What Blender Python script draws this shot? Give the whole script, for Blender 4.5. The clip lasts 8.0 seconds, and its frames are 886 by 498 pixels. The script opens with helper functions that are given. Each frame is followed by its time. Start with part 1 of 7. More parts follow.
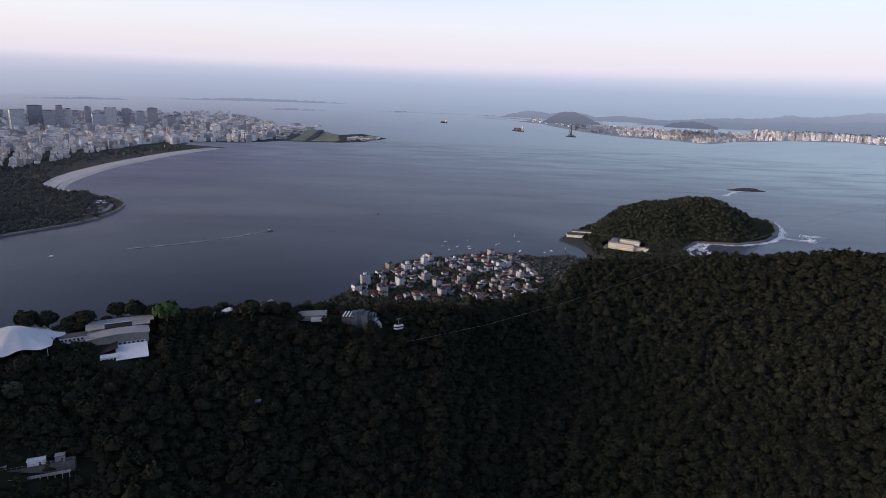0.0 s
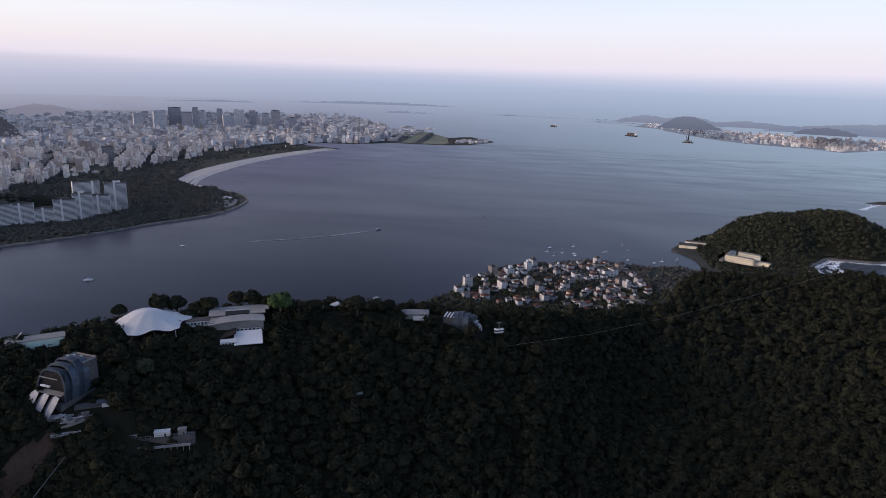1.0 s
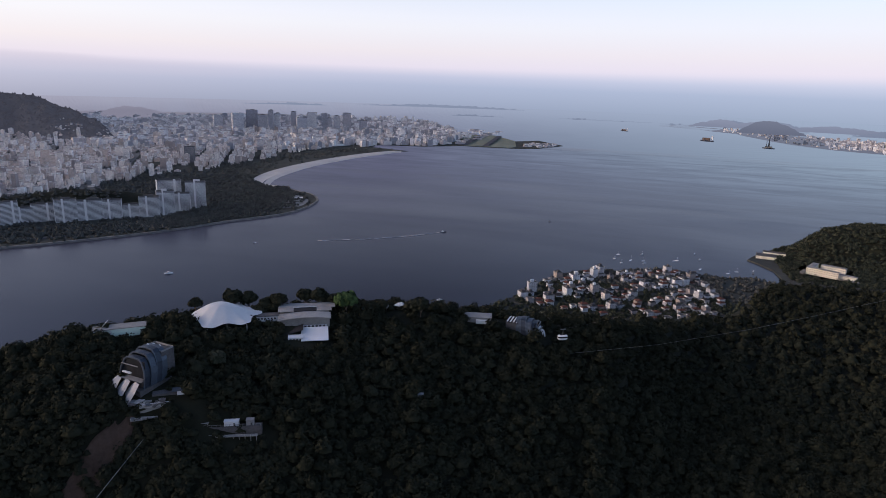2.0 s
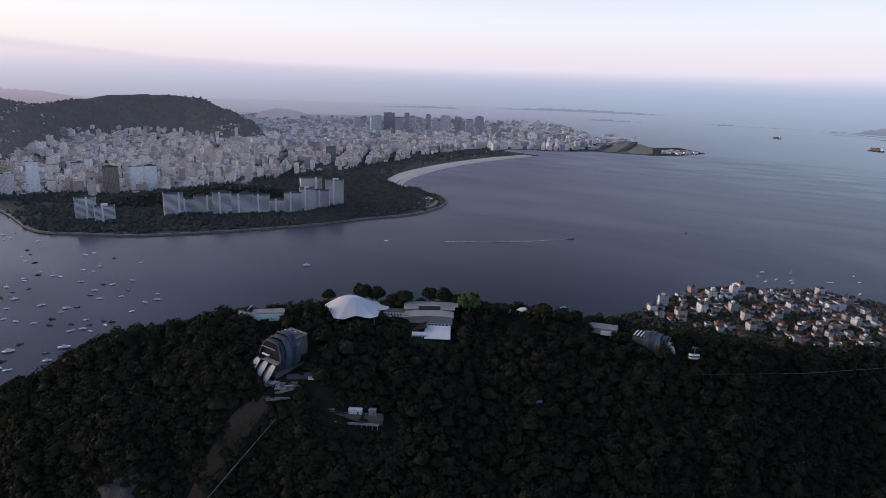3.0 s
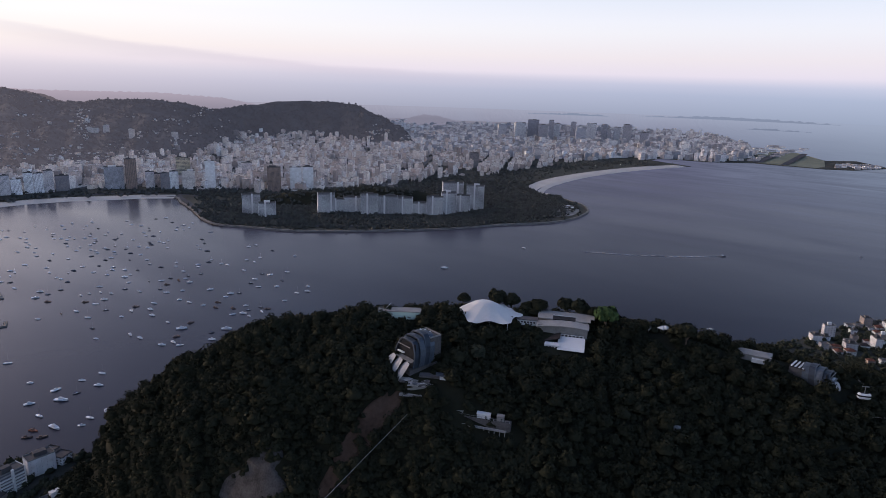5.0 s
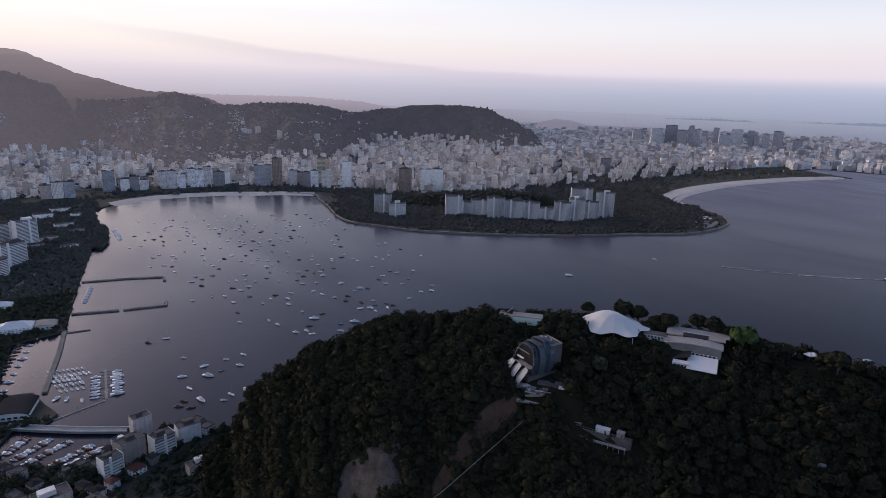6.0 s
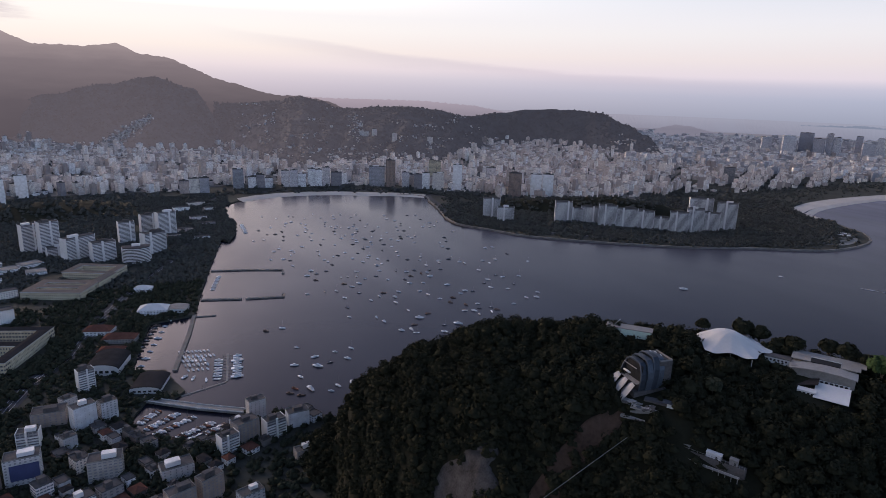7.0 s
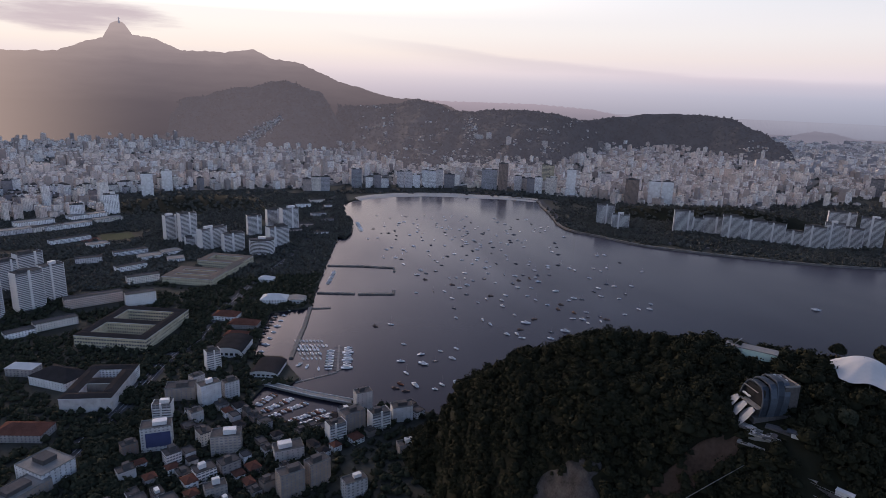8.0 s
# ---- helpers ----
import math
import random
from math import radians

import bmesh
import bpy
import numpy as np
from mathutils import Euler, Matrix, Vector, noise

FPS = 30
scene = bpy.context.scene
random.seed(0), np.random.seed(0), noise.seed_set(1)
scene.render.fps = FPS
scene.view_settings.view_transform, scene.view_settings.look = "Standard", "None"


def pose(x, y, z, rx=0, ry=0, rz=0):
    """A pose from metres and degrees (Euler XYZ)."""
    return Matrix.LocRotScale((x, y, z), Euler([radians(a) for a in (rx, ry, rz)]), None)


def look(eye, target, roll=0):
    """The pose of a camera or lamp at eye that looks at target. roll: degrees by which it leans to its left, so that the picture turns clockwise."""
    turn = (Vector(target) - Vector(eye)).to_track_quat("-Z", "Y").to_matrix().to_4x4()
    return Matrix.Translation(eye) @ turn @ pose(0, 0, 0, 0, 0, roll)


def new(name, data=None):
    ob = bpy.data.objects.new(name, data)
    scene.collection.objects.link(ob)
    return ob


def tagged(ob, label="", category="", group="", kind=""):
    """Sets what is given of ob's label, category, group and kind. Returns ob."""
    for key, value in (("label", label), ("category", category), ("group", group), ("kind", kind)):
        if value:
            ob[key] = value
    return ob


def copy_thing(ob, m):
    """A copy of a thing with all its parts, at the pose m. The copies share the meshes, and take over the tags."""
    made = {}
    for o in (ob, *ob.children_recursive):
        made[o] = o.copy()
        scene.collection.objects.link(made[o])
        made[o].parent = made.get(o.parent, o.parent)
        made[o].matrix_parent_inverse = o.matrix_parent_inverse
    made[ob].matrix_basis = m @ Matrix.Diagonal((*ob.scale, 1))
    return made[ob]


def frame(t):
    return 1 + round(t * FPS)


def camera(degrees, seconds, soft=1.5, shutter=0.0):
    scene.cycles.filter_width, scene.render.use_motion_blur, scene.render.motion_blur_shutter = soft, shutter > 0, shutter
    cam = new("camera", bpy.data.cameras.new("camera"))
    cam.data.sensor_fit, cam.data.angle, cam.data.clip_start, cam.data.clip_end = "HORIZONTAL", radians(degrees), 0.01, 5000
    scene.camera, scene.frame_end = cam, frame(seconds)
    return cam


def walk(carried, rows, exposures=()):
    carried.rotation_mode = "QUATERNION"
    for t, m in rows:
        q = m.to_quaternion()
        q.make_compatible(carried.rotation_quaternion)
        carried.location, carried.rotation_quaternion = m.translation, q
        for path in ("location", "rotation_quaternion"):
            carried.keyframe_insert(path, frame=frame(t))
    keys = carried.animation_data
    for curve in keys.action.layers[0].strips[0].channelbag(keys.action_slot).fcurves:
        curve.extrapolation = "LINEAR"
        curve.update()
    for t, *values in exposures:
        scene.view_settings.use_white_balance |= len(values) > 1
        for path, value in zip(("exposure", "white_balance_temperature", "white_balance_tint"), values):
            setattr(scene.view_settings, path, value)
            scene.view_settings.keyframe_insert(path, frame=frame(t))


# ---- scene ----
from mathutils.geometry import delaunay_2d_cdt

H = 380.0                      # height of the hovering drone over the bay
R0, R1 = 3900.0, 4960.0        # past R0 the distance draws in, since the lens sees 5 km at most

# camera: a drone that hovers in one place and turns
cam = camera(70.57, 8.0, soft=0.8)
walk(cam, [(0.0, pose(0, 0, H, 75.40, -2.00, 0.00)),
           (0.5, pose(0, 0, H, 75.41, -1.92, 4.79)),
           (1.0, pose(0, 0, H, 75.37, -1.95, 9.77)),
           (1.2, pose(0, 0, H, 75.39, -1.92, 11.38)),
           (2.3, pose(0, 0, H, 75.43, -1.92, 18.81)),
           (2.5, pose(0, 0, H, 75.41, -1.89, 21.55)),
           (2.7, pose(0, 0, H, 75.39, -1.90, 24.15)),
           (3.0, pose(0, 0, H, 75.39, -1.93, 27.72)),
           (3.5, pose(0, 0, H, 75.42, -1.94, 31.97)),
           (4.0, pose(0, 0, H, 75.50, -1.95, 33.61)),
           (4.2, pose(0, 0, H, 75.52, -1.95, 34.18)),
           (5.3, pose(0, 0, H, 75.56, -1.77, 44.04)),
           (5.5, pose(0, 0, H, 75.55, -1.75, 46.40)),
           (6.0, pose(0, 0, H, 75.56, -1.71, 52.30)),
           (6.5, pose(0, 0, H, 75.61, -1.76, 57.31)),
           (7.0, pose(0, 0, H, 75.63, -1.73, 62.37)),
           (7.5, pose(0, 0, H, 75.61, -1.75, 68.17)),
           (8.0, pose(0, 0, H, 75.61, -1.76, 72.67))],
     exposures=[(0.0, 0.28, 6250, 12.5), (4.0, 0.30, 6270, 12.5), (6.0, 0.24, 6400, 13.2), (8.0, 0.16, 6580, 13.9)])

# ---------------------------------------------------------------- light
SUN_AZ, SUN_EL = 109.0, 9.0    # degrees left of +y, and above the horizon


def nodes_of(mat):
    mat.use_nodes = True
    tree = mat.node_tree
    tree.nodes.clear()
    return tree


def node(tree, kind, **values):
    n = tree.nodes.new(kind)
    for key, value in values.items():
        if key in n.inputs:
            n.inputs[key].default_value = value
    return n


def ramp(tree, stops, mode="LINEAR"):
    n = tree.nodes.new("ShaderNodeValToRGB")
    n.color_ramp.interpolation = mode
    e = n.color_ramp.elements
    while len(e) < len(stops):
        e.new(0.5)
    for slot, (p, c) in zip(e, stops):
        slot.position, slot.color = p, (*c, 1)
    return n


def math_node(tree, op, a, b=None, clamp=False):
    n = tree.nodes.new("ShaderNodeMath")
    n.operation, n.use_clamp = op, clamp
    for i, v in enumerate((a, b)):
        if v is None:
            continue
        if isinstance(v, (int, float)):
            n.inputs[i].default_value = v
        else:
            tree.links.new(v, n.inputs[i])
    return n.outputs[0]


def mix_node(tree, fac, a, b, blend="MIX"):
    n = tree.nodes.new("ShaderNodeMix")
    n.data_type, n.blend_type = "RGBA", blend
    for slot, v in ((n.inputs[0], fac), (n.inputs[6], a), (n.inputs[7], b)):
        if isinstance(v, (int, float)):
            slot.default_value = v
        elif isinstance(v, tuple):
            slot.default_value = (*v, 1)
        else:
            tree.links.new(v, slot)
    return n.outputs[2]


def srgb(r, g, b):
    return tuple(((v / 255 + 0.055) / 1.055) ** 2.4 if v > 10 else v / 255 / 12.92 for v in (r, g, b))


world = bpy.data.worlds.new("dusk")
scene.world = world
world.use_nodes = True
wt = world.node_tree
wt.nodes.clear()
coord = wt.nodes.new("ShaderNodeTexCoord")
parts = wt.nodes.new("ShaderNodeSeparateXYZ")
wt.links.new(coord.outputs["Generated"], parts.inputs[0])
sky = wt.nodes.new("ShaderNodeTexSky")
sky.sky_type, sky.sun_disc = "NISHITA", False
sky.sun_elevation, sky.sun_rotation = radians(SUN_EL), radians(-SUN_AZ)
sky.altitude, sky.dust_density, sky.air_density = 300, 3.0, 1.2
# haze lies along the horizon: blue-grey low down, rose above it, pale sky over that
up = math_node(wt, "MULTIPLY_ADD", parts.outputs[2], 2.0)
up.node.inputs[2].default_value = 0.2
low = ramp(wt, [(0.0, srgb(112, 119, 138)), (0.048, srgb(116, 124, 143)), (0.13, srgb(138, 148, 168)), (0.20, srgb(158, 168, 189)), (0.228, srgb(176, 181, 200)), (0.255, srgb(212, 205, 215)),
                (0.30, srgb(218, 211, 214)), (0.37, srgb(220, 220, 224)), (0.48, srgb(213, 220, 233))])
wt.links.new(up, low.inputs[0])
warm = ramp(wt, [(0.0, srgb(120, 112, 124)), (0.10, srgb(154, 146, 156)), (0.20, srgb(206, 193, 199)), (0.25, srgb(226, 213, 213)), (0.30, srgb(242, 230, 220)),
                 (0.36, srgb(246, 240, 232)), (0.48, srgb(243, 242, 243))])
wt.links.new(up, warm.inputs[0])
sx, sy = -math.sin(radians(SUN_AZ)), math.cos(radians(SUN_AZ))
dot = math_node(wt, "ADD", math_node(wt, "MULTIPLY", parts.outputs[0], sx), math_node(wt, "MULTIPLY", parts.outputs[1], sy))
glow = math_node(wt, "POWER", math_node(wt, "MULTIPLY_ADD", dot, 0.5, True), 3.4)
glow.node.inputs[0].links[0].from_node.inputs[2].default_value = 0.5
cool = ramp(wt, [(0.0, srgb(122, 136, 152)), (0.048, srgb(132, 147, 163)), (0.13, srgb(146, 160, 178)), (0.20, srgb(164, 175, 194)), (0.235, srgb(192, 196, 211)), (0.265, srgb(220, 212, 220)),
                 (0.31, srgb(224, 218, 222)), (0.38, srgb(223, 225, 231)), (0.48, srgb(214, 225, 239))])
wt.links.new(up, cool.inputs[0])
side = math_node(wt, "ADD", math_node(wt, "MULTIPLY", parts.outputs[0], 0.94), math_node(wt, "MULTIPLY", parts.outputs[1], 0.34), True)
haze = mix_node(wt, math_node(wt, "POWER", side, 0.9), mix_node(wt, glow, low.outputs[0], warm.outputs[0]), cool.outputs[0])
# one long thin cloud that thins out into the haze, and a loose bank over the peak
bearing = math_node(wt, "ARCTAN2", math_node(wt, "MULTIPLY", parts.outputs[0], -1.0), parts.outputs[1])
wisp = node(wt, "ShaderNodeTexNoise", Scale=5.0, Detail=6.0, Roughness=0.6)
flat = node(wt, "ShaderNodeMapping", Scale=(1, 1, 9))
wt.links.new(coord.outputs["Generated"], flat.inputs[0])
wt.links.new(flat.outputs[0], wisp.inputs["Vector"])
rise = math_node(wt, "POWER", math_node(wt, "DIVIDE", math_node(wt, "MAXIMUM", math_node(wt, "SUBTRACT", bearing, 0.5), 0.0), 0.9), 2.2)
edge = math_node(wt, "ADD", math_node(wt, "MULTIPLY", rise, 0.055), 0.018)
line = math_node(wt, "SUBTRACT", parts.outputs[2], edge)
line = math_node(wt, "ADD", line, math_node(wt, "MULTIPLY", math_node(wt, "SUBTRACT", wisp.outputs[0], 0.5), 0.02))
above = node(wt, "ShaderNodeMapRange", **{"From Min": 0.006, "From Max": -0.002})
under = node(wt, "ShaderNodeMapRange", **{"From Min": -0.026, "From Max": -0.002})
end_a = node(wt, "ShaderNodeMapRange", **{"From Min": 1.50, "From Max": 1.16})
end_b = node(wt, "ShaderNodeMapRange", **{"From Min": 0.40, "From Max": 0.85})
for e, v in ((above, line), (under, line), (end_a, bearing), (end_b, bearing)):
    e.interpolation_type = "SMOOTHSTEP"
    wt.links.new(v, e.inputs[0])
band = math_node(wt, "MULTIPLY", above.outputs[0], under.outputs[0])
streak = math_node(wt, "MULTIPLY", math_node(wt, "MULTIPLY", band, math_node(wt, "MULTIPLY", end_a.outputs[0], end_b.outputs[0])), 0.34)
haze = mix_node(wt, streak, haze, srgb(188, 180, 193))
ea = math_node(wt, "DIVIDE", math_node(wt, "SUBTRACT", bearing, radians(102)), radians(7.5))
eb = math_node(wt, "DIVIDE", math_node(wt, "SUBTRACT", parts.outputs[2], 0.079), 0.022)
oval = math_node(wt, "ADD", math_node(wt, "MULTIPLY", ea, ea), math_node(wt, "MULTIPLY", eb, eb))
oval = math_node(wt, "ADD", oval, math_node(wt, "MULTIPLY", math_node(wt, "SUBTRACT", wisp.outputs[0], 0.5), 3.0))
bank = node(wt, "ShaderNodeMapRange", **{"From Min": 1.3, "From Max": 0.2})
bank.interpolation_type = "SMOOTHSTEP"
wt.links.new(oval, bank.inputs[0])
haze = mix_node(wt, math_node(wt, "MULTIPLY", bank.outputs[0], 0.85), haze, srgb(188, 174, 181))
lift = node(wt, "ShaderNodeMapRange", **{"From Min": 0.10, "From Max": 0.36})
wt.links.new(parts.outputs[2], lift.inputs[0])
bright = mix_node(wt, 1.0, sky.outputs[0], (0.144, 0.146, 0.19), "MULTIPLY")
bright = mix_node(wt, math_node(wt, "MULTIPLY", side, 0.8), bright, mix_node(wt, 1.0, bright, (2.55, 2.65, 2.75), "MULTIPLY"))
west = math_node(wt, "POWER", glow, 1.7)
bright = mix_node(wt, west, bright, mix_node(wt, 1.0, bright, (4.7, 4.4, 4.1), "MULTIPLY"))
full = mix_node(wt, lift.outputs[0], haze, bright)
back = node(wt, "ShaderNodeBackground", Strength=1.0)
wt.links.new(full, back.inputs[0])
wt.links.new(back.outputs[0], wt.nodes.new("ShaderNodeOutputWorld").inputs[0])

sun = new("sun", bpy.data.lights.new("sun", "SUN"))
sun.data.energy, sun.data.angle, sun.data.color = 0.5, radians(14), (1.0, 0.86, 0.74)
sun.matrix_world = look((0, 0, 900), (-2000 * sx, -2000 * sy, 900 - 2000 * math.tan(radians(22))))

# ---------------------------------------------------------------- materials


def plain(name, color, rough=0.8, var=0.25, scale=0.05, fine=0.6, bump=0.0, metal=0.0, spec=0.06):
    """A surface with two scales of variation in its colour."""
    mat = bpy.data.materials.new(name)
    t = nodes_of(mat)
    where = t.nodes.new("ShaderNodeTexCoord")
    n1 = node(t, "ShaderNodeTexNoise", Scale=scale, Detail=6.0)
    n2 = node(t, "ShaderNodeTexNoise", Scale=fine, Detail=4.0)
    for n in (n1, n2):
        t.links.new(where.outputs["Object"], n.inputs["Vector"])
    both = math_node(t, "ADD", math_node(t, "MULTIPLY", n1.outputs[0], 0.6), math_node(t, "MULTIPLY", n2.outputs[0], 0.4))
    shade = ramp(t, [(0.3, tuple(c * (1 - var) for c in color)), (0.7, tuple(min(1, c * (1 + var)) for c in color))])
    t.links.new(both, shade.inputs[0])
    b = node(t, "ShaderNodeBsdfPrincipled", Roughness=rough, Metallic=metal)
    b.inputs["Specular IOR Level"].default_value = spec
    t.links.new(shade.outputs[0], b.inputs["Base Color"])
    if bump:
        bm = node(t, "ShaderNodeBump", Strength=0.6, Distance=bump)
        t.links.new(n2.outputs[0], bm.inputs["Height"])
        t.links.new(bm.outputs[0], b.inputs["Normal"])
    t.links.new(b.outputs[0], t.nodes.new("ShaderNodeOutputMaterial").inputs[0])
    return mat


def water_material():
    mat = bpy.data.materials.new("bay_water")
    t = nodes_of(mat)
    where = t.nodes.new("ShaderNodeTexCoord")
    swell = node(t, "ShaderNodeTexNoise", Scale=0.02, Detail=3.0)
    chop = node(t, "ShaderNodeTexNoise", Scale=0.22, Detail=5.0)
    for n in (swell, chop):
        t.links.new(where.outputs["Object"], n.inputs["Vector"])
    # patches of ruffled and of smooth water
    stretch = node(t, "ShaderNodeMapping", Scale=(0.0016, 0.0040, 1), Rotation=(0, 0, 0.3))
    t.links.new(where.outputs["Object"], stretch.inputs[0])
    patch = node(t, "ShaderNodeTexNoise", Scale=1.0, Detail=5.0, Distortion=0.6)
    t.links.new(stretch.outputs[0], patch.inputs["Vector"])
    rough = node(t, "ShaderNodeMapRange", **{"From Min": 0.35, "From Max": 0.7, "To Min": 0.14, "To Max": 0.26})
    t.links.new(patch.outputs[0], rough.inputs[0])
    height = math_node(t, "ADD", math_node(t, "MULTIPLY", swell.outputs[0], 0.8), math_node(t, "MULTIPLY", chop.outputs[0], 0.25))
    bm = node(t, "ShaderNodeBump", Strength=0.22, Distance=1.0)
    t.links.new(height, bm.inputs["Height"])
    deep = node(t, "ShaderNodeBsdfDiffuse")
    deep.inputs[0].default_value = (0.015, 0.015, 0.022, 1)
    gloss = node(t, "ShaderNodeBsdfGlossy")
    gloss.inputs[0].default_value = (0.9, 0.9, 0.97, 1)
    edge = node(t, "ShaderNodeFresnel", IOR=1.33)
    t.links.new(rough.outputs[0], gloss.inputs["Roughness"])
    for n in (deep, gloss, edge):
        t.links.new(bm.outputs[0], n.inputs["Normal"])
    both = t.nodes.new("ShaderNodeMixShader")
    # waves turned away from the eye keep a flat view of the sea from mirroring fully; ruffled patches mirror less
    calm = node(t, "ShaderNodeMapRange", **{"From Min": 0.3, "From Max": 0.7, "To Min": 1.12, "To Max": 0.86})
    t.links.new(patch.outputs[0], calm.inputs[0])
    mirror = math_node(t, "DIVIDE", math_node(t, "MULTIPLY", math_node(t, "POWER", edge.outputs[0], 1.4), 1.42), math_node(t, "MULTIPLY_ADD", edge.outputs[0], 1.9))
    mirror.node.inputs[1].links[0].from_node.inputs[2].default_value = 1.0
    t.links.new(math_node(t, "MULTIPLY", mirror, calm.outputs[0]), both.inputs[0])
    t.links.new(deep.outputs[0], both.inputs[1])
    t.links.new(gloss.outputs[0], both.inputs[2])
    t.links.new(both.outputs[0], t.nodes.new("ShaderNodeOutputMaterial").inputs[0])
    return mat


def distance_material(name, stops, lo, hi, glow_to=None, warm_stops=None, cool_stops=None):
    """Far distance: haze painted on as glow; the colour follows the height, and warms towards the setting sun."""
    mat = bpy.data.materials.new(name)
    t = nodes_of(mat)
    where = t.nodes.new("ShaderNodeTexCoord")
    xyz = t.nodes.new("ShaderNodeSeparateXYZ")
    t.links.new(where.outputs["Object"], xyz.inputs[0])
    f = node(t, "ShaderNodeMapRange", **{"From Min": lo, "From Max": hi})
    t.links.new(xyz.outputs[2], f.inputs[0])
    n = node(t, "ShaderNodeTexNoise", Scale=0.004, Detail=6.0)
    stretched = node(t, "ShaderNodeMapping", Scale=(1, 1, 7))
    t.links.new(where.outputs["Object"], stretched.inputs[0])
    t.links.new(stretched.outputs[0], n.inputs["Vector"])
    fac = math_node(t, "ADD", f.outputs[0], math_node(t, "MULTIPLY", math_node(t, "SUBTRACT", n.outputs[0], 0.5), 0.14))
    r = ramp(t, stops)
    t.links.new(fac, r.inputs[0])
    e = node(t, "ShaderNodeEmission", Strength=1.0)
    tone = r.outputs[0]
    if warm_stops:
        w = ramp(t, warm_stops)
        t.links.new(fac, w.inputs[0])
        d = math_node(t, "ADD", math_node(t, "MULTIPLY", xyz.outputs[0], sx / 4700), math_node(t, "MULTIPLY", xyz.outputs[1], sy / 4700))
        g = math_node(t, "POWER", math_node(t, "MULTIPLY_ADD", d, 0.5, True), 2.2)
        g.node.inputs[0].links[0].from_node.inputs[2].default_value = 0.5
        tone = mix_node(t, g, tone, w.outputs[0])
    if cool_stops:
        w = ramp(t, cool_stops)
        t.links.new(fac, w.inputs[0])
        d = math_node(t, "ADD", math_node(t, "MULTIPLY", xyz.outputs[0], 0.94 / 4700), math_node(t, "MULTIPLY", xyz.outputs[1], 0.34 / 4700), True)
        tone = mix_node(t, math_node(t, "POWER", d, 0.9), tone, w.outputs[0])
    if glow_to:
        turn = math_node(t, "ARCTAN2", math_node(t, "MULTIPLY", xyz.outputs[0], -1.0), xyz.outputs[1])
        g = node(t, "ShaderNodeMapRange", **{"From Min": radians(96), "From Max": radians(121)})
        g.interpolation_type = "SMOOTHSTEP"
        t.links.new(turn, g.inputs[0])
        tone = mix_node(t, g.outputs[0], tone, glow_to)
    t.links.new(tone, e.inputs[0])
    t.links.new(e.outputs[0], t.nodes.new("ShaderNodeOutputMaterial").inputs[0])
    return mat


M_WATER = water_material()
M_LAND = plain("parkland", (0.045, 0.045, 0.038), 0.95, 0.4, 0.012, 0.15)
M_SAND = plain("sand", (0.35, 0.33, 0.305), 0.9, 0.12, 0.01, 0.2)
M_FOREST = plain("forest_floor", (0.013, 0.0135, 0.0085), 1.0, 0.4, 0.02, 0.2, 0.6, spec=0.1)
M_ROCK = plain("granite", (0.05, 0.047, 0.046), 0.95, 0.6, 0.12, 0.9, 0.6)
# mountains glow in painted haze tones, peach where the sun's glare spreads
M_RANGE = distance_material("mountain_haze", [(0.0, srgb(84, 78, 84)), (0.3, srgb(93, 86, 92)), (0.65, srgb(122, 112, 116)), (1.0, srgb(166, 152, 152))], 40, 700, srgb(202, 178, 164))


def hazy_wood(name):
    """Wooded hills kilometres off, with the lit evening air painted on as added glow."""
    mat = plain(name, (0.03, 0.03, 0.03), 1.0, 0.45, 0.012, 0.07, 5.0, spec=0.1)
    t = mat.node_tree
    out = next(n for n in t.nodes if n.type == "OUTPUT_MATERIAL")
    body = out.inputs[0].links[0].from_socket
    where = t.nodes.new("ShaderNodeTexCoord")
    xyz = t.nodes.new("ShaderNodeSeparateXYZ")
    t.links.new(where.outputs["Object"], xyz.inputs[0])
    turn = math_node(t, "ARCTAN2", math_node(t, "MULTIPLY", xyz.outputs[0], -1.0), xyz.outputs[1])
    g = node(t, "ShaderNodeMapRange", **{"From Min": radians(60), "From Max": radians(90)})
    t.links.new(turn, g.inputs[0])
    # haze as emission, lighter towards the setting sun
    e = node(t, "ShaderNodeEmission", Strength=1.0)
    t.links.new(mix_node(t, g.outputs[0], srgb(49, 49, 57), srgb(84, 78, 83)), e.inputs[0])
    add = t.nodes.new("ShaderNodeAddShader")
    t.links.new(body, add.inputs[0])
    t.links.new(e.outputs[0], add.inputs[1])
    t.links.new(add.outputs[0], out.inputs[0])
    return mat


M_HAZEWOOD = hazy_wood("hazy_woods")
# far land gives off the colour of hazy air itself
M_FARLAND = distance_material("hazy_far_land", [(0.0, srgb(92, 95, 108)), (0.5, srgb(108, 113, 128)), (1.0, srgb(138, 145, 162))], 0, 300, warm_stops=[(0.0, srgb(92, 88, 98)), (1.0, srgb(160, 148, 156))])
# sheet over the bay: painted haze, and pale mirrored sky to the right
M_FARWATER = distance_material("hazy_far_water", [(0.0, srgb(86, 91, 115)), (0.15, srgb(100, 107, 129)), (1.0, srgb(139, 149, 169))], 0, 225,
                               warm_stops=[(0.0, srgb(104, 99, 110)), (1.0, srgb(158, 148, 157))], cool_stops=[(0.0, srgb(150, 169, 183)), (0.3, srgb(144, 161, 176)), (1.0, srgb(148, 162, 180))])


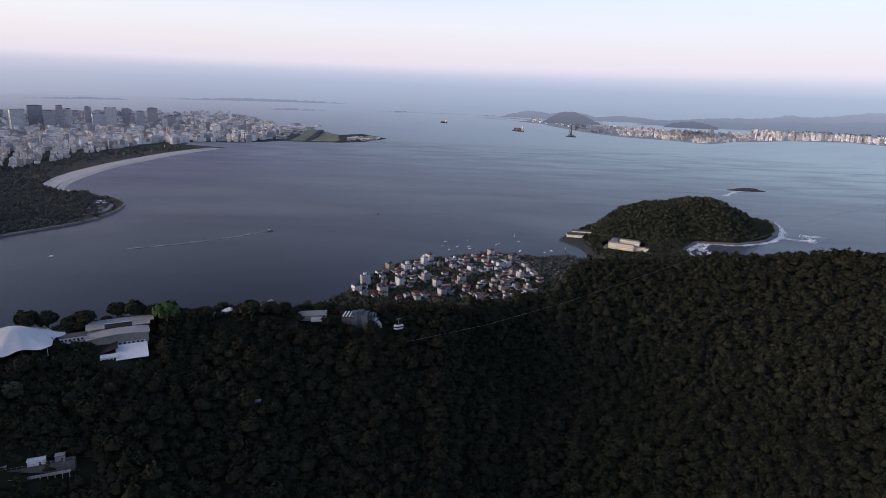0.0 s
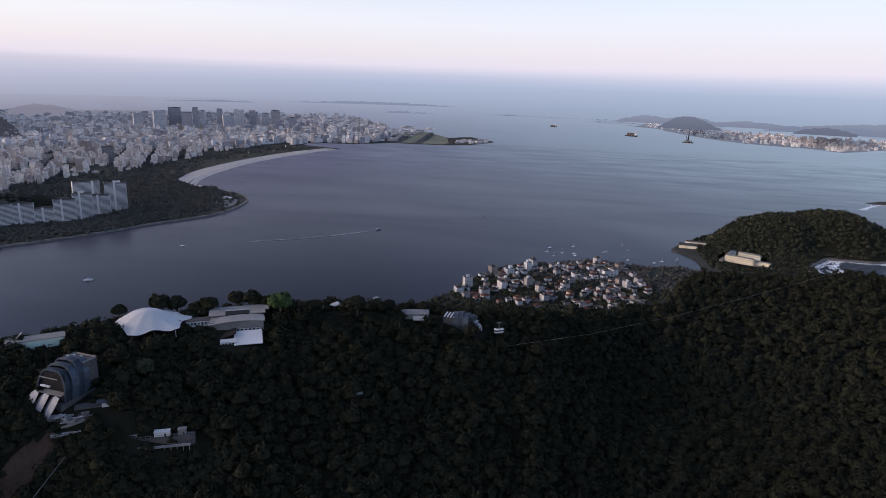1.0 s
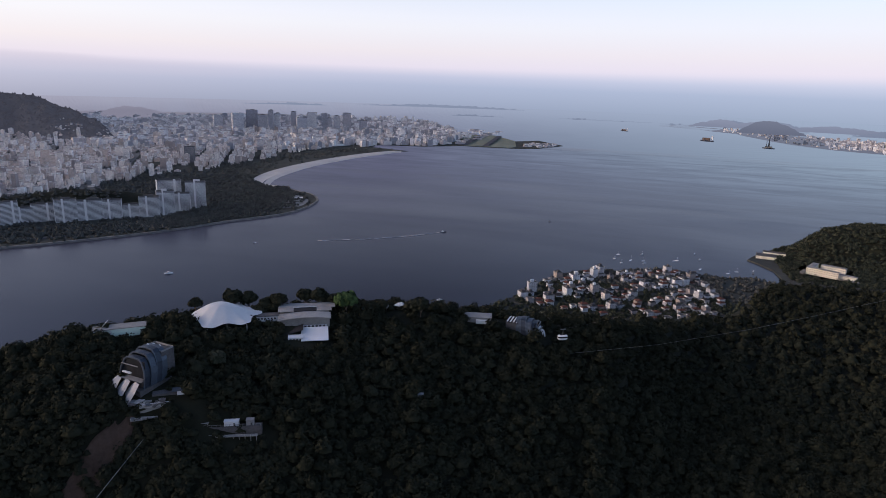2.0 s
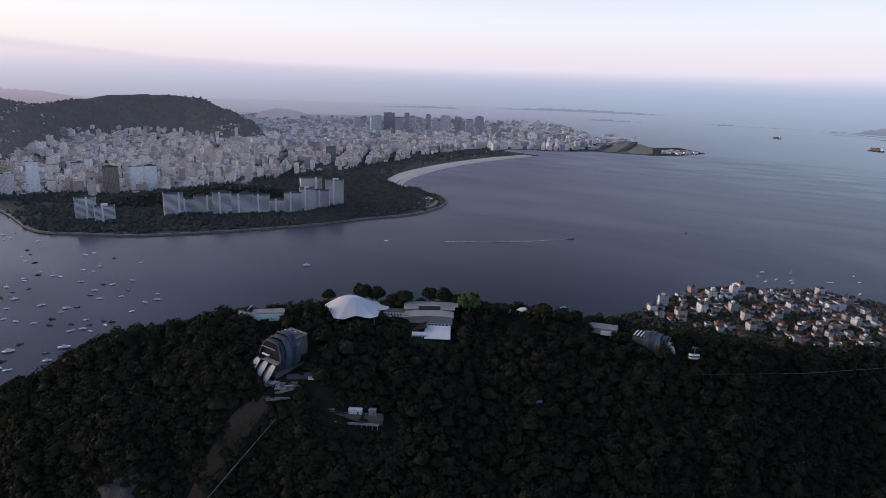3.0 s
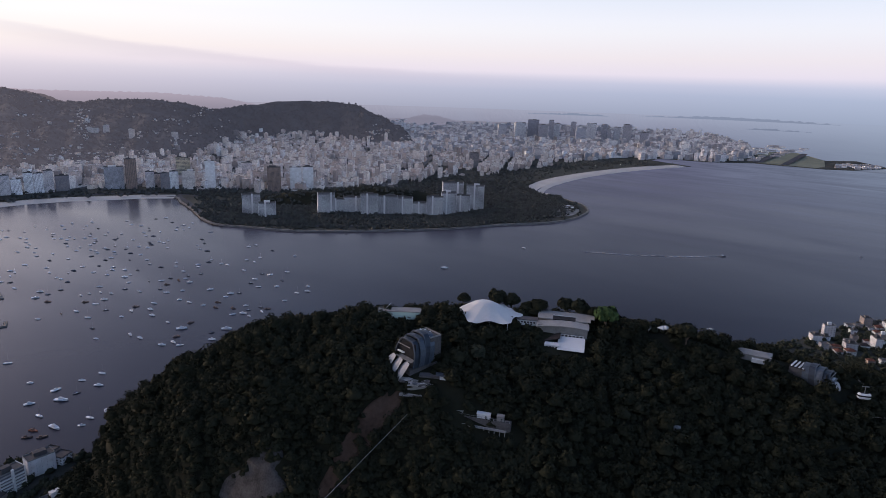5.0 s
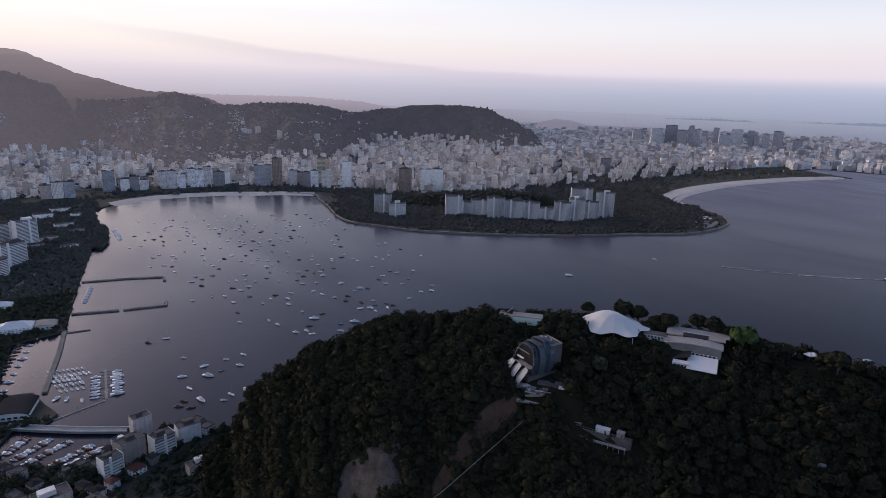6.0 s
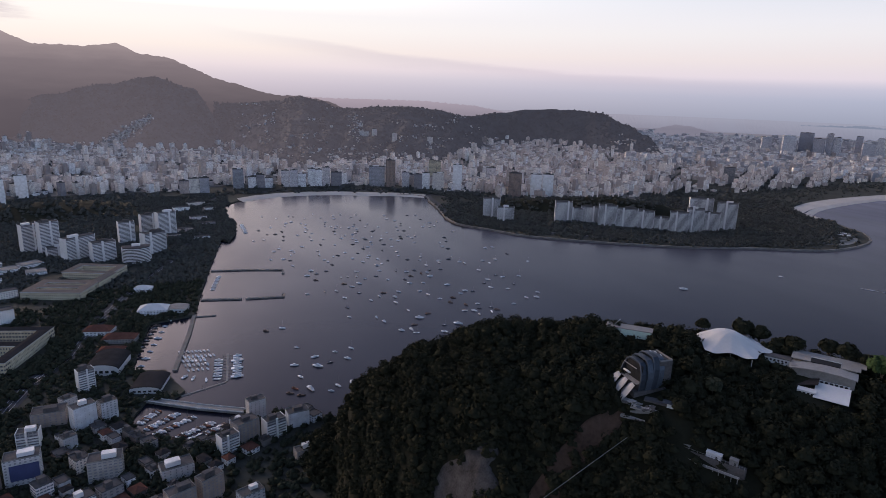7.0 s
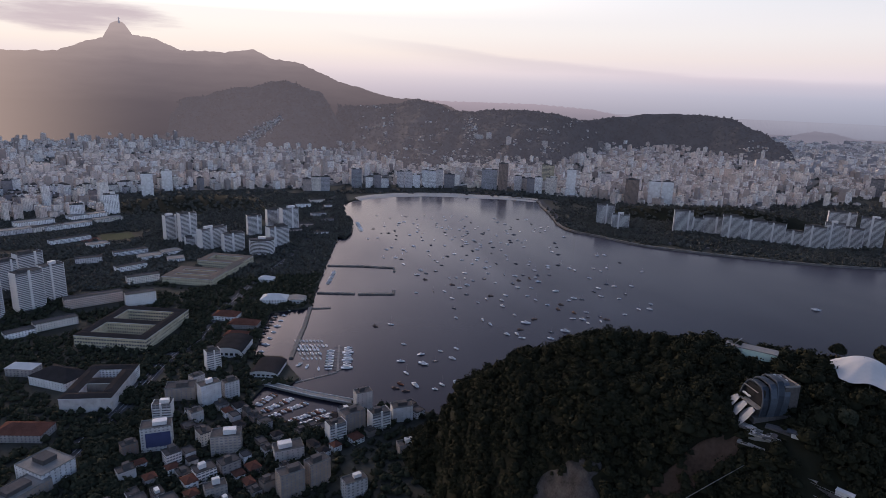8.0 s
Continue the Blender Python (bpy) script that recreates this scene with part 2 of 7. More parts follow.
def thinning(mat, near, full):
    """The painted haze sheet over the water thins out to nothing towards the near bay."""
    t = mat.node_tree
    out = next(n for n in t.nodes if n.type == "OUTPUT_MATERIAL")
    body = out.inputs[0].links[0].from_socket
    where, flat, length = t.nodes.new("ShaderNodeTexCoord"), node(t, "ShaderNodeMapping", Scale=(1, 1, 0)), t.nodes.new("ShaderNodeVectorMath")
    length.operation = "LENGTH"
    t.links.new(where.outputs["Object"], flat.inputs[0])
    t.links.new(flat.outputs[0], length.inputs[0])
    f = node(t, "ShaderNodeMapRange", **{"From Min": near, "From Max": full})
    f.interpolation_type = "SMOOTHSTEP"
    # streaks in the sheet's cover stand in for ruffled water below it
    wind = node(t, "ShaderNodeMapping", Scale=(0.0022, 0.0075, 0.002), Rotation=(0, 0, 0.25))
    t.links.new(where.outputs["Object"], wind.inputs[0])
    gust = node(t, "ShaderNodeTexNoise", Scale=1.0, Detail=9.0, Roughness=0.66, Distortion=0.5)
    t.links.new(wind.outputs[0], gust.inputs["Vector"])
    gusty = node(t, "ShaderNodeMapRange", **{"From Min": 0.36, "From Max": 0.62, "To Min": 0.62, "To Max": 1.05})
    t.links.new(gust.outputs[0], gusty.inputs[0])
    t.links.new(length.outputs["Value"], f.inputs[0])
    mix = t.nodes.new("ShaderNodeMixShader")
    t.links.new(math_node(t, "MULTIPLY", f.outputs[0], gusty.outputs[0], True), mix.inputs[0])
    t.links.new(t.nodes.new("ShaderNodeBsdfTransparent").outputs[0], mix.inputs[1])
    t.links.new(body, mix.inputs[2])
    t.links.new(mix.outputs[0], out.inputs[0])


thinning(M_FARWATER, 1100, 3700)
# isles and far hills likewise carry haze as their own glow
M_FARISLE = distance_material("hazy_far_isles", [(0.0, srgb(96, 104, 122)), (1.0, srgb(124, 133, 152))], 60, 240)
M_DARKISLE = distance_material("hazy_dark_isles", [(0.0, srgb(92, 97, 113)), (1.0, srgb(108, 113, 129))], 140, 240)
M_FARHILL = distance_material("hazed_far_hills", [(0.0, srgb(112, 119, 137)), (1.0, srgb(146, 153, 172))], 150, 330, warm_stops=[(0.0, srgb(128, 118, 128)), (1.0, srgb(176, 160, 168))])

# ---------------------------------------------------------------- ground


def far(x, y, z):
    """The place of a far point once the distance past R0 is drawn in along its line of sight."""
    r = math.hypot(x, y)
    if r <= R0:
        return (x, y, z)
    s = (R1 - (R1 - R0) * math.exp(-(r - R0) / (R1 - R0))) / r
    return (x * s, y * s, H + (z - H) * s)


def polar(az, d, z=0.0):
    return (-math.sin(radians(az)) * d, math.cos(radians(az)) * d, z)


def mesh_object(name, verts, faces, mat, smooth=False):
    me = bpy.data.meshes.new(name)
    me.from_pydata(verts, [], faces)
    me.materials.append(mat)
    if smooth:
        me.shade_smooth()
    return new(name, me)


def smooth_step(a, b, x):
    t = min(1.0, max(0.0, (x - a) / (b - a)))
    return t * t * (3 - 2 * t)


def lerp_table(rows, x):
    """Values between the rows of a table whose first column falls."""
    if x >= rows[0][0]:
        return rows[0][1:]
    for a, b in zip(rows, rows[1:]):
        if x >= b[0]:
            f = (x - a[0]) / (b[0] - a[0])
            f = f * f * (3 - 2 * f)
            return [p + (q - p) * f for p, q in zip(a[1:], b[1:])]
    return rows[-1][1:]


# the wooded hill with the cable stations: bearing, crest distance and height, front edge distance and height, slope below
URCA = [(80, 620, -20, 600, -25, .3), (72.5, 585, 26, 560, 20, .5), (70, 545, 100, 500, 90, .8), (67, 520, 131, 460, 120, 1.0), (63.7, 500, 160, 430, 146, 1.1),
        (55.8, 480, 192, 400, 176, 1.2), (46, 470, 203, 390, 192, 1.3), (40, 470, 205, 380, 190, 1.0), (30, 480, 203, 380, 180, .7),
        (20, 500, 196, 400, 168, .5), (8, 520, 184, 420, 146, .4), (0, 560, 172, 430, 126, .3), (-5, 650, 140, 450, 108, .25),
        (-10, 800, 106, 480, 94, .2), (-14.5, 1000, 108, 500, 84, .15), (-20, 1080, 100, 500, 78, .1), (-26, 1150, 109, 520, 78, .1),
        (-36, 1200, 134, 520, 80, .1), (-60, 1200, 240, 520, 90, .1)]


def urca_height(x, y):
    d, az = math.hypot(x, y), math.degrees(math.atan2(-x, y))
    dc, zc, de, ze, slope = lerp_table(URCA, az)
    if d > dc:
        return zc - (0.62 if az > -3 else 0.4) * (d - dc) + min(20, (d - dc) * 0.25)
    if d > de:
        return ze + (zc - ze) * (d - de) / (dc - de)
    return ze - slope * (de - d)


def grid_hill(name, xs, ys, height, mat, label, smooth=True):
    verts = [(x, y, max(-8, height(x, y))) for y in ys for x in xs]
    w = len(xs)
    faces = [(j * w + i, j * w + i + 1, (j + 1) * w + i + 1, (j + 1) * w + i) for j in range(len(ys) - 1) for i in range(w - 1)]
    faces = [f for f in faces if max(verts[k][2] for k in f) > -7.5]
    ob = mesh_object(name, verts, faces, mat, smooth)
    return tagged(ob, label, "hill", kind="structure")


RINGS = (40, 800, 1600, 2400, 3200, 4000, 4420)
sea = mesh_object("water", [polar(a, r) for r in RINGS for a in range(0, 360, 3)],
                  [(120 * k + i, 120 * k + 120 + i, 120 * k + 120 + (i + 1) % 120, 120 * k + (i + 1) % 120) for k in range(len(RINGS) - 1) for i in range(120)] + [tuple(range(119, -1, -1))], M_WATER)
tagged(sea, "dark slate-blue bay water with faint ruffled streaks", "water", kind="structure")
# a glowing sheet over the open bay, painted with haze, solid further out
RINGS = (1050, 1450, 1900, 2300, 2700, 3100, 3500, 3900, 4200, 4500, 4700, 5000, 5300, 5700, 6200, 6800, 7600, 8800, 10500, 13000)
rim = mesh_object("backdrop_water_haze", [(p[0], p[1], p[2] + 0.3) for p in (far(*polar(a, r)) for r in RINGS for a in range(-60, 61, 2))],
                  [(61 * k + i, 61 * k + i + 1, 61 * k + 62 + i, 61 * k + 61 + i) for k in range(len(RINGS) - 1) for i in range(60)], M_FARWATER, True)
tagged(rim, "pale blue-grey glowing sheet of painted haze over the far water", "water", kind="structure")


def flat_land(name, outline, z, mat, label, category, step=120.0, skirt=8.0):
    pts = [Vector(p) for p in outline]
    n = len(pts)
    xs, ys = [p[0] for p in pts], [p[1] for p in pts]
    rng = random.Random(3)
    if step:
        x = min(xs) + step / 2
        while x < max(xs):
            y = min(ys) + step / 2
            while y < max(ys):
                pts.append(Vector((x + rng.uniform(-.3, .3) * step, y + rng.uniform(-.3, .3) * step)))
                y += step
            x += step
    v, _, f, *_ = delaunay_2d_cdt(pts, [(i, (i + 1) % n) for i in range(n)], [], 1, 0.01)
    verts = [far(p[0], p[1], z) for p in v]
    faces = [tuple(t) for t in f]
    base = len(verts)
    for p in outline:
        verts += [far(p[0], p[1], z), far(p[0], p[1], z - skirt)]
    faces += [(base + 2 * i, base + 2 * i + 1, base + 2 * ((i + 1) % n) + 1, base + 2 * ((i + 1) % n)) for i in range(n)]
    return tagged(mesh_object(name, verts, faces, mat), label, category, kind="structure")


MAINLAND = [(-1210, 3540), (-1242, 3512), (-1345, 3125), (-1390, 2662), (-1350, 2262), (-1280, 2060), (-1160, 2029), (-1079, 1980), (-1019, 1951),
            (-947, 1858), (-921, 1741), (-926, 1632), (-964, 1544), (-1014, 1462), (-1087, 1301), (-1175, 1169), (-1270, 1049), (-1357, 963),
            (-1451, 917), (-1527, 874), (-1603, 872), (-1713, 905), (-1804, 934), (-1909, 959), (-1999, 986), (-2068, 907), (-2104, 811),
            (-2152, 718), (-2176, 618), (-2177, 512), (-2152, 425), (-2115, 359), (-2037, 301), (-1825, 279), (-1766, 291), (-1624, 263)]
MAINLAND += [(-1551, 234), (-1578, 221), (-1465, 193), (-1300, 153), (-1150, 119), (-1057, 99), (-1043, 31), (-980, 18), (-923, 8), (-868, -1),
             (-855, 39), (-813, 47), (-781, 56), (-757, 33), (-774, 13), (-729, -9), (-683, 9), (-653, 52), (-664, 85), (-697, 114), (-678, 135),
             (-675, 176), (-649, 198), (-620, 230), (-560, 500), (-430, 800), (-250, 960), (-172, 1089), (-147, 1178), (-100, 1282)]
MAINLAND += [(-42, 1347), (34, 1376), (115, 1426), (204, 1397), (300, 1419), (348, 1396), (363, 1432), (360, 1512), (336, 1567), (319, 1595), (343, 1643),
             (418, 1744), (453, 1787), (640, 2010), (850, 2060), (990, 1995), (1038, 1921), (1012, 1829), (949, 1717), (893, 1660), (856, 1638), (790, 1610),
             (729, 1615), (688, 1618), (628, 1532), (612, 1450), (700, 1330), (1100, 1180), (1500, 900), (1300, 100), (700, -300), (0, -300), (-700, -700), (-1500, -1700),
             (-4300, -3100), (-5000, -1200), (-5300, 0), (-5150, 1400), (-4700, 2700), (-3900, 3700), (-3000, 4300), (-2200, 4500), (-1700, 4700), (-1400, 4900)]
MAINLAND += [(-1258, 5034), (-1015, 5160), (-754, 4682), (-610, 4862), (-395, 4531), (-527, 4199), (-661, 4102),
             (-1022, 4082), (-1214, 3880), (-1500, 3800), (-1480, 3640)]


def rounded(points, cuts=3):
    """A smooth line through the points."""
    out = []
    n = len(points)
    for i in range(n - 1):
        p0, p1, p2, p3 = points[max(0, i - 1)], points[i], points[i + 1], points[min(n - 1, i + 2)]
        for k in range(cuts):
            t = k / cuts
            out.append(tuple(0.5 * (2 * b + (c - a) * t + (2 * a - 5 * b + 4 * c - d) * t * t + (3 * b - a - 3 * c + d) * t ** 3) for a, b, c, d in zip(p0, p1, p2, p3)))
    return out + [points[-1]]


BAYSIDE = rounded(MAINLAND[6:26])
MAINLAND = rounded(MAINLAND[1:7])[:-1] + BAYSIDE[:-1] + rounded(MAINLAND[25:33])[:-1] + MAINLAND[32:] + MAINLAND[:1]
flat_land("ground", MAINLAND, 3.0, M_LAND, "dark parkland and city ground along the bay", "ground")
FARLAND = [(-3900, 3700), (-3000, 4300), (-2200, 4500), (-1700, 4700), (-1400, 4900), (-1300, 5100), (-1500, 5450), (-1900, 6300), (-3000, 6900), (-4200, 6600), (-5200, 5600), (-4700, 4300)]
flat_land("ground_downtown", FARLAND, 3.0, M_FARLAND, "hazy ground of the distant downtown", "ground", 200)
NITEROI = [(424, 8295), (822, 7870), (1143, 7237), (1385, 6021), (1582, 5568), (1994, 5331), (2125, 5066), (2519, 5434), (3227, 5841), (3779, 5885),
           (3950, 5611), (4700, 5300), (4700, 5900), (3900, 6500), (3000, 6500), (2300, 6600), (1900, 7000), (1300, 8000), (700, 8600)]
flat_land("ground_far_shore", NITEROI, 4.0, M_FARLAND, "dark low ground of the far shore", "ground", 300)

xs = list(np.arange(-700, 1300, 8.0))
ys = list(np.arange(20, 1500, 8.0))
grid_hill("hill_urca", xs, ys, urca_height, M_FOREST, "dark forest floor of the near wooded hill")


def inside(poly, x, y):
    hit = False
    for (x0, y0), (x1, y1) in zip(poly, poly[1:] + poly[:1]):
        if (y0 > y) != (y1 > y) and x < (x1 - x0) * (y - y0) / (y1 - y0) + x0:
            hit = not hit
    return hit


def bumps(rows):
    """A height made of rounded humps: x, y, height, half width along and across, turn."""
    def height(x, y):
        z = -10.0
        for cx, cy, h, a, b, turn in rows:
            c, s = math.cos(radians(turn)), math.sin(radians(turn))
            u, v = ((x - cx) * c + (y - cy) * s) / a, ((y - cy) * c - (x - cx) * s) / b
            q = u * u + v * v
            if q < 4:
                z = max(z, h * (1 - q / 2) if q < 1 else h * 0.5 * (2 - q ** 0.5) ** 2)
        n = noise.fractal(Vector((x * 0.01, y * 0.01, 3)), 1.0, 2.0, 4)
        return z + n * min(12, max(0, z) * 0.15) + (noise.noise(Vector((x * 0.07, y * 0.07, 1))) * 4 if z > 6 else 0)
    return height


def hump_hill(name, rows, step, label, mat):
    x0, x1 = min(r[0] - 2 * max(r[3], r[4]) for r in rows), max(r[0] + 2 * max(r[3], r[4]) for r in rows)
    y0, y1 = min(r[1] - 2 * max(r[3], r[4]) for r in rows), max(r[1] + 2 * max(r[3], r[4]) for r in rows)
    return grid_hill(name, list(np.arange(x0, x1, step)), list(np.arange(y0, y1, step)), bumps(rows), mat, label)


def hump(az, d, el, along, across, turn=None):
    """A hump whose top shows at a bearing and elevation, at a distance."""
    x, y, _ = polar(az, d)
    return (x, y, H + d * math.tan(radians(el)), along, across, az if turn is None else turn)


fort_hill = bumps([hump(-22.6, 1880, -8.65, 150, 120, -24), hump(-20.2, 1850, -9.0, 130, 105, -14), hump(-17.6, 1800, -9.9, 110, 80, -10), hump(-25.2, 1860, -8.95, 120, 95, -24), hump(-26.4, 1830, -9.6, 70, 60, -24)])
CAPE_EDGE = [(a, b) for a, b in zip(MAINLAND, MAINLAND[1:]) if 300 < a[0] < 1150 and 1350 < a[1] < 2200]


def fort_height(x, y):
    """The headland's height, drawn down to its shore."""
    if not inside(MAINLAND, x, y):
        return -8.0
    near = 1e9
    for (a, b), (c, d) in CAPE_EDGE:
        t = min(1, max(0, ((x - a) * (c - a) + (y - b) * (d - b)) / ((c - a) ** 2 + (d - b) ** 2)))
        near = min(near, math.hypot(x - a - (c - a) * t, y - b - (d - b) * t))
    return max(3.0, fort_hill(x, y) * (0.12 + 0.88 * smooth_step(0, 85, near)))


grid_hill("hill_fort", list(np.arange(380, 1110, 8.0)), list(np.arange(1440, 2200, 8.0)), fort_height, M_FOREST, "dark wooded headland with a fort at its foot")


def slope_hill(rows):
    """A long wooded slope: bearing, distance of its foot and of its crest, elevation of the crest."""
    def height(x, y):
        d, az = math.hypot(x, y), math.degrees(math.atan2(-x, y))
        if not rows[-1][0] < az < rows[0][0]:
            return -10.0
        foot, crest, el = lerp_table(rows, az)
        top = H + crest * math.tan(radians(el))
        t = (d - foot) / (crest - foot)
        if t < 0:
            return max(-10.0, t * 200)
        z = top * t ** 0.9 if t < 1 else top - (d - crest) * 0.9
        inner = 1 - 0.8 * smooth_step(0.7, 1.0, t)
        gully = noise.noise(Vector((az * 0.9 + d * 0.0008, d * 0.0012, 3.0))) * 38 * math.sin(math.pi * min(1, t))
        return z + (gully + noise.fractal(Vector((x * 0.007, y * 0.007, 7)), 1, 2, 3) * 24 * min(1, t * 3)) * inner
    return height


SPUR = [(101, 4550, 4800, -4.6), (97.5, 4350, 4800, -2.7), (94, 4050, 4750, -1.3), (90, 3800, 4700, -0.4), (86.5, 3680, 4600, 0.27), (83.7, 3700, 4500, -0.5), (81.3, 3720, 4400, -3.4), (79.6, 3750, 4300, -5.9)]
BACK = [(87, 4400, 5100, -2.6), (83, 4300, 5100, -1.6), (80, 3450, 5000, -1.7), (77.4, 2880, 4900, -1.5), (74.9, 2860, 4800, -1.0), (73, 2930, 4800, -1.35), (71.8, 2980, 4800, -1.9), (70, 3020, 4700, -1.9), (68, 3060, 4650, -1.68),
        (65.3, 3130, 4600, -1.6), (63, 3300, 4700, -1.8), (60.3, 3650, 4900, -2.3), (57, 4700, 5300, -1.87), (54.5, 4650, 5300, -1.55), (52.5, 4600, 5300, -1.45), (50, 4450, 5200, -1.48), (48.5, 4250, 5100, -1.62), (46.3, 4050, 4900, -2.45),
        (44.6, 3950, 4700, -3.3), (43, 3950, 4500, -4.5), (41, 3950, 4300, -5.6)]


def slope_object(name, rows, label):
    height = slope_hill(rows)
    azs, ds = np.arange(rows[-1][0] + 0.05, rows[0][0], 0.2), np.arange(2800, 5600, 26.0)
    flat = [polar(a, d) for a in azs for d in ds]
    high = [height(x, y) for x, y, _ in flat]
    w = len(ds)
    faces = [(i * w + j, i * w + j + 1, i * w + w + j + 1, i * w + w + j) for i in range(len(azs) - 1) for j in range(w - 1)]
    faces = [f for f in faces if max(high[k] for k in f) > -4]
    verts = [far(x, y, max(-6.0, z)) for (x, y, _), z in zip(flat, high)]
    return tagged(mesh_object(name, verts, faces, M_HAZEWOOD, True), label, "hill", kind="structure")


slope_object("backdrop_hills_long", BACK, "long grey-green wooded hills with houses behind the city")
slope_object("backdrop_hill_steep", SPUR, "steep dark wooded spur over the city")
hump_hill("hill_pasmado", [hump(95, 2080, -9.5, 190, 100, 100), hump(98.5, 2080, -9.8, 120, 90, 100), hump(90.5, 2000, -10.5, 130, 80, 100)], 10, "low dark wooded hill among the buildings", M_FOREST)
hump_hill("hill_viuva", [hump(47, 2080, -9.0, 260, 70, 45), hump(52, 2080, -9.3, 160, 60, 45)], 10, "low wooded hill behind a row of apartment blocks", M_FOREST)


def ridge(name, rows, d, foot, mat, label, z0=8.0, step=0.15):
    """A far mountain chain: its crest follows bearings and elevations, at one distance."""
    v, n = [], 0
    a0, a1 = rows[0][0], rows[-1][0]
    az = a0
    while az >= a1:
        for p, q in zip(rows, rows[1:]):
            if p[0] >= az >= q[0]:
                f = (p[0] - az) / (p[0] - q[0])
                el = p[1] + (q[1] - p[1]) * f
                break
        top = H + d * math.tan(radians(el))
        top += 7 * noise.fractal(Vector((az * 3, d * .01, 0)), 1, 2, 5)
        for k, (back, share) in enumerate(((foot, 0.0), (foot * 0.72, 0.3), (foot * 0.45, 0.58), (foot * 0.2, 0.85), (0, 1.0), (-60, 0.9), (-120, 0.2))):
            rough = 0 if k in (0, 4) else 30 * noise.fractal(Vector((az * 1.3, k * 0.9, d * .01)), 1, 2, 4)
            v.append(polar(az, d - back, z0 + (top - z0) * share + rough * min(1, max(0, top - z0) / 300)))
        n += 1
        az -= step
    f = [(7 * i + k, 7 * i + 7 + k, 7 * i + 8 + k, 7 * i + 1 + k) for i in range(n - 1) for k in range(6)]
    return tagged(mesh_object(name, v, f, mat, True), label, "mountains", kind="structure")


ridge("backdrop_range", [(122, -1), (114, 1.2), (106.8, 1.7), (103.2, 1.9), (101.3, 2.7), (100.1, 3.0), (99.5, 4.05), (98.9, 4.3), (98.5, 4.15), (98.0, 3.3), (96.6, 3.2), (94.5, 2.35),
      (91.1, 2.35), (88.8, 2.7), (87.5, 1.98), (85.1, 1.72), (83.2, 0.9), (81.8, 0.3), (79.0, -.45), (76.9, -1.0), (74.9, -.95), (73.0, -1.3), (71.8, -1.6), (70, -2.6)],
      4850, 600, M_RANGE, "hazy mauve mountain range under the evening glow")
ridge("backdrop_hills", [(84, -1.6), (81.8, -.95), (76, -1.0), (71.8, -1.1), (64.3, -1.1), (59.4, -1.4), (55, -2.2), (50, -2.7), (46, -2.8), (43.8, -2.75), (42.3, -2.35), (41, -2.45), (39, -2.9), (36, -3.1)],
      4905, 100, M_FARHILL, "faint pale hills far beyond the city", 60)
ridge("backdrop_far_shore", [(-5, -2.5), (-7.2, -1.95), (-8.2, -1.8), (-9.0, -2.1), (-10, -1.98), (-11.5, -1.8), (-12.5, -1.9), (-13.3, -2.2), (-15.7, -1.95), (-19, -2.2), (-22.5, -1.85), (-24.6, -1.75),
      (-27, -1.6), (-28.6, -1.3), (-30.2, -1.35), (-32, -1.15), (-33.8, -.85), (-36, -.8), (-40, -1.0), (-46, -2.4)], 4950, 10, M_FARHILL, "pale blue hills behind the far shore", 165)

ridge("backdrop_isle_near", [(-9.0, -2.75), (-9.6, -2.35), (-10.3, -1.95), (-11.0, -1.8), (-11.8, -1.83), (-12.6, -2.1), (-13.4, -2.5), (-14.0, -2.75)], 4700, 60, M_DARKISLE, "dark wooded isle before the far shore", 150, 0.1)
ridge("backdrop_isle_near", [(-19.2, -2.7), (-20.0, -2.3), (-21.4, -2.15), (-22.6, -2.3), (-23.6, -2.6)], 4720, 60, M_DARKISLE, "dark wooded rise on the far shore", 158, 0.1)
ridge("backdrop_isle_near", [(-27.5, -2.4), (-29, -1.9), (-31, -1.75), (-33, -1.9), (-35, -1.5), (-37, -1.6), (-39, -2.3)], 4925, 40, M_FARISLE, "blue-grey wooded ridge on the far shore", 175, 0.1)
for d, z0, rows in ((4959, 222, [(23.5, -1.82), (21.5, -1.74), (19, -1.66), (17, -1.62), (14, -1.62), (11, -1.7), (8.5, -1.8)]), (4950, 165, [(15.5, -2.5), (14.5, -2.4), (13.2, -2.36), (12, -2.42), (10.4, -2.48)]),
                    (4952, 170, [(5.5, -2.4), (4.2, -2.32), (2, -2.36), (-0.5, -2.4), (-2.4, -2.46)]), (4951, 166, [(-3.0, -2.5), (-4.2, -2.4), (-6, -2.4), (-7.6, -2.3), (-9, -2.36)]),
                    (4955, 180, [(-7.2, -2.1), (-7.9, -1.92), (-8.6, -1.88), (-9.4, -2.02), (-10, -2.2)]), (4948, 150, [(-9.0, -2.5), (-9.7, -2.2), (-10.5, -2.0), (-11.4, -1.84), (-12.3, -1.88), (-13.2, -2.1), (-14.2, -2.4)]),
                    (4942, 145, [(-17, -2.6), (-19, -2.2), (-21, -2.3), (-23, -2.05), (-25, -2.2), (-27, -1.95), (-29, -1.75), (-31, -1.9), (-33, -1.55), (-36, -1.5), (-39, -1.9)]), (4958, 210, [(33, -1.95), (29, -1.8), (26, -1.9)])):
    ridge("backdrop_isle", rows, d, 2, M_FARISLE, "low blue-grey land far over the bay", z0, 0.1)


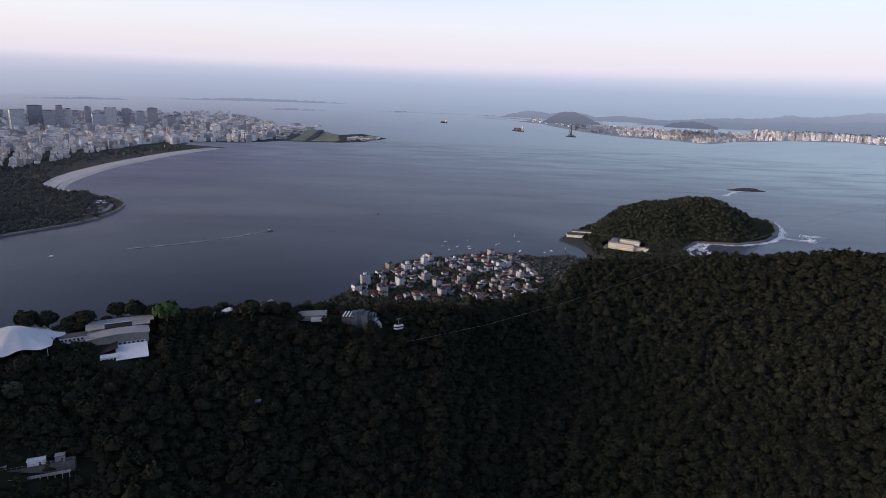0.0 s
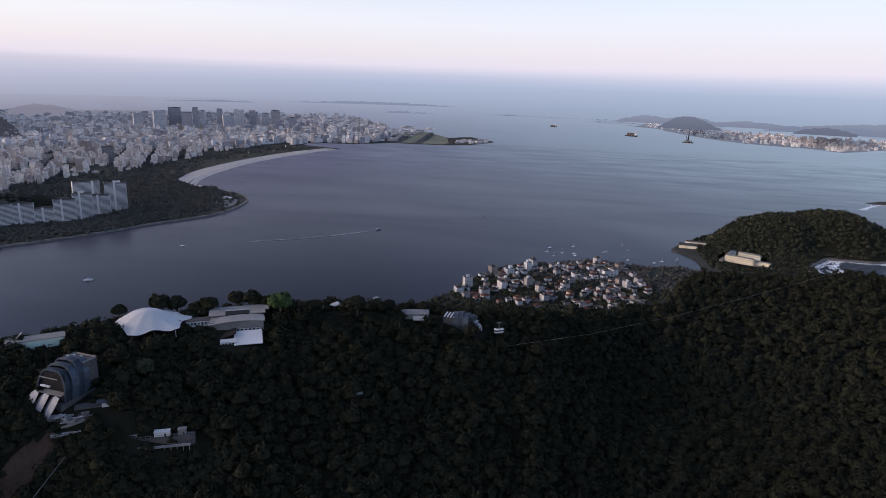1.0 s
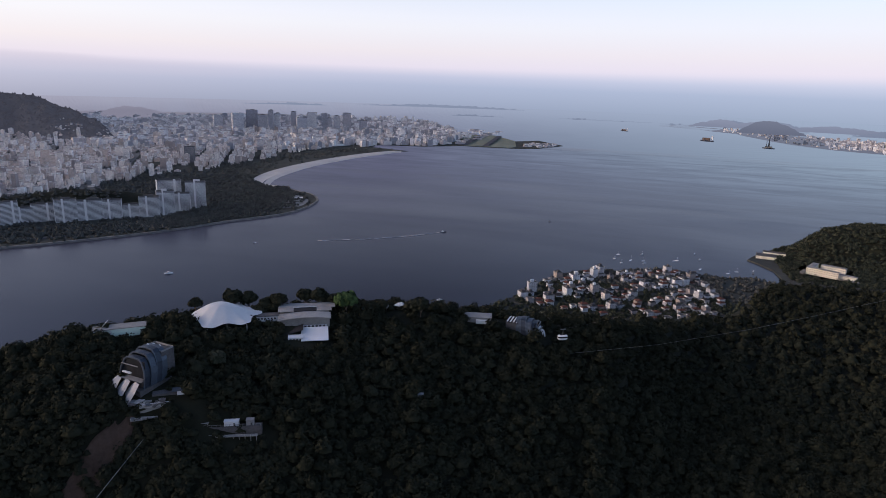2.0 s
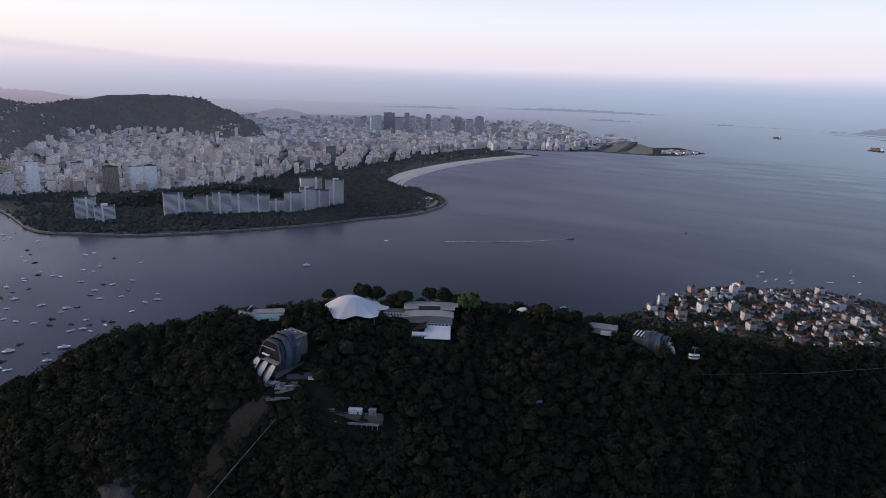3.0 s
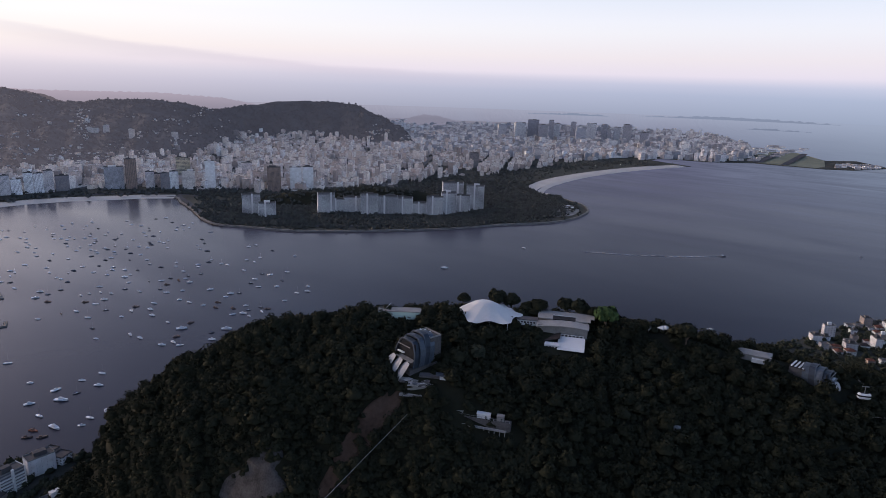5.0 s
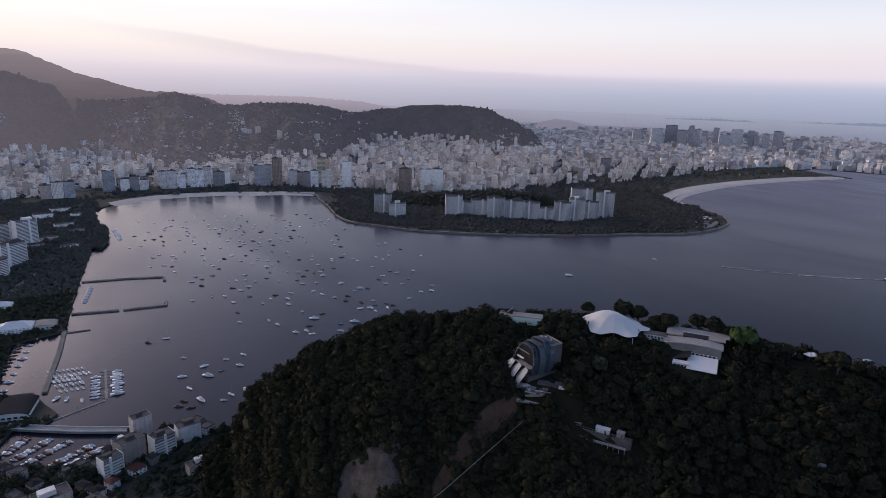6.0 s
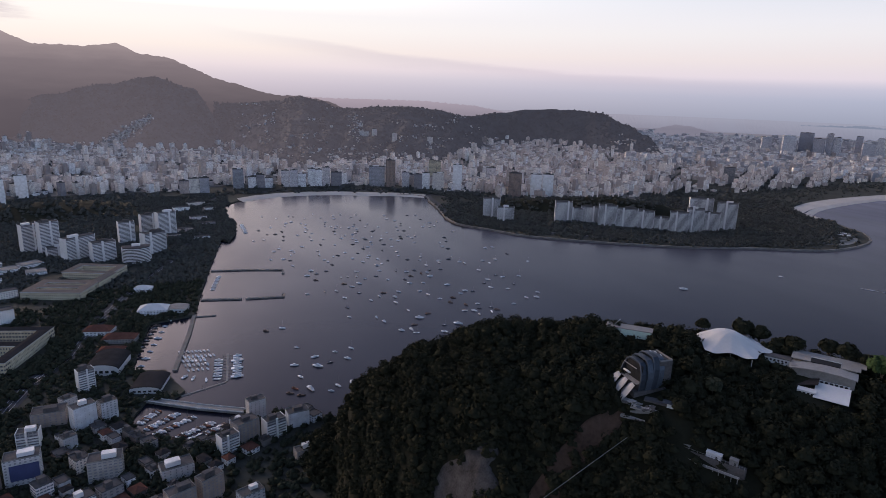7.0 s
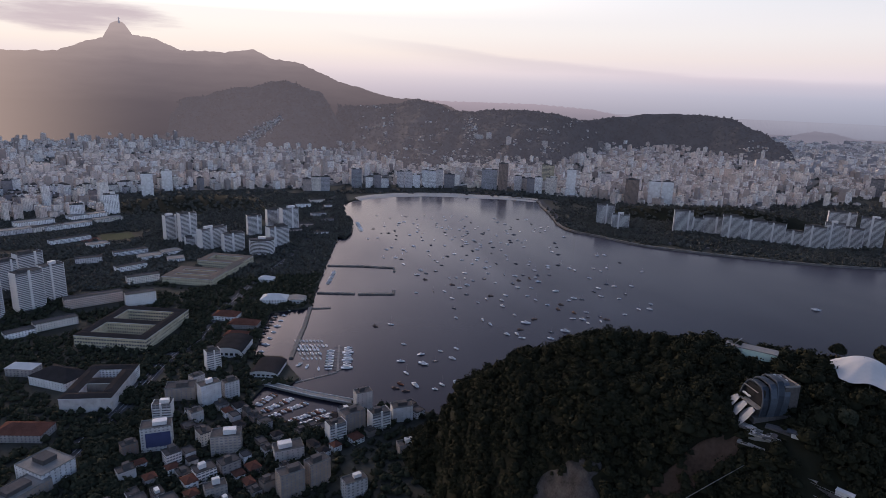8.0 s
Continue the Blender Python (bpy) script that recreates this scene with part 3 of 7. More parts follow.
def monument(az, el, d, tall):
    """The plain upright mark on the peak: a pier with a cross arm."""
    geos = []
    for cx, z0, w, h, k in ((0, -14, 12, 14, 1.0), (0, 0, 7, tall, 0.6), (0, tall * 0.66, tall * 0.8, tall * 0.1, 0.9)):
        n = [(cx + a * w / 2 * q, b * 3.0 * q, z) for z, q in ((z0, 1), (z0 + h, k)) for a, b in ((-1, -1), (1, -1), (1, 1), (-1, 1))]
        geos.append(n)
    v = [p for g in geos for p in g]
    f = [tuple(8 * i + k for k in q) for i in range(len(geos)) for q in ((3, 2, 1, 0), (4, 5, 6, 7), (0, 1, 5, 4), (1, 2, 6, 5), (2, 3, 7, 6), (3, 0, 4, 7))]
    # M_FARHILL makes the monument glow in the painted haze tone
    ob = mesh_object("hilltop_monument", v, f, M_FARHILL)
    x, y, _ = polar(az, d)
    ob.matrix_world = pose(x, y, H + d * math.tan(radians(el)), 0, 0, az)
    return tagged(ob, "pale upright monument on the hazy peak", "monument")


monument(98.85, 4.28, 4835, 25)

# ---------------------------------------------------------------- builders


def part(name, verts, faces, mat, parent=None, label="", uv=None, smooth=False, second=None, second_faces=()):
    """One mesh, as a thing or as a part under a thing. uv: metres along the wall and up, corner by corner."""
    me = bpy.data.meshes.new(name)
    me.from_pydata(verts, [], faces)
    me.materials.append(mat)
    if second:
        me.materials.append(second)
        for k in second_faces:
            me.polygons[k].material_index = 1
    if uv is not None:
        me.uv_layers.new(name="metres").data.foreach_set("uv", [c for p in uv for c in p])
    if smooth:
        me.shade_smooth()
    ob = new(name, me)
    if parent:
        ob.parent = parent
    if label:
        tagged(ob, label)
    return ob


BOX = [(3, 2, 1, 0), (4, 5, 6, 7), (0, 1, 5, 4), (1, 2, 6, 5), (2, 3, 7, 6), (3, 0, 4, 7)]


def box_geo(cx, cy, z0, w, d, h, taper=1.0):
    out = []
    for z, k in ((z0, 1.0), (z0 + h, taper)):
        out += [(cx - w / 2 * k, cy - d / 2 * k, z), (cx + w / 2 * k, cy - d / 2 * k, z), (cx + w / 2 * k, cy + d / 2 * k, z), (cx - w / 2 * k, cy + d / 2 * k, z)]
    return out, [tuple(f) for f in BOX]


def joined(*geos):
    verts, faces = [], []
    for v, f in geos:
        n = len(verts)
        verts += v
        faces += [tuple(n + k for k in q) for q in f]
    return verts, faces


def walls_geo(w, d, h, z0=0.0):
    """Four walls with wall coordinates, and a floor for the roof at their top."""
    v = box_geo(0, 0, z0, w, d, h)[0]
    faces, uv, u = [], [], 0.0
    for i in range(4):
        j = (i + 1) % 4
        length = w if i % 2 == 0 else d
        faces.append((i, j, j + 4, i + 4))
        uv += [(u, 0), (u + length, 0), (u + length, h), (u, h)]
        u += length + 0.7
    faces.append((4, 5, 6, 7))
    uv += [(-9, -9)] * 4
    return v, faces, uv


def facade(name, colours, window=(0.07, 0.075, 0.09), wide=0.62, storey=3.1, bay=3.3, rough=0.85):
    """Painted walls with rows of windows, set out in metres; the tint changes from house to house."""
    mat = bpy.data.materials.new(name)
    t = nodes_of(mat)
    uvn = t.nodes.new("ShaderNodeUVMap")
    sep = t.nodes.new("ShaderNodeSeparateXYZ")
    t.links.new(uvn.outputs[0], sep.inputs[0])
    info, isl = t.nodes.new("ShaderNodeObjectInfo"), t.nodes.new("ShaderNodeNewGeometry")
    pick = math_node(t, "FRACT", math_node(t, "ADD", math_node(t, "MULTIPLY", info.outputs["Random"], 7.31), isl.outputs["Random Per Island"]))
    pick2 = math_node(t, "FRACT", math_node(t, "MULTIPLY", pick, 17.7))
    fu = math_node(t, "FRACT", math_node(t, "DIVIDE", sep.outputs[0], math_node(t, "MULTIPLY_ADD", pick2, 1.6)))
    fu.node.inputs[0].links[0].from_node.inputs[1].links[0].from_node.inputs[2].default_value = bay - 0.6
    fv = math_node(t, "FRACT", math_node(t, "DIVIDE", sep.outputs[1], storey))
    across = math_node(t, "LESS_THAN", math_node(t, "ABSOLUTE", math_node(t, "SUBTRACT", fu, 0.5)), math_node(t, "MULTIPLY_ADD", pick, 0.3))
    across.node.inputs[1].links[0].from_node.inputs[2].default_value = wide / 2 - 0.1
    upright = math_node(t, "LESS_THAN", math_node(t, "ABSOLUTE", math_node(t, "SUBTRACT", fv, 0.55)), 0.23)
    above = math_node(t, "GREATER_THAN", sep.outputs[1], 0.4)
    mask = math_node(t, "MULTIPLY", math_node(t, "MULTIPLY", across, upright), above)
    n = len(colours)
    tint = ramp(t, [(k / n, c) for k, c in enumerate(colours)], "CONSTANT")
    t.links.new(pick, tint.inputs[0])
    where = t.nodes.new("ShaderNodeTexCoord")
    dirt = node(t, "ShaderNodeTexNoise", Scale=0.12, Detail=6.0)
    t.links.new(where.outputs["Object"], dirt.inputs["Vector"])
    stain = ramp(t, [(0.3, (0.72, 0.7, 0.68)), (0.7, (1.05, 1.05, 1.05))])
    t.links.new(dirt.outputs[0], stain.inputs[0])
    wall = mix_node(t, 1.0, tint.outputs[0], stain.outputs[0], "MULTIPLY")
    col = mix_node(t, mask, wall, window)
    b = node(t, "ShaderNodeBsdfPrincipled", Roughness=rough)
    b.inputs["Specular IOR Level"].default_value = 0.2
    t.links.new(col, b.inputs["Base Color"])
    t.links.new(math_node(t, "MULTIPLY_ADD", mask, -0.6), b.inputs["Roughness"])
    b.inputs["Roughness"].links[0].from_node.inputs[2].default_value = rough
    bm = node(t, "ShaderNodeBump", Strength=0.5, Distance=0.25)
    t.links.new(math_node(t, "SUBTRACT", 1.0, mask), bm.inputs["Height"])
    t.links.new(bm.outputs[0], b.inputs["Normal"])
    t.links.new(b.outputs[0], t.nodes.new("ShaderNodeOutputMaterial").inputs[0])
    return mat


def foliage(name, dark, light):
    mat = bpy.data.materials.new(name)
    t = nodes_of(mat)
    where, isl = t.nodes.new("ShaderNodeTexCoord"), t.nodes.new("ShaderNodeNewGeometry")
    n = node(t, "ShaderNodeTexNoise", Scale=0.045, Detail=4.0)
    t.links.new(where.outputs["Object"], n.inputs["Vector"])
    f = math_node(t, "ADD", math_node(t, "MULTIPLY", n.outputs[0], 0.75), math_node(t, "MULTIPLY", isl.outputs["Random Per Island"], 0.25))
    c = ramp(t, [(0.32, dark), (0.68, light)])
    t.links.new(f, c.inputs[0])
    b = node(t, "ShaderNodeBsdfPrincipled", Roughness=0.9)
    b.inputs["Specular IOR Level"].default_value = 0.03
    t.links.new(c.outputs[0], b.inputs["Base Color"])
    t.links.new(b.outputs[0], t.nodes.new("ShaderNodeOutputMaterial").inputs[0])
    return mat


WHITES = [(0.74, 0.72, 0.7), (0.82, 0.81, 0.8), (0.68, 0.62, 0.56), (0.8, 0.79, 0.79), (0.6, 0.56, 0.56), (0.74, 0.7, 0.64), (0.5, 0.4, 0.35), (0.82, 0.81, 0.8), (0.42, 0.41, 0.43), (0.7, 0.64, 0.62), (0.8, 0.78, 0.77), (0.3, 0.27, 0.27)]
M_FAVELA = facade("hillside_walls", [(0.55, 0.49, 0.46), (0.64, 0.59, 0.56), (0.4, 0.33, 0.29), (0.7, 0.66, 0.64), (0.32, 0.27, 0.25)], (0.16, 0.15, 0.15), wide=0.3)
# window tone lightened for mirrored sky and haze
M_FACADE = facade("apartment_walls", WHITES, (0.13, 0.13, 0.15), wide=0.5)
# walls and windows warmed and lightened to stand in for haze over the quarter
M_QUARTER = facade("hazed_quarter_walls", [(0.84, 0.74, 0.66), (0.76, 0.65, 0.58), (0.86, 0.8, 0.75), (0.62, 0.51, 0.45), (0.84, 0.75, 0.69), (0.46, 0.38, 0.34), (0.78, 0.7, 0.64), (0.6, 0.52, 0.48), (0.86, 0.83, 0.81), (0.34, 0.28, 0.26)], (0.27, 0.25, 0.24), wide=0.4)
# the most distant walls, their windows lifted in place of hazy air
M_FACADE_FAR = facade("hazed_city_walls", [(0.74, 0.72, 0.71), (0.64, 0.6, 0.58), (0.8, 0.79, 0.79), (0.5, 0.47, 0.47), (0.76, 0.74, 0.73), (0.38, 0.36, 0.37), (0.3, 0.3, 0.32)], (0.25, 0.25, 0.28), wide=0.42)
# wall behind balconies darkened; the recess shade is in the colour
M_BAND = facade("shaded_balcony_recess", [(0.27, 0.26, 0.265), (0.33, 0.315, 0.31)], (0.12, 0.12, 0.135), wide=0.8)
M_HOUSE = facade("house_walls", [(0.46, 0.44, 0.44), (0.2, 0.175, 0.16), (0.68, 0.68, 0.69), (0.17, 0.13, 0.115), (0.3, 0.275, 0.27), (0.72, 0.72, 0.73), (0.25, 0.23, 0.22)], (0.13, 0.13, 0.14), wide=0.2, bay=4.6)
M_TOWN = facade("town_walls", [(0.58, 0.58, 0.59), (0.46, 0.44, 0.43), (0.64, 0.64, 0.65), (0.3, 0.25, 0.22), (0.5, 0.49, 0.49), (0.36, 0.33, 0.31)], (0.2, 0.2, 0.215), wide=0.2, bay=4.4)
M_OFFICE = facade("office_walls", [(0.16, 0.16, 0.18), (0.36, 0.36, 0.38), (0.22, 0.21, 0.22), (0.6, 0.6, 0.62), (0.3, 0.28, 0.28)], wide=0.8)
# downtown office tones paled by the haze painted into them
M_OFFICE_FAR = facade("hazed_office_walls", [(0.36, 0.36, 0.4), (0.5, 0.5, 0.53), (0.3, 0.3, 0.34), (0.62, 0.62, 0.64), (0.42, 0.41, 0.44)], (0.17, 0.175, 0.2), wide=0.6)
M_PALACE = facade("ochre_walls", [(0.5, 0.45, 0.33)], wide=0.3, storey=5.2, bay=3.6)
M_CREAM = facade("cream_fort_walls", [(0.74, 0.68, 0.53)], (0.16, 0.15, 0.14), wide=0.24, storey=4.6, bay=4.0)
M_ROOF = plain("flat_roof", (0.085, 0.08, 0.08), 0.9, 0.35, 0.03, 0.4, spec=0.0)
M_ROOF_PALE = plain("pale_flat_roofs", (0.25, 0.225, 0.21), 0.9, 0.5, 0.02, 0.1)
M_PAVING = plain("city_paving", (0.12, 0.113, 0.108), 0.9, 0.35, 0.01, 0.08)
M_TILE = plain("roof_tile", (0.1, 0.048, 0.037), 0.9, 0.35, 0.08, 0.8, spec=0.0)
M_TAN = plain("tan_roof", (0.16, 0.13, 0.11), 0.9, 0.2, 0.06, 0.6, spec=0.0)
M_SLATE = plain("dark_roof", (0.032, 0.03, 0.031), 0.85, 0.3, 0.08, 0.8, spec=0.0)
M_WHITE = plain("white_paint", (0.48, 0.48, 0.485), 0.6, 0.08, 0.1, 1.0)
M_MEMBRANE = plain("tent_membrane", (0.44, 0.43, 0.425), 0.55, 0.07, 0.05, 0.5)
M_SLAB = plain("balcony_render", (0.6, 0.585, 0.575), 0.7, 0.15, 0.08, 0.6)
M_CONCRETE = plain("concrete", (0.18, 0.175, 0.17), 0.9, 0.3, 0.08, 0.8)
M_METAL = plain("grey_sheet_metal", (0.06, 0.072, 0.09), 0.5, 0.35, 0.1, 1.2, metal=0.3)
M_HALLROOF = plain("pale_hall_roof", (0.21, 0.205, 0.2), 0.85, 0.2, 0.08, 0.6)
M_FIN = plain("fin_concrete", (0.31, 0.3, 0.295), 0.8, 0.15, 0.2, 1.0)
M_METAL_DARK = plain("dark_sheet_metal", (0.034, 0.042, 0.055), 0.5, 0.35, 0.1, 1.2, metal=0.3)
M_BLOCK = plain("dark_concrete", (0.075, 0.07, 0.07), 0.9, 0.35, 0.1, 0.8)
# near-black fill for windows and openings; unlit insides put into the colour
M_DARK = plain("dark_opening", (0.02, 0.02, 0.022), 0.7, 0.3, 0.2, 1.0)
M_STEEL = plain("rope_steel", (0.2, 0.2, 0.2), 0.5, 0.1, 0.2, 1.0, metal=0.6)
M_ASPHALT = plain("asphalt", (0.055, 0.055, 0.06), 0.9, 0.25, 0.02, 0.4)
# grass lightened towards grey for the haze over the far airfield
M_GRASS = plain("airfield_grass", (0.15, 0.156, 0.115), 0.95, 0.2, 0.004, 0.03)
M_STONE = plain("sea_wall_stone", (0.14, 0.133, 0.126), 0.95, 0.4, 0.05, 0.4)
M_BROWN = plain("bare_earth_rock", (0.05, 0.034, 0.026), 0.95, 0.45, 0.05, 0.4, 0.5)
M_HULL = plain("white_hull", (0.66, 0.66, 0.675), 0.35, 0.06, 0.3, 2.0)
M_HULLDARK = plain("dark_hull", (0.06, 0.065, 0.08), 0.45, 0.2, 0.3, 2.0)
M_WOODBOAT = plain("weathered_wood", (0.13, 0.095, 0.08), 0.8, 0.3, 0.3, 2.0)
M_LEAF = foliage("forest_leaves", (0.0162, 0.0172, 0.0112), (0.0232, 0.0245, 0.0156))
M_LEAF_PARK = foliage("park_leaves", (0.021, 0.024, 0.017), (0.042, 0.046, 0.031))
# lighter, greyer leaf copies; the haze of distance is in their colour
M_LEAF_MID = foliage("hazed_park_leaves", (0.044, 0.045, 0.042), (0.078, 0.08, 0.072))
M_LEAF_FAR = foliage("hazed_city_leaves", (0.05, 0.052, 0.05), (0.085, 0.086, 0.085))
M_LEAF_BRIGHT = foliage("bright_leaves", (0.026, 0.044, 0.018), (0.05, 0.078, 0.03))
M_BARK = plain("bark", (0.09, 0.07, 0.055), 0.95, 0.3, 0.5, 3.0)
M_BLUE = plain("blue_sheeting", (0.05, 0.06, 0.13), 0.8, 0.2, 0.1, 1.0)

rng = random.Random(11)


def facing(x, y, extra=0.0):
    """The turn about z by which a thing's front (-y) looks towards the drone."""
    return math.degrees(math.atan2(-x, y)) + extra


def building(x, y, w, d, h, turn, label, group="", wall=None, name="apartment_building", z0=3.0, slabs=False, tank=True, roof=None):
    """A block with walls, a roof slab with a parapet, a roof house, and balcony slabs where they show."""
    v, f, uv = walls_geo(w, d, h)
    ob = part(name, v, f[:4], wall or M_FACADE, uv=uv[:16])
    ob.matrix_world = pose(x, y, z0, 0, 0, turn)
    tagged(ob, label, "building", group)
    t = 0.35
    part("roof", *box_geo(0, 0, h - 0.4, w - 0.1, d - 0.1, 0.4), roof or M_ROOF, ob)
    rim = []
    for cx, cy, a, b in ((0, -d / 2 + t / 2, w, t), (0, d / 2 - t / 2, w, t), (-w / 2 + t / 2, 0, t, d - 2 * t), (w / 2 - t / 2, 0, t, d - 2 * t)):
        rim.append(box_geo(cx, cy, h + 0.004, a, b, 1.0))
    part("parapet", *joined(*rim), M_CONCRETE if wall == M_TOWN else roof or M_ROOF, ob)
    if tank:
        k = rng.uniform(0.3, 0.5)
        part("roof_house", *box_geo(rng.uniform(-.15, .15) * w, rng.uniform(-.1, .1) * d, h, w * k, d * k, rng.uniform(3, 6)), M_SLAB if rng.random() < 0.25 else M_ROOF, ob)
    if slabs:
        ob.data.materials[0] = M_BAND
        for side in (-1, 1):
            part("end_wall", *box_geo(side * (w / 2 + 0.2), -0.3, 0, 0.5, d + 1.8, h + 1.2), M_SLAB, ob)
        part("stair_tower", *box_geo(rng.uniform(-.3, .3) * w, -d / 2 - 0.9, 0, w * 0.09, 1.9, h + 2.4), M_SLAB, ob)
        for k in range(1, int(h / 3.1)):
            part("balcony", *box_geo(0, -d / 2 - 0.6, k * 3.1 - 0.5, w * 0.99, 1.3, 1.1), M_SLAB, ob)
    return ob


def hip_roof(w, d, h, rise, over=0.6):
    w, d = w + 2 * over, d + 2 * over
    r = max(0.0, (w - d) / 2)
    v = [(-w / 2, -d / 2, h), (w / 2, -d / 2, h), (w / 2, d / 2, h), (-w / 2, d / 2, h), (-r, 0, h + rise), (r, 0, h + rise)]
    return v, [(0, 1, 5, 4), (1, 2, 5), (2, 3, 4, 5), (3, 0, 4), (3, 2, 1, 0)]


def house(x, y, w, d, h, turn, roof, label, group="", z0=3.0, wall=None, name="house", rise=None):
    if w < d:
        w, d, turn = d, w, turn + 90
    v, f, uv = walls_geo(w, d, h)
    ob = part(name, v, f[:4], wall or M_HOUSE, uv=uv[:16])
    ob.matrix_world = pose(x, y, z0, 0, 0, turn)
    part("roof", *hip_roof(w, d, h - 0.02, rise or d * 0.26), roof, ob)
    return tagged(ob, label, "house", group)


# ---------------------------------------------------------------- trees


def crown_shape(seed, lobes, cards, core=True, leaf=1.0):
    """A crown of unit radius: loose leaf sprays on several lobes round a small dark core."""
    r = np.random.RandomState(seed)
    verts, faces = [], []
    for k in range(lobes):
        a, rad = r.uniform(0, 6.283), (0.0 if k == 0 else r.uniform(0.35, 0.6))
        c = np.array([math.cos(a) * rad, math.sin(a) * rad, r.uniform(0.35, 0.75) if k else 0.75])
        size = r.uniform(0.36, 0.55)
        for _ in range(cards):
            n = r.normal(size=3)
            n[2] = abs(n[2]) * 1.1 - 0.25
            n /= np.linalg.norm(n)
            p = c + n * size * r.uniform(0.75, 1.12)
            n2 = n + r.normal(size=3) * 0.3
            n2 /= np.linalg.norm(n2)
            u = np.cross(n2, [0.3, 0.2, 0.9])
            u /= np.linalg.norm(u)
            w = np.cross(n2, u)
            s = size * r.uniform(0.22, 0.42) * leaf
            i = len(verts)
            verts += [p - u * s - w * s * 0.5, p + u * s * 0.9 - w * s * 0.7, p + u * s * 0.8 + w * s * 0.8, p - u * s * 0.7 + w * s]
            faces.append((i, i + 1, i + 2, i + 3))
    if core:
        i = len(verts)
        ring = [(math.cos(a) * 0.8, math.sin(a) * 0.8, 0.36) for a in np.arange(0, 6.2, 1.0472)]
        verts += [np.array(p) for p in ring] + [np.array((0, 0, 1.02)), np.array((0, 0, 0.0))]
        for k in range(6):
            faces.append((i + k, i + (k + 1) % 6, i + 6, i + 6))
            faces.append((i + (k + 1) % 6, i + k, i + 7, i + 7))
    return np.array(verts), faces


def crowns(name, places, shapes, mat, label, category="trees"):
    """ONE mesh of many crowns; places: x, y, z of the crown's foot and its radius."""
    r = np.random.RandomState(len(places))
    vs, loops, starts, totals = [], [], [], []
    base, at_loop = 0, 0
    for x, y, z, rad in places:
        v, f = shapes[r.randint(len(shapes))]
        a = r.uniform(0, 6.283)
        c, s = math.cos(a), math.sin(a)
        k = rad * r.uniform(0.85, 1.15, 3)
        w = np.stack([(v[:, 0] * c - v[:, 1] * s) * k[0] + x, (v[:, 0] * s + v[:, 1] * c) * k[1] + y, v[:, 2] * k[2] * 1.1 + z], 1)
        vs.append(w)
        for q in f:
            m = 3 if q[2] == q[3] else 4
            loops += [base + i for i in q[:m]]
            starts.append(at_loop)
            totals.append(m)
            at_loop += m
        base += len(v)
    me = bpy.data.meshes.new(name)
    allv = np.concatenate(vs)
    me.vertices.add(len(allv))
    me.vertices.foreach_set("co", allv.ravel())
    me.loops.add(len(loops))
    me.loops.foreach_set("vertex_index", loops)
    me.polygons.add(len(starts))
    me.polygons.foreach_set("loop_start", starts)
    me.update(calc_edges=True)
    me.materials.append(mat)
    return tagged(new(name, me), label, category, kind="stuff")


NEAR_CROWNS = [crown_shape(k, 7, 22, leaf=0.66) for k in range(7)]
MID_CROWNS = [crown_shape(40 + k, 5, 8) for k in range(5)]
TINY_CROWNS = [crown_shape(80 + k, 2, 5) for k in range(5)]
FAR_CROWNS = [crown_shape(60 + k, 3, 6) for k in range(5)]


def tree(x, y, z, rad, high, mat, label, seed):
    """A single tree: a tapered, forked trunk and a crown of leaf sprays."""
    ob = new("tree")
    ob.matrix_world = pose(x, y, z)
    r = random.Random(seed)
    geos = []
    for k in range(5):
        a, out = r.uniform(0, 6.28), (0 if k == 0 else rad * r.uniform(0.35, 0.6))
        foot = (0, 0, 0) if k == 0 else (0, 0, high * 0.45)
        top = (math.cos(a) * out, math.sin(a) * out, high + rad * 0.3)
        b, t = (0.5, 0.25) if k == 0 else (0.25, 0.08)
        ring = []
        for (px, py, pz), q in ((foot, b), (top, t)):
            ring += [(px + math.cos(i * 1.0472) * q, py + math.sin(i * 1.0472) * q, pz) for i in range(6)]
        geos.append((ring, [(i, (i + 1) % 6, 6 + (i + 1) % 6, 6 + i) for i in range(6)]))
    part("trunk", *joined(*geos), M_BARK, ob)
    v, f = crown_shape(seed + 100, 11, 70)
    part("crown", [tuple(p * rad + np.array((0, 0, high))) for p in v], [q[:3] if q[2] == q[3] else q for q in f], mat, ob)
    return tagged(ob, label, "tree", "trees on the hilltop")

# ---------------------------------------------------------------- hilltop


def arch_profile(w, h):
    """Half outline of a shed with a folded roof: foot, shoulder, ridge."""
    half = [(w / 2, 0), (w / 2 * 1.0, h * 0.6), (w / 2 * 0.93, h * 0.74), (w / 2 * 0.7, h * 0.92), (w / 2 * 0.5, h * 0.985), (0, h)]
    return half + [(-x, z) for x, z in half[-2::-1]]


def shell_geo(w, h, y0, y1, thick=0.7, lean=0.0):
    outer, inner = arch_profile(w, h), arch_profile(w - 2 * thick, h - thick)
    n = len(outer)
    v = [(x, y + z * lean, z) for y in (y0, y1) for prof in (outer, inner) for x, z in prof]
    f = []
    for i in range(n - 1):
        a, b, c, d = i, n + i, 2 * n + i, 3 * n + i
        f += [(a, a + 1, c + 1, c), (b + 1, b, d, d + 1), (a + 1, a, b, b + 1), (c, c + 1, d + 1, d)]
    f += [(0, 2 * n, 3 * n, n), (n - 1, 2 * n - 1, 4 * n - 1, 3 * n - 1)]
    return v, f


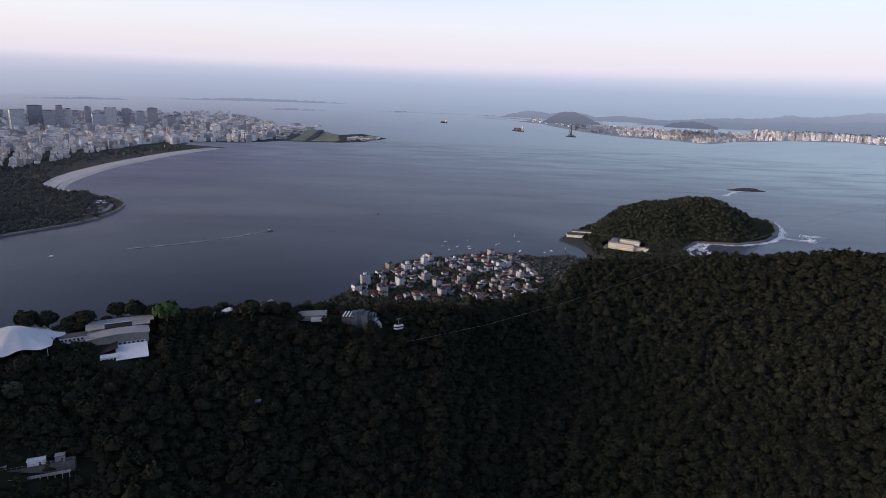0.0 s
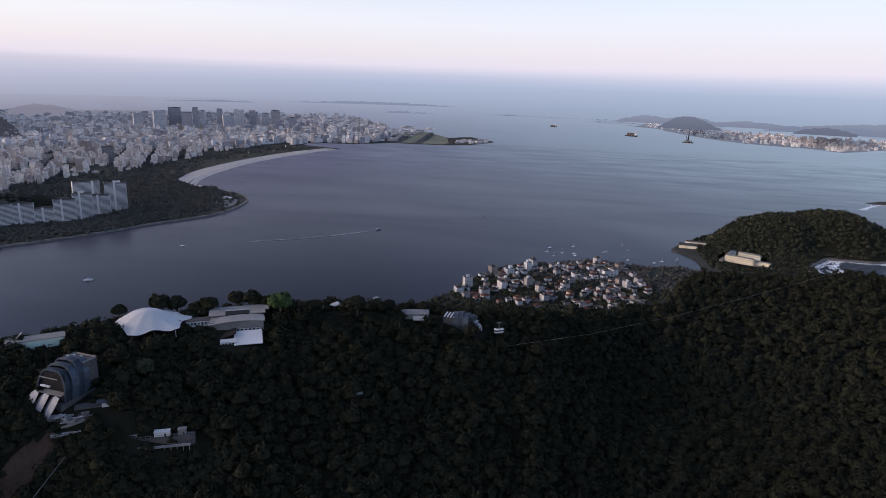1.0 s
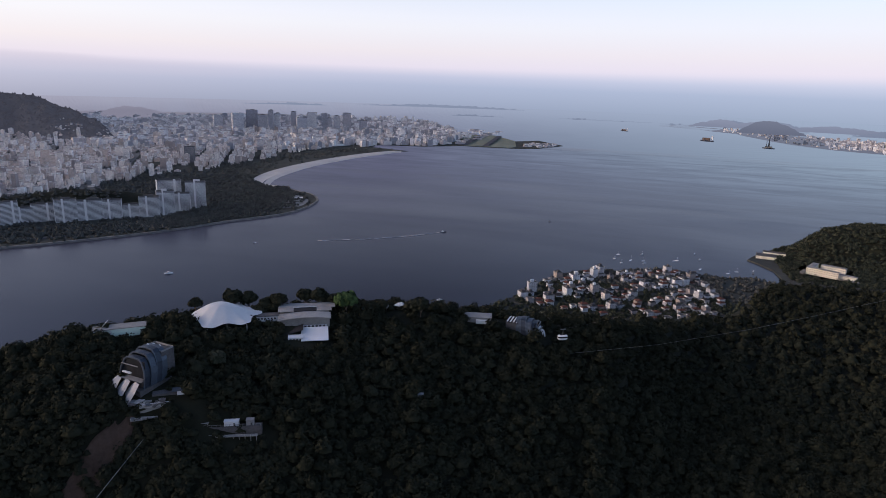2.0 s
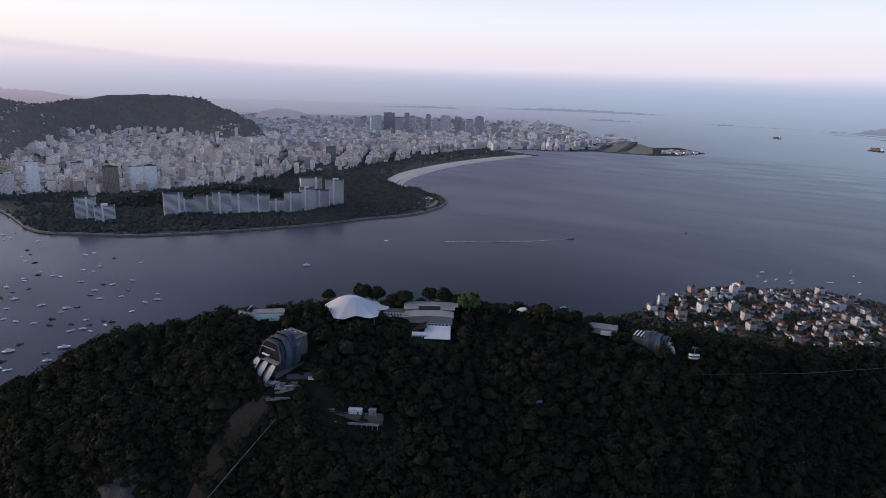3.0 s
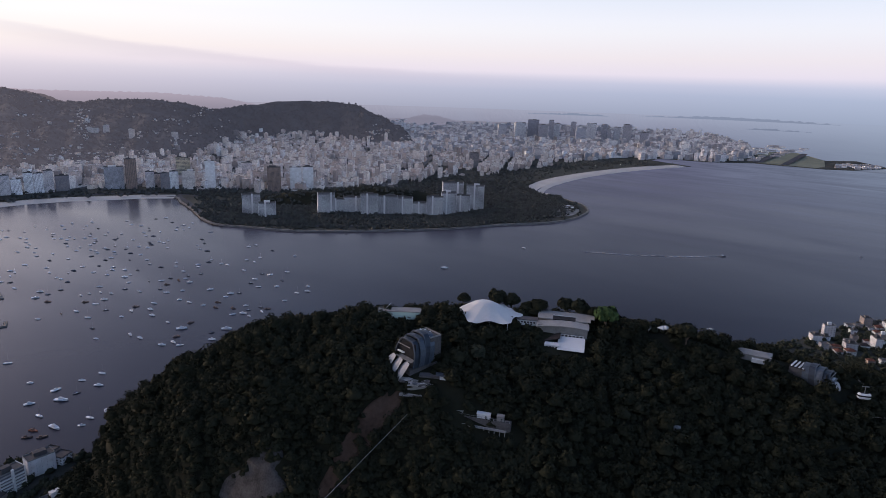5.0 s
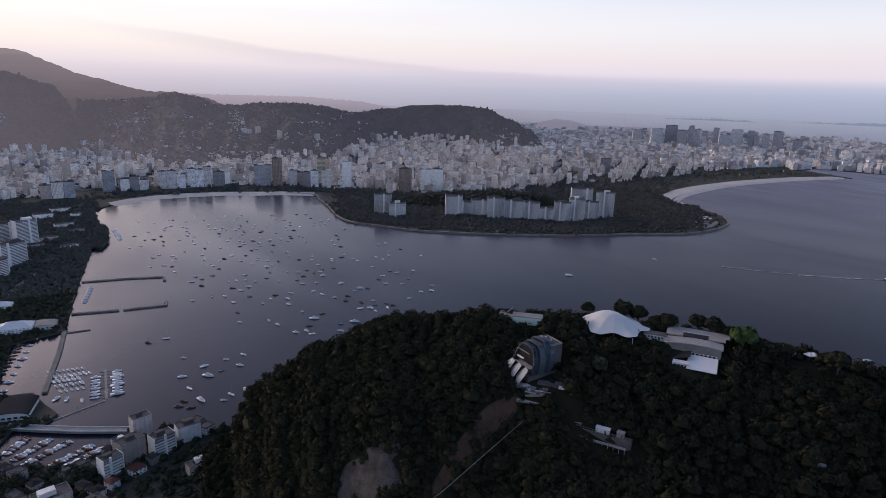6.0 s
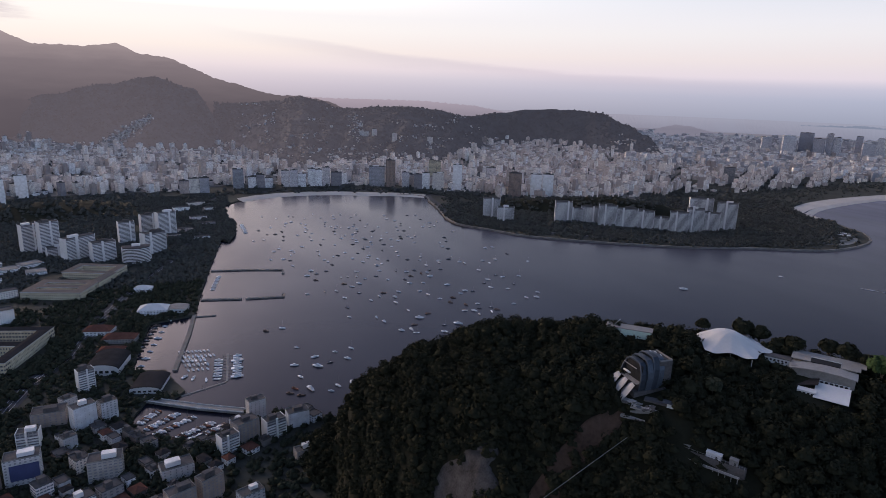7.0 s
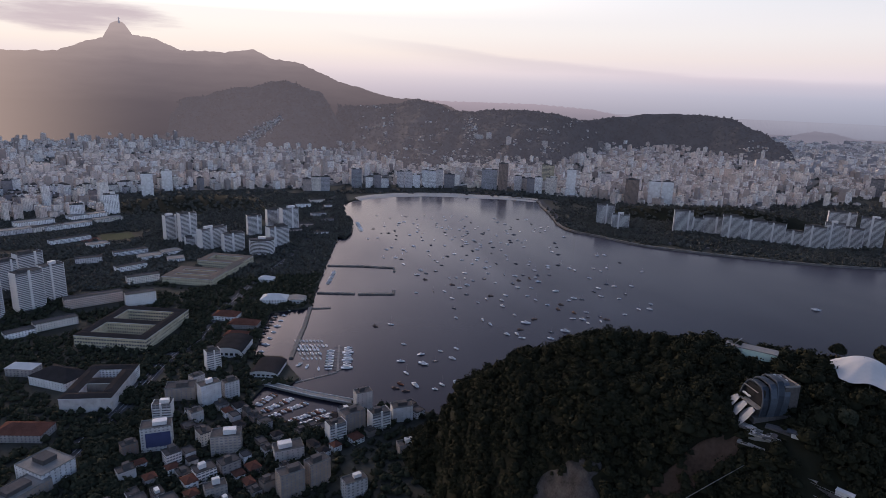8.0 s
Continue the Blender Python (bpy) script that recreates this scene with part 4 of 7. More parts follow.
def fin_geo(w, length, drop):
    """A pale leaf-shaped blade that curves down and out of the station's mouth."""
    v, f, steps = [], [], 8
    for k in range(steps + 1):
        s = k / steps
        wide = w * (0.2 + 0.8 * math.sin(math.pi * min(1, 0.12 + s * 0.8))) / 2
        y, z = -length * s, -drop * s ** 1.25
        v += [(-wide, y + 0.5, z), (0, y - 0.3, z + 0.1), (wide, y + 0.5, z), (0, y + 0.5, z - 0.35)]
    for k in range(steps):
        a = 4 * k
        f += [(a + i, a + (i + 1) % 4, a + 4 + (i + 1) % 4, a + 4 + i) for i in range(4)]
    f += [(3, 2, 1, 0), tuple(4 * steps + i for i in range(4))]
    return v, f


def cable_station(m, label, bands, w, h, fins=3, block=True):
    ob = new("cable_station")
    ob.matrix_world = m
    y, deep = 0.0, 10.0
    for k in range(bands):
        q = 1.0 - 0.05 * abs(k - 1)
        band = part("roof_band", *shell_geo(w * q, (h + deep) * (0.9 + 0.05 * min(k, 2) - 0.04 * max(0, k - 2)), y, y + 4.5, lean=0.16), M_METAL if k % 2 else M_METAL_DARK, ob)
        band.location = (0, 0, -deep)
        rib = part("rib", *shell_geo(w * q + 0.7, (h + deep) * (0.9 + 0.05 * min(k, 2) - 0.04 * max(0, k - 2)) + 0.4, y - 0.15, y + 0.45, lean=0.16), M_METAL, ob)
        rib.location = (0, 0, -deep)
        y += 4.6
    # flat dark panel closes the mouth; the interior's shade is its colour
    part("mouth", *box_geo(0, 4.6, h * 0.22, w * 0.84, 0.5, h * 0.56), M_DARK, ob)
    part("front_wall", *box_geo(0, 2.4, -deep, w * 0.9, 0.8, deep + h * 0.2), M_BLOCK, ob)
    part("platform", *box_geo(0, 2.6, h * 0.2, w * 0.88, 5.2, 0.4), M_CONCRETE, ob)
    if block:
        part("podium", *box_geo(0, y / 2 + 1, -deep - 8, w * 1.04, y + 6, deep + 7.5), M_BLOCK, ob, "dark weathered concrete podium")
    part("base", *box_geo(0, y / 2 + 3, -deep - 3, w * 0.9, y, 4), M_BLOCK, ob)
    part("pulley_beam", *box_geo(-w * .1, 1.0, h * 0.4, w * 0.3, 1.2, 0.8), M_WHITE, ob, "white painted beam")
    part("rail_beam", *box_geo(0, 1.6, h * 0.66, w * 0.6, 0.5, 0.5), M_CONCRETE, ob)
    for k in range(fins):
        fin = part("fin", *fin_geo(w * 0.46, w * 0.5, h * 0.72) if block else fin_geo(w * 0.3, w * 0.22, h * 0.5), M_FIN, ob, "pale curved concrete fin")
        fin.location = ((k - (fins - 1) / 2) * w * 0.34, -0.6, h * 0.24 - 0.5 * k)
        fin.rotation_euler = (0, 0, radians(-20))
    if block:
        part("service_block", *box_geo(0, y + 5, -8, w * 0.74, 10, h + 4.5), M_BLOCK, ob, "grey concrete block with a roof deck")
        for cx, cy, a, b in ((0, y + 0.3, w * .74, .3), (0, y + 9.7, w * .74, .3), (-w * .36, y + 5, .3, 9), (w * .36, y + 5, .3, 9)):
            part("parapet", *box_geo(cx, cy, h - 3.49, a, b, 1.1), M_CONCRETE, ob)
        for k in range(4):
            r = 1.1
            ring = [(math.cos(i * .785) * r * q, math.sin(i * .785) * r * q, zz) for zz, q in ((0, .5), (.7, 1), (1.5, .9), (2.1, .3)) for i in range(8)]
            f = [(8 * j + i, 8 * j + (i + 1) % 8, 8 * j + 8 + (i + 1) % 8, 8 * j + 8 + i) for j in range(3) for i in range(8)] + [tuple(range(24, 32))]
            p = part("dish", ring, f, M_WHITE, ob, "white dish aerial")
            p.location = (-w * .3 + 2.6 * k, y + 3 + (k % 2) * 2.2, h - 3.5)
    else:
        part("roof_plate", *box_geo(0, y + 6, h * 0.62, w * 0.8, 11, 0.5), M_SLATE, ob)
        for k in range(4):
            part("skylight", *box_geo(0, y + 2 + 2.7 * k, h * 0.62 + 0.51, w * 0.74, 1.1, 0.35), M_WHITE, ob)
        part("hall", *box_geo(0, y + 6, -8, w * 0.76, 10.5, h * 0.62 + 7.9), M_BLOCK, ob)
    return tagged(ob, label, "cable car station", "cable stations")


cable_station(pose(-275.6, 286.8, 195.5, 0, 0, -8), "grey ribbed cable station with white fins on a cliff edge", 4, 22, 20)
cable_station(pose(-50, 508, 179, 0, 0, 86), "dark ribbed cable station half hidden by trees", 4, 18, 11, 1, block=False)

# terrace below the front station, with a small kiosk
terrace = new("terrace")
terrace.matrix_world = pose(-255, 284, 189, 0, 0, 35)
part("deck", *box_geo(0, 0, -4, 17, 6, 4.2), M_CONCRETE, terrace)
part("side_deck", *box_geo(-9, 5, -4, 14, 8, 5.4), M_CONCRETE, terrace)
for k in range(8):
    part("step", *box_geo(-1.5, 3.4 + 0.5 * k, 0, 4, 0.5, 0.4 + 0.3 * k), M_CONCRETE, terrace)
part("upper_deck", *box_geo(6, 8, -2, 16, 7, 5.0), M_BLOCK, terrace)
for k in range(9):
    part("post", *box_geo(-8 + 2.0 * k, -2.8, 0.2, 0.15, 0.15, 1.1), M_WHITE, terrace)
part("handrail", *box_geo(0, -2.8, 1.3, 16.2, 0.14, 0.12), M_WHITE, terrace)
tr = random.Random(5)
for k in range(14):
    q, w = tr.uniform(-13, 10), tr.uniform(1.6, 5.0)
    geo, f = box_geo(0, 0, 0, w, tr.uniform(1.2, 3.0), 0.3)
    plate = part("plate", geo, f, tr.choice((M_CONCRETE, M_FIN, M_BLOCK, M_METAL)), terrace)
    plate.location = (q, tr.uniform(-4.5, 2.5), 0.25 + 0.34 * k % 1.6)
    plate.rotation_euler = (radians(tr.uniform(-6, 6)), radians(tr.uniform(-6, 6)), radians(tr.uniform(0, 180)))
for k in range(5):
    part("prop", *box_geo(-7 + 3.4 * k, -2.4, -9, 0.5, 0.5, 9), M_BLOCK, terrace)
part("pipe", *box_geo(-2, -3.6, -0.6, 13, 0.45, 0.45), M_FIN, terrace, "pale pipe along the deck")
part("lower_deck", *box_geo(-6, -5.5, -6.2, 15, 5, 0.5), M_CONCRETE, terrace)
for k in range(6):
    part("rail_post", *box_geo(-13 + 2.9 * k, -7.9, -5.7, 0.16, 0.16, 1.2), M_FIN, terrace)
part("lower_rail", *box_geo(-6, -7.9, -4.6, 15, 0.14, 0.14), M_FIN, terrace)
tagged(terrace, "weathered concrete terrace with a pale handrail below the station", "terrace")
kiosk = part("kiosk", *box_geo(0, 0, 0, 4, 3.4, 3.0), M_WHITE)
kiosk.matrix_world = pose(-246, 296, 191, 0, 0, 35)
part("roof", *box_geo(0, 0, 3.0, 9.5, 5.4, 0.35), M_METAL, kiosk, "grey flat canopy")
tagged(kiosk, "small white kiosk under a flat grey canopy", "kiosk")


def tent(m, radius, rise):
    """A white membrane roof: a low dome with scalloped edges drawn down to its anchors."""
    ob = new("membrane_tent")
    ob.matrix_world = m
    n, rings, anchors = 120, 16, 6
    v, f = [(0, 0, rise - 0.4)], []
    for j in range(1, rings + 1):
        s = j / rings
        for i in range(n):
            a = 2 * math.pi * i / n
            lobe = abs(math.cos(a * anchors / 2))
            reach = radius * (0.84 + 0.2 * lobe ** 3)
            edge = 2.0 + 1.6 * (1 - lobe ** 1.5) + 1.2 * lobe ** 14
            px, py = math.cos(a) * reach * s, math.sin(a) * reach * s * 0.9
            dome = math.exp(-(((px + radius * 0.14) / (radius * 0.6)) ** 2 + (py / (radius * 0.52)) ** 2) ** 1.25)
            z = edge * s ** 2 + 5.5 * (1 - s ** 2) + (rise - 5.5) * dome
            v.append((px, py, z))
    f += [(0, 1 + i, 1 + (i + 1) % n) for i in range(n)]
    for j in range(rings - 1):
        a = 1 + j * n
        f += [(a + i, a + n + i, a + n + (i + 1) % n, a + (i + 1) % n) for i in range(n)]
    part("membrane", v, f, M_MEMBRANE, ob, "taut white membrane", smooth=True)
    for k in range(anchors):
        a = 2 * math.pi * k / anchors
        part("mast", *box_geo(math.cos(a) * radius * 1.0, math.sin(a) * radius * .92, -3, 0.4, 0.4, 5.3), M_WHITE, ob)
        b = a + math.pi / anchors
        part("cable", *box_geo(math.cos(b) * radius * .83, math.sin(b) * radius * .74, -3, 0.3, 0.3, 6.8), M_STEEL, ob)
    # one solid block, its dark colour painting the shade under the membrane
    part("stage", *box_geo(0, 0, -3, radius * 0.9, radius * 0.8, 4), M_DARK, ob, "dark stage and seats in the shade")
    part("ridge_pole", *box_geo(-radius * 0.16, 0, rise, 0.25, 0.25, 1.6), M_STEEL, ob)
    return tagged(ob, "white membrane tent roof with scalloped edges over a stage", "tent roof")


tent(pose(-277, 387, 203, 0, 0, 40), 27.5, 13.5)

hall = new("exhibition_hall")
hall.matrix_world = pose(-226, 418, 199, 0, 0, 28)
part("wall", *box_geo(0, 0, -6, 38, 26, 12), M_CONCRETE, hall)
prof = [(-20, 5.9), (-10, 7.3), (0, 7.9), (10, 7.7), (20, 6.6)]
rv = [(x, y, z) for y in (-15, -4) for x, z in [(a, b - (0.9 if y < -10 else 0)) for a, b in prof]]
part("front_roof", rv + [(x, y, z - 0.5) for x, y, z in rv], [(i, i + 1, i + 6, i + 5) for i in range(4)] + [(i + 11, i + 10, i + 15, i + 16) for i in range(4)] + [(i + 1, i, i + 10, i + 11) for i in range(4)], M_HALLROOF, hall, "broad pale grey curved roof")
part("rear_roof", *box_geo(2, 9, 7.6, 44, 11, 0.6), M_HALLROOF, hall)
part("roof_left", *box_geo(-14, 0, 7.7, 12, 8, 0.5), M_HALLROOF, hall)
part("roof_right", *box_geo(15, 0, 7.7, 12, 8, 0.5), M_HALLROOF, hall)
# solid block set in the roof; only its dark colour makes an opening
part("dark_well_fill", *box_geo(0.6, 0, 6.1, 17.6, 7.9, 2.2), M_DARK, hall, "long dark opening in the roof")
part("well_rim", *box_geo(0.6, 4.15, 8.21, 18, 0.3, 0.5), M_WHITE, hall)
tagged(hall, "broad pale grey exhibition hall with a long dark roof opening", "hall")

pavilion = new("pavilion")
pavilion.matrix_world = pose(-208, 400, 193, 0, 0, 27)
part("wall", *box_geo(0, 1.2, -5, 17, 9, 7.3), M_CONCRETE, pavilion)
v, f = box_geo(0, -1, 3.25, 20, 16, 0.4)
part("roof", [(x, y, z + (y + 1) * 0.28) for x, y, z in v], f, M_WHITE, pavilion, "bright white sloping roof")
part("terrace", *box_geo(-14, -4, -3, 11, 6, 6.4), M_WHITE, pavilion)
for k in range(4):
    part("window", *box_geo(-17.6 + 2.4 * k, -7.03, 1.2, 1.6, 0.1, 1.1), M_DARK, pavilion)
for k in range(6):
    part("opening", *box_geo(-7 + 2.8 * k, 7.6, 5.4, 1.7, 1.2, 1.3), M_DARK, pavilion)
part("gallery", *box_geo(0, 8.6, 0, 18, 1.6, 6.6), M_WHITE, pavilion)
v, f = box_geo(-15, 5.5, 4.6, 13, 12, 0.5)
part("side_wall", *box_geo(-15, 5.5, -4, 11.5, 10.5, 7.0), M_CONCRETE, pavilion)
part("side_roof", [(x, y, z + (x + 15) * 0.3) for x, y, z in v], f, M_SLATE, pavilion, "dark sloping side roof")
tagged(pavilion, "pavilion with a bright white sloping roof among trees", "pavilion")

annex = part("annex", *joined(box_geo(0, 0, -5, 16, 7, 10), box_geo(-3, -3.8, -5, 9, 1.2, 6.4)), M_WHITE)
annex.matrix_world = pose(-249, 402, 200, 0, 0, 30)
for k in range(6):
    part("window", *box_geo(-6.5 + 2.4 * k, -3.53, 2.6, 1.3, 0.1, 1.2), M_DARK, annex)
part("roof", *box_geo(0, 0, 5.0, 17, 8, 0.4), M_ROOF, annex)
tagged(annex, "low white two-storey annex beside the hall", "building")

offices = part("long_building", *box_geo(0, 0, -6, 33, 9, 12), plain("pale_green_paint", (0.5, 0.6, 0.52), 0.8, 0.15, 0.1, 1.0))
offices.matrix_world = pose(-326, 336, 203, 0, 0, 40)
part("roof", *box_geo(0, 0, 6.0, 34, 10, 0.5), M_CONCRETE, offices, "pale flat roof")
for k in range(5):
    part("pillar", *box_geo(-16 + 2.6 * k, -4.9, -5, 0.7, 0.7, 11), M_WHITE, offices)
part("crane_arm", *[(lambda g: ([(x + (z - 6) * 0.9, y, z) for x, y, z in g[0]], g[1]))(box_geo(-12, 0, 6.5, 0.4, 0.4, 5))][0], M_WHITE, offices, "slanting pale mast")
tagged(offices, "pale long flat-roofed building at the hill's rim", "building")

roofed = house(-104, 500, 23, 11, 5, 12, M_CONCRETE, "low shed with a pale grey roof among trees", z0=185, name="shed", rise=1.6, wall=M_CONCRETE)
part("lean_to", *box_geo(3, -6.5, 0, 9, 3, 3), M_WHITE, roofed)

for k in range(7):
    c = part("canopy", [(-3, -3, 2.4), (3, -3, 2.4), (3, 3, 2.4), (-3, 3, 2.4), (0, 0, 4.6), (-3, -3, 2.2), (3, -3, 2.2), (3, 3, 2.2), (-3, 3, 2.2)],
             [(0, 1, 4), (1, 2, 4), (2, 3, 4), (3, 0, 4), (8, 7, 6, 5), (0, 5, 6, 1), (1, 6, 7, 2), (2, 7, 8, 3), (3, 8, 5, 0)], M_WHITE)
    c.matrix_world = pose(-204 + 6.2 * k + 2 * (k % 3), 456 + 3.8 * k + 3 * (k % 2), 193.8 + 0.4 * k, 0, 0, 15 * k)
    for ax, ay in ((-2.8, -2.8), (2.8, -2.8), (2.8, 2.8), (-2.8, 2.8)):
        part("leg", *box_geo(ax, ay, -3, 0.15, 0.15, 5.3), M_WHITE, c)
    tagged(c, "small white pointed canopy at the viewpoint", "canopy", "canopies at the viewpoint")

# platform with stores on the slope below the hall
yard = new("service_yard")
yard.matrix_world = pose(-213, 297, 174.5, 0, 0, 24)
part("slab", *box_geo(0, 0.6, -6, 38, 4.2, 6), M_BLOCK, yard)
part("retaining_wall", *box_geo(0, -1.9, -6, 38, 0.6, 6.6), M_BLOCK, yard)
for k in range(15):
    part("post", *box_geo(-18 + 2.6 * k, -1.9, 0.6, 0.14, 0.14, 1.2), M_CONCRETE, yard)
part("handrail", *box_geo(0, -1.9, 1.75, 38, 0.12, 0.12), M_CONCRETE, yard)
part("lower_walk", *box_geo(2, -4.6, -4.4, 30, 2.4, 0.4), M_CONCRETE, yard)
for k in range(9):
    part("pillar", *box_geo(-11 + 3.4 * k, -4.6, -8, 0.4, 0.4, 3.6), M_CONCRETE, yard)
    part("brace", *box_geo(-11 + 3.4 * k, -5.7, -4.0, 0.15, 0.15, 1.2), M_FIN, yard)
part("lower_rail", *box_geo(2, -5.7, -2.9, 30, 0.14, 0.14), M_FIN, yard)
tagged(yard, "narrow concrete service yard on the wooded slope", "yard")
for px, w, h, mat, lab in ((1, 8.5, 3.2, M_WHITE, "bright white store container in the yard"), (12, 4.5, 3.6, M_CONCRETE, "grey store hut in the yard"), (-15, 5, 2.8, M_CONCRETE, "small grey hut at the yard's end")):
    hut = part("store_hut", *box_geo(0, 0, 0, w, 3.2, h), mat)
    hut.matrix_world = pose(-213.2 + px * math.cos(radians(24)), 297.6 + px * math.sin(radians(24)), 174.52, 0, 0, 24)
    part("roof", *box_geo(0, 0, h, w + 0.5, 3.7, 0.2), mat, hut)
    part("door", *box_geo(w * 0.2, -1.64, 0.02, 1.0, 0.08, 2.1), M_DARK, hut)
    tagged(hut, lab, "hut", "huts in the yard")
hut = house(-119, 386, 4, 3.2, 2.6, 20, M_CONCRETE, "small grey-roofed hut hidden in the woods", z0=166, name="hut", rise=1.0)


def rope(points, radius, name, label):
    cu = bpy.data.curves.new(name, "CURVE")
    cu.dimensions, cu.bevel_depth, cu.bevel_resolution = "3D", radius, 1
    sp = cu.splines.new("POLY")
    sp.points.add(len(points) - 1)
    for p, q in zip(sp.points, points):
        p.co = (*q, 1)
    cu.materials.append(M_STEEL)
    return tagged(new(name, cu), label, "cable")


def sight(az, el, d):
    x, y, _ = polar(az, d)
    return (x, y, H + d * math.tan(radians(el)))


rope([sight(2.7, -23.1, 490), sight(-5.0, -21.3, 500), sight(-12.3, -18.7, 520), sight(-17.2, -16.5, 545), sight(-23.3, -13.4, 590), sight(-32, -9.0, 680), sight(-40, -5.5, 800)], 0.075, "steel_cable", "thin steel cable climbing away over the forest")
rope([sight(42.5, -28.2, 385), sight(42.8, -28.9, 372), sight(46.2, -31.8, 340), sight(51.0, -35.5, 305), sight(58.0, -39.5, 270)], 0.16, "steel_cable", "pale steel cable running down from the station")


def cable_car(m):
    ob = new("cable_car")
    ob.matrix_world = m
    v, f = [], []
    n = 20
    for z, k in ((-1.9, .8), (-1.3, .98), (-.3, 1.0), (.75, 1.0), (1.4, .94), (1.8, .7)):
        for i in range(n):
            a = 2 * math.pi * i / n
            c, s = math.cos(a), math.sin(a)
            v.append((4.0 * k * abs(c) ** .55 * (1 if c > 0 else -1), 1.9 * k * abs(s) ** .55 * (1 if s > 0 else -1), z))
    for j in range(5):
        f += [(j * n + i, j * n + (i + 1) % n, j * n + n + (i + 1) % n, j * n + n + i) for i in range(n)]
    f += [tuple(range(n - 1, -1, -1)), tuple(range(5 * n, 6 * n))]
    part("cabin", v, f, M_WHITE, ob, "white rounded cabin", second=M_DARK, second_faces=range(2 * n, 3 * n))
    part("roof_hatch", *box_geo(0, 0, 1.8, 4.6, 1.5, 0.25), M_DARK, ob)
    part("hanger", *box_geo(0, 0, 1.8, 0.4, 0.4, 4.5), M_STEEL, ob)
    part("carriage", *box_geo(0, 0, 6.2, 4.2, 0.5, 0.6), M_STEEL, ob)
    return tagged(ob, "white cable car cabin with a dark window band", "cable car")


cable_car(pose(-29, 468, 193, 0, 0, 28))
rope([(-52, 500, 200.5), (-29, 468, 199.6), (300, 640, 262), (739, 881, 350)], 0.02, "steel_cable", "thin steel cable that carries the cabin")


def rock_patch(name, cx, cy, a, b, turn, lift, mat, label, seed):
    """Bare rock that breaks through the wood, following the slope."""
    v, f, n = [], [], 22
    c, s = math.cos(radians(turn)), math.sin(radians(turn))
    for j in range(n + 1):
        for i in range(n + 1):
            u, w = 2 * i / n - 1, 2 * j / n - 1
            x, y = cx + u * a * c - w * b * s, cy + u * a * s + w * b * c
            q = (u * u + w * w) ** 0.5 + 0.45 * noise.noise(Vector((u * 2, w * 2, seed)))
            up = lift * (1 - smooth_step(0.7, 1.05, q)) - 3 * smooth_step(0.8, 1.1, q)
            v.append((x, y, urca_height(x, y) + up + 1.6 * noise.fractal(Vector((x * .1, y * .1, seed)), 1, 2, 4)))
    for j in range(n):
        f += [(j * (n + 1) + i, j * (n + 1) + i + 1, (j + 1) * (n + 1) + i + 1, (j + 1) * (n + 1) + i) for i in range(n)]
    return tagged(mesh_object(name, v, f, mat, True), label, "rock", kind="structure")


rock_patch("rock_face", -322, 193, 30, 15, 28, 1.6, M_ROCK, "bare grey granite face on the slope", 2)
rock_patch("cliff", -271, 244, 9, 40, -12, 2.2, M_BROWN, "brown bare rock gully below the station", 5)

CLEAR = [(-268, 290, 17), (-276, 386, 24), (-226, 418, 25), (-208, 400, 16), (-249, 402, 10), (-322, 340, 13), (-49, 508, 13), (-62, 508, 13), (-75, 508, 12), (-88, 507, 9), (-104, 500, 13), (-106, 500, 9), (-214, 297, 8), (-197, 304, 8), (-190, 307, 6), (-209, 290, 7), (-222, 286, 6),
         (-200, 302, 8), (-230, 292, 8), (-255, 284, 10), (-248, 292, 8), (-238, 292, 6), (-274, 238, 8), (-270, 255, 8), (-278, 222, 8), (-266, 268, 8), (-318, 194, 13), (-335, 186, 9), (-304, 203, 9), (-119, 386, 4), (-29, 468, 6), (-224, 392, 9), (-219, 384, 8), (-206, 388, 8), (-165, 466, 9), (-145, 476, 9), (-125, 482, 8)]
# sight lines over which low growth keeps the front of the buildings open
LOW = [(-255, 270, 12), (-212, 375, 12), (-240, 380, 13), (-262, 366, 12), (-205, 285, 12), (-190, 296, 11), (-196, 290, 10), (-190, 388, 10), (-45, 494, 5), (-100, 488, 10), (-300, 322, 10), (-222, 284, 10), (-150, 455, 10), (-175, 448, 10)]
wr = random.Random(21)
near, mid = [], []
y = 60.0
while y < 1330:
    x = -700.0
    while x < 1250:
        step = 7.4 if math.hypot(x, y) < 700 else 11.5
        px, py = x + wr.uniform(-.42, .42) * step, y + wr.uniform(-.42, .42) * step
        x += step
        d, az = math.hypot(px, py), math.degrees(math.atan2(-px, py))
        if not -42 < az < 79 or d < 180:
            continue
        z = urca_height(px, py)
        crest = lerp_table(URCA, az)[0]
        if z < 4 or d > crest + 45 or (z + 12 - H) / d < -0.86:
            continue
        if any(math.hypot(px - a, py - b) < r for a, b, r in CLEAR):
            continue
        rad = wr.choice((wr.uniform(3.2, 5.0), wr.uniform(4.2, 6.8), wr.uniform(5.2, 8.4))) * (1.25 if d > 700 else 1.0)
        if any(math.hypot(px - a, py - b) < r for a, b, r in LOW):
            rad, z = wr.uniform(3.2, 4.6), z - 1.6
        (near if d < 640 else mid).append((px, py, z + wr.uniform(-1.0, 2.5), rad))
    y += 7.4 if y < 700 else 11.5
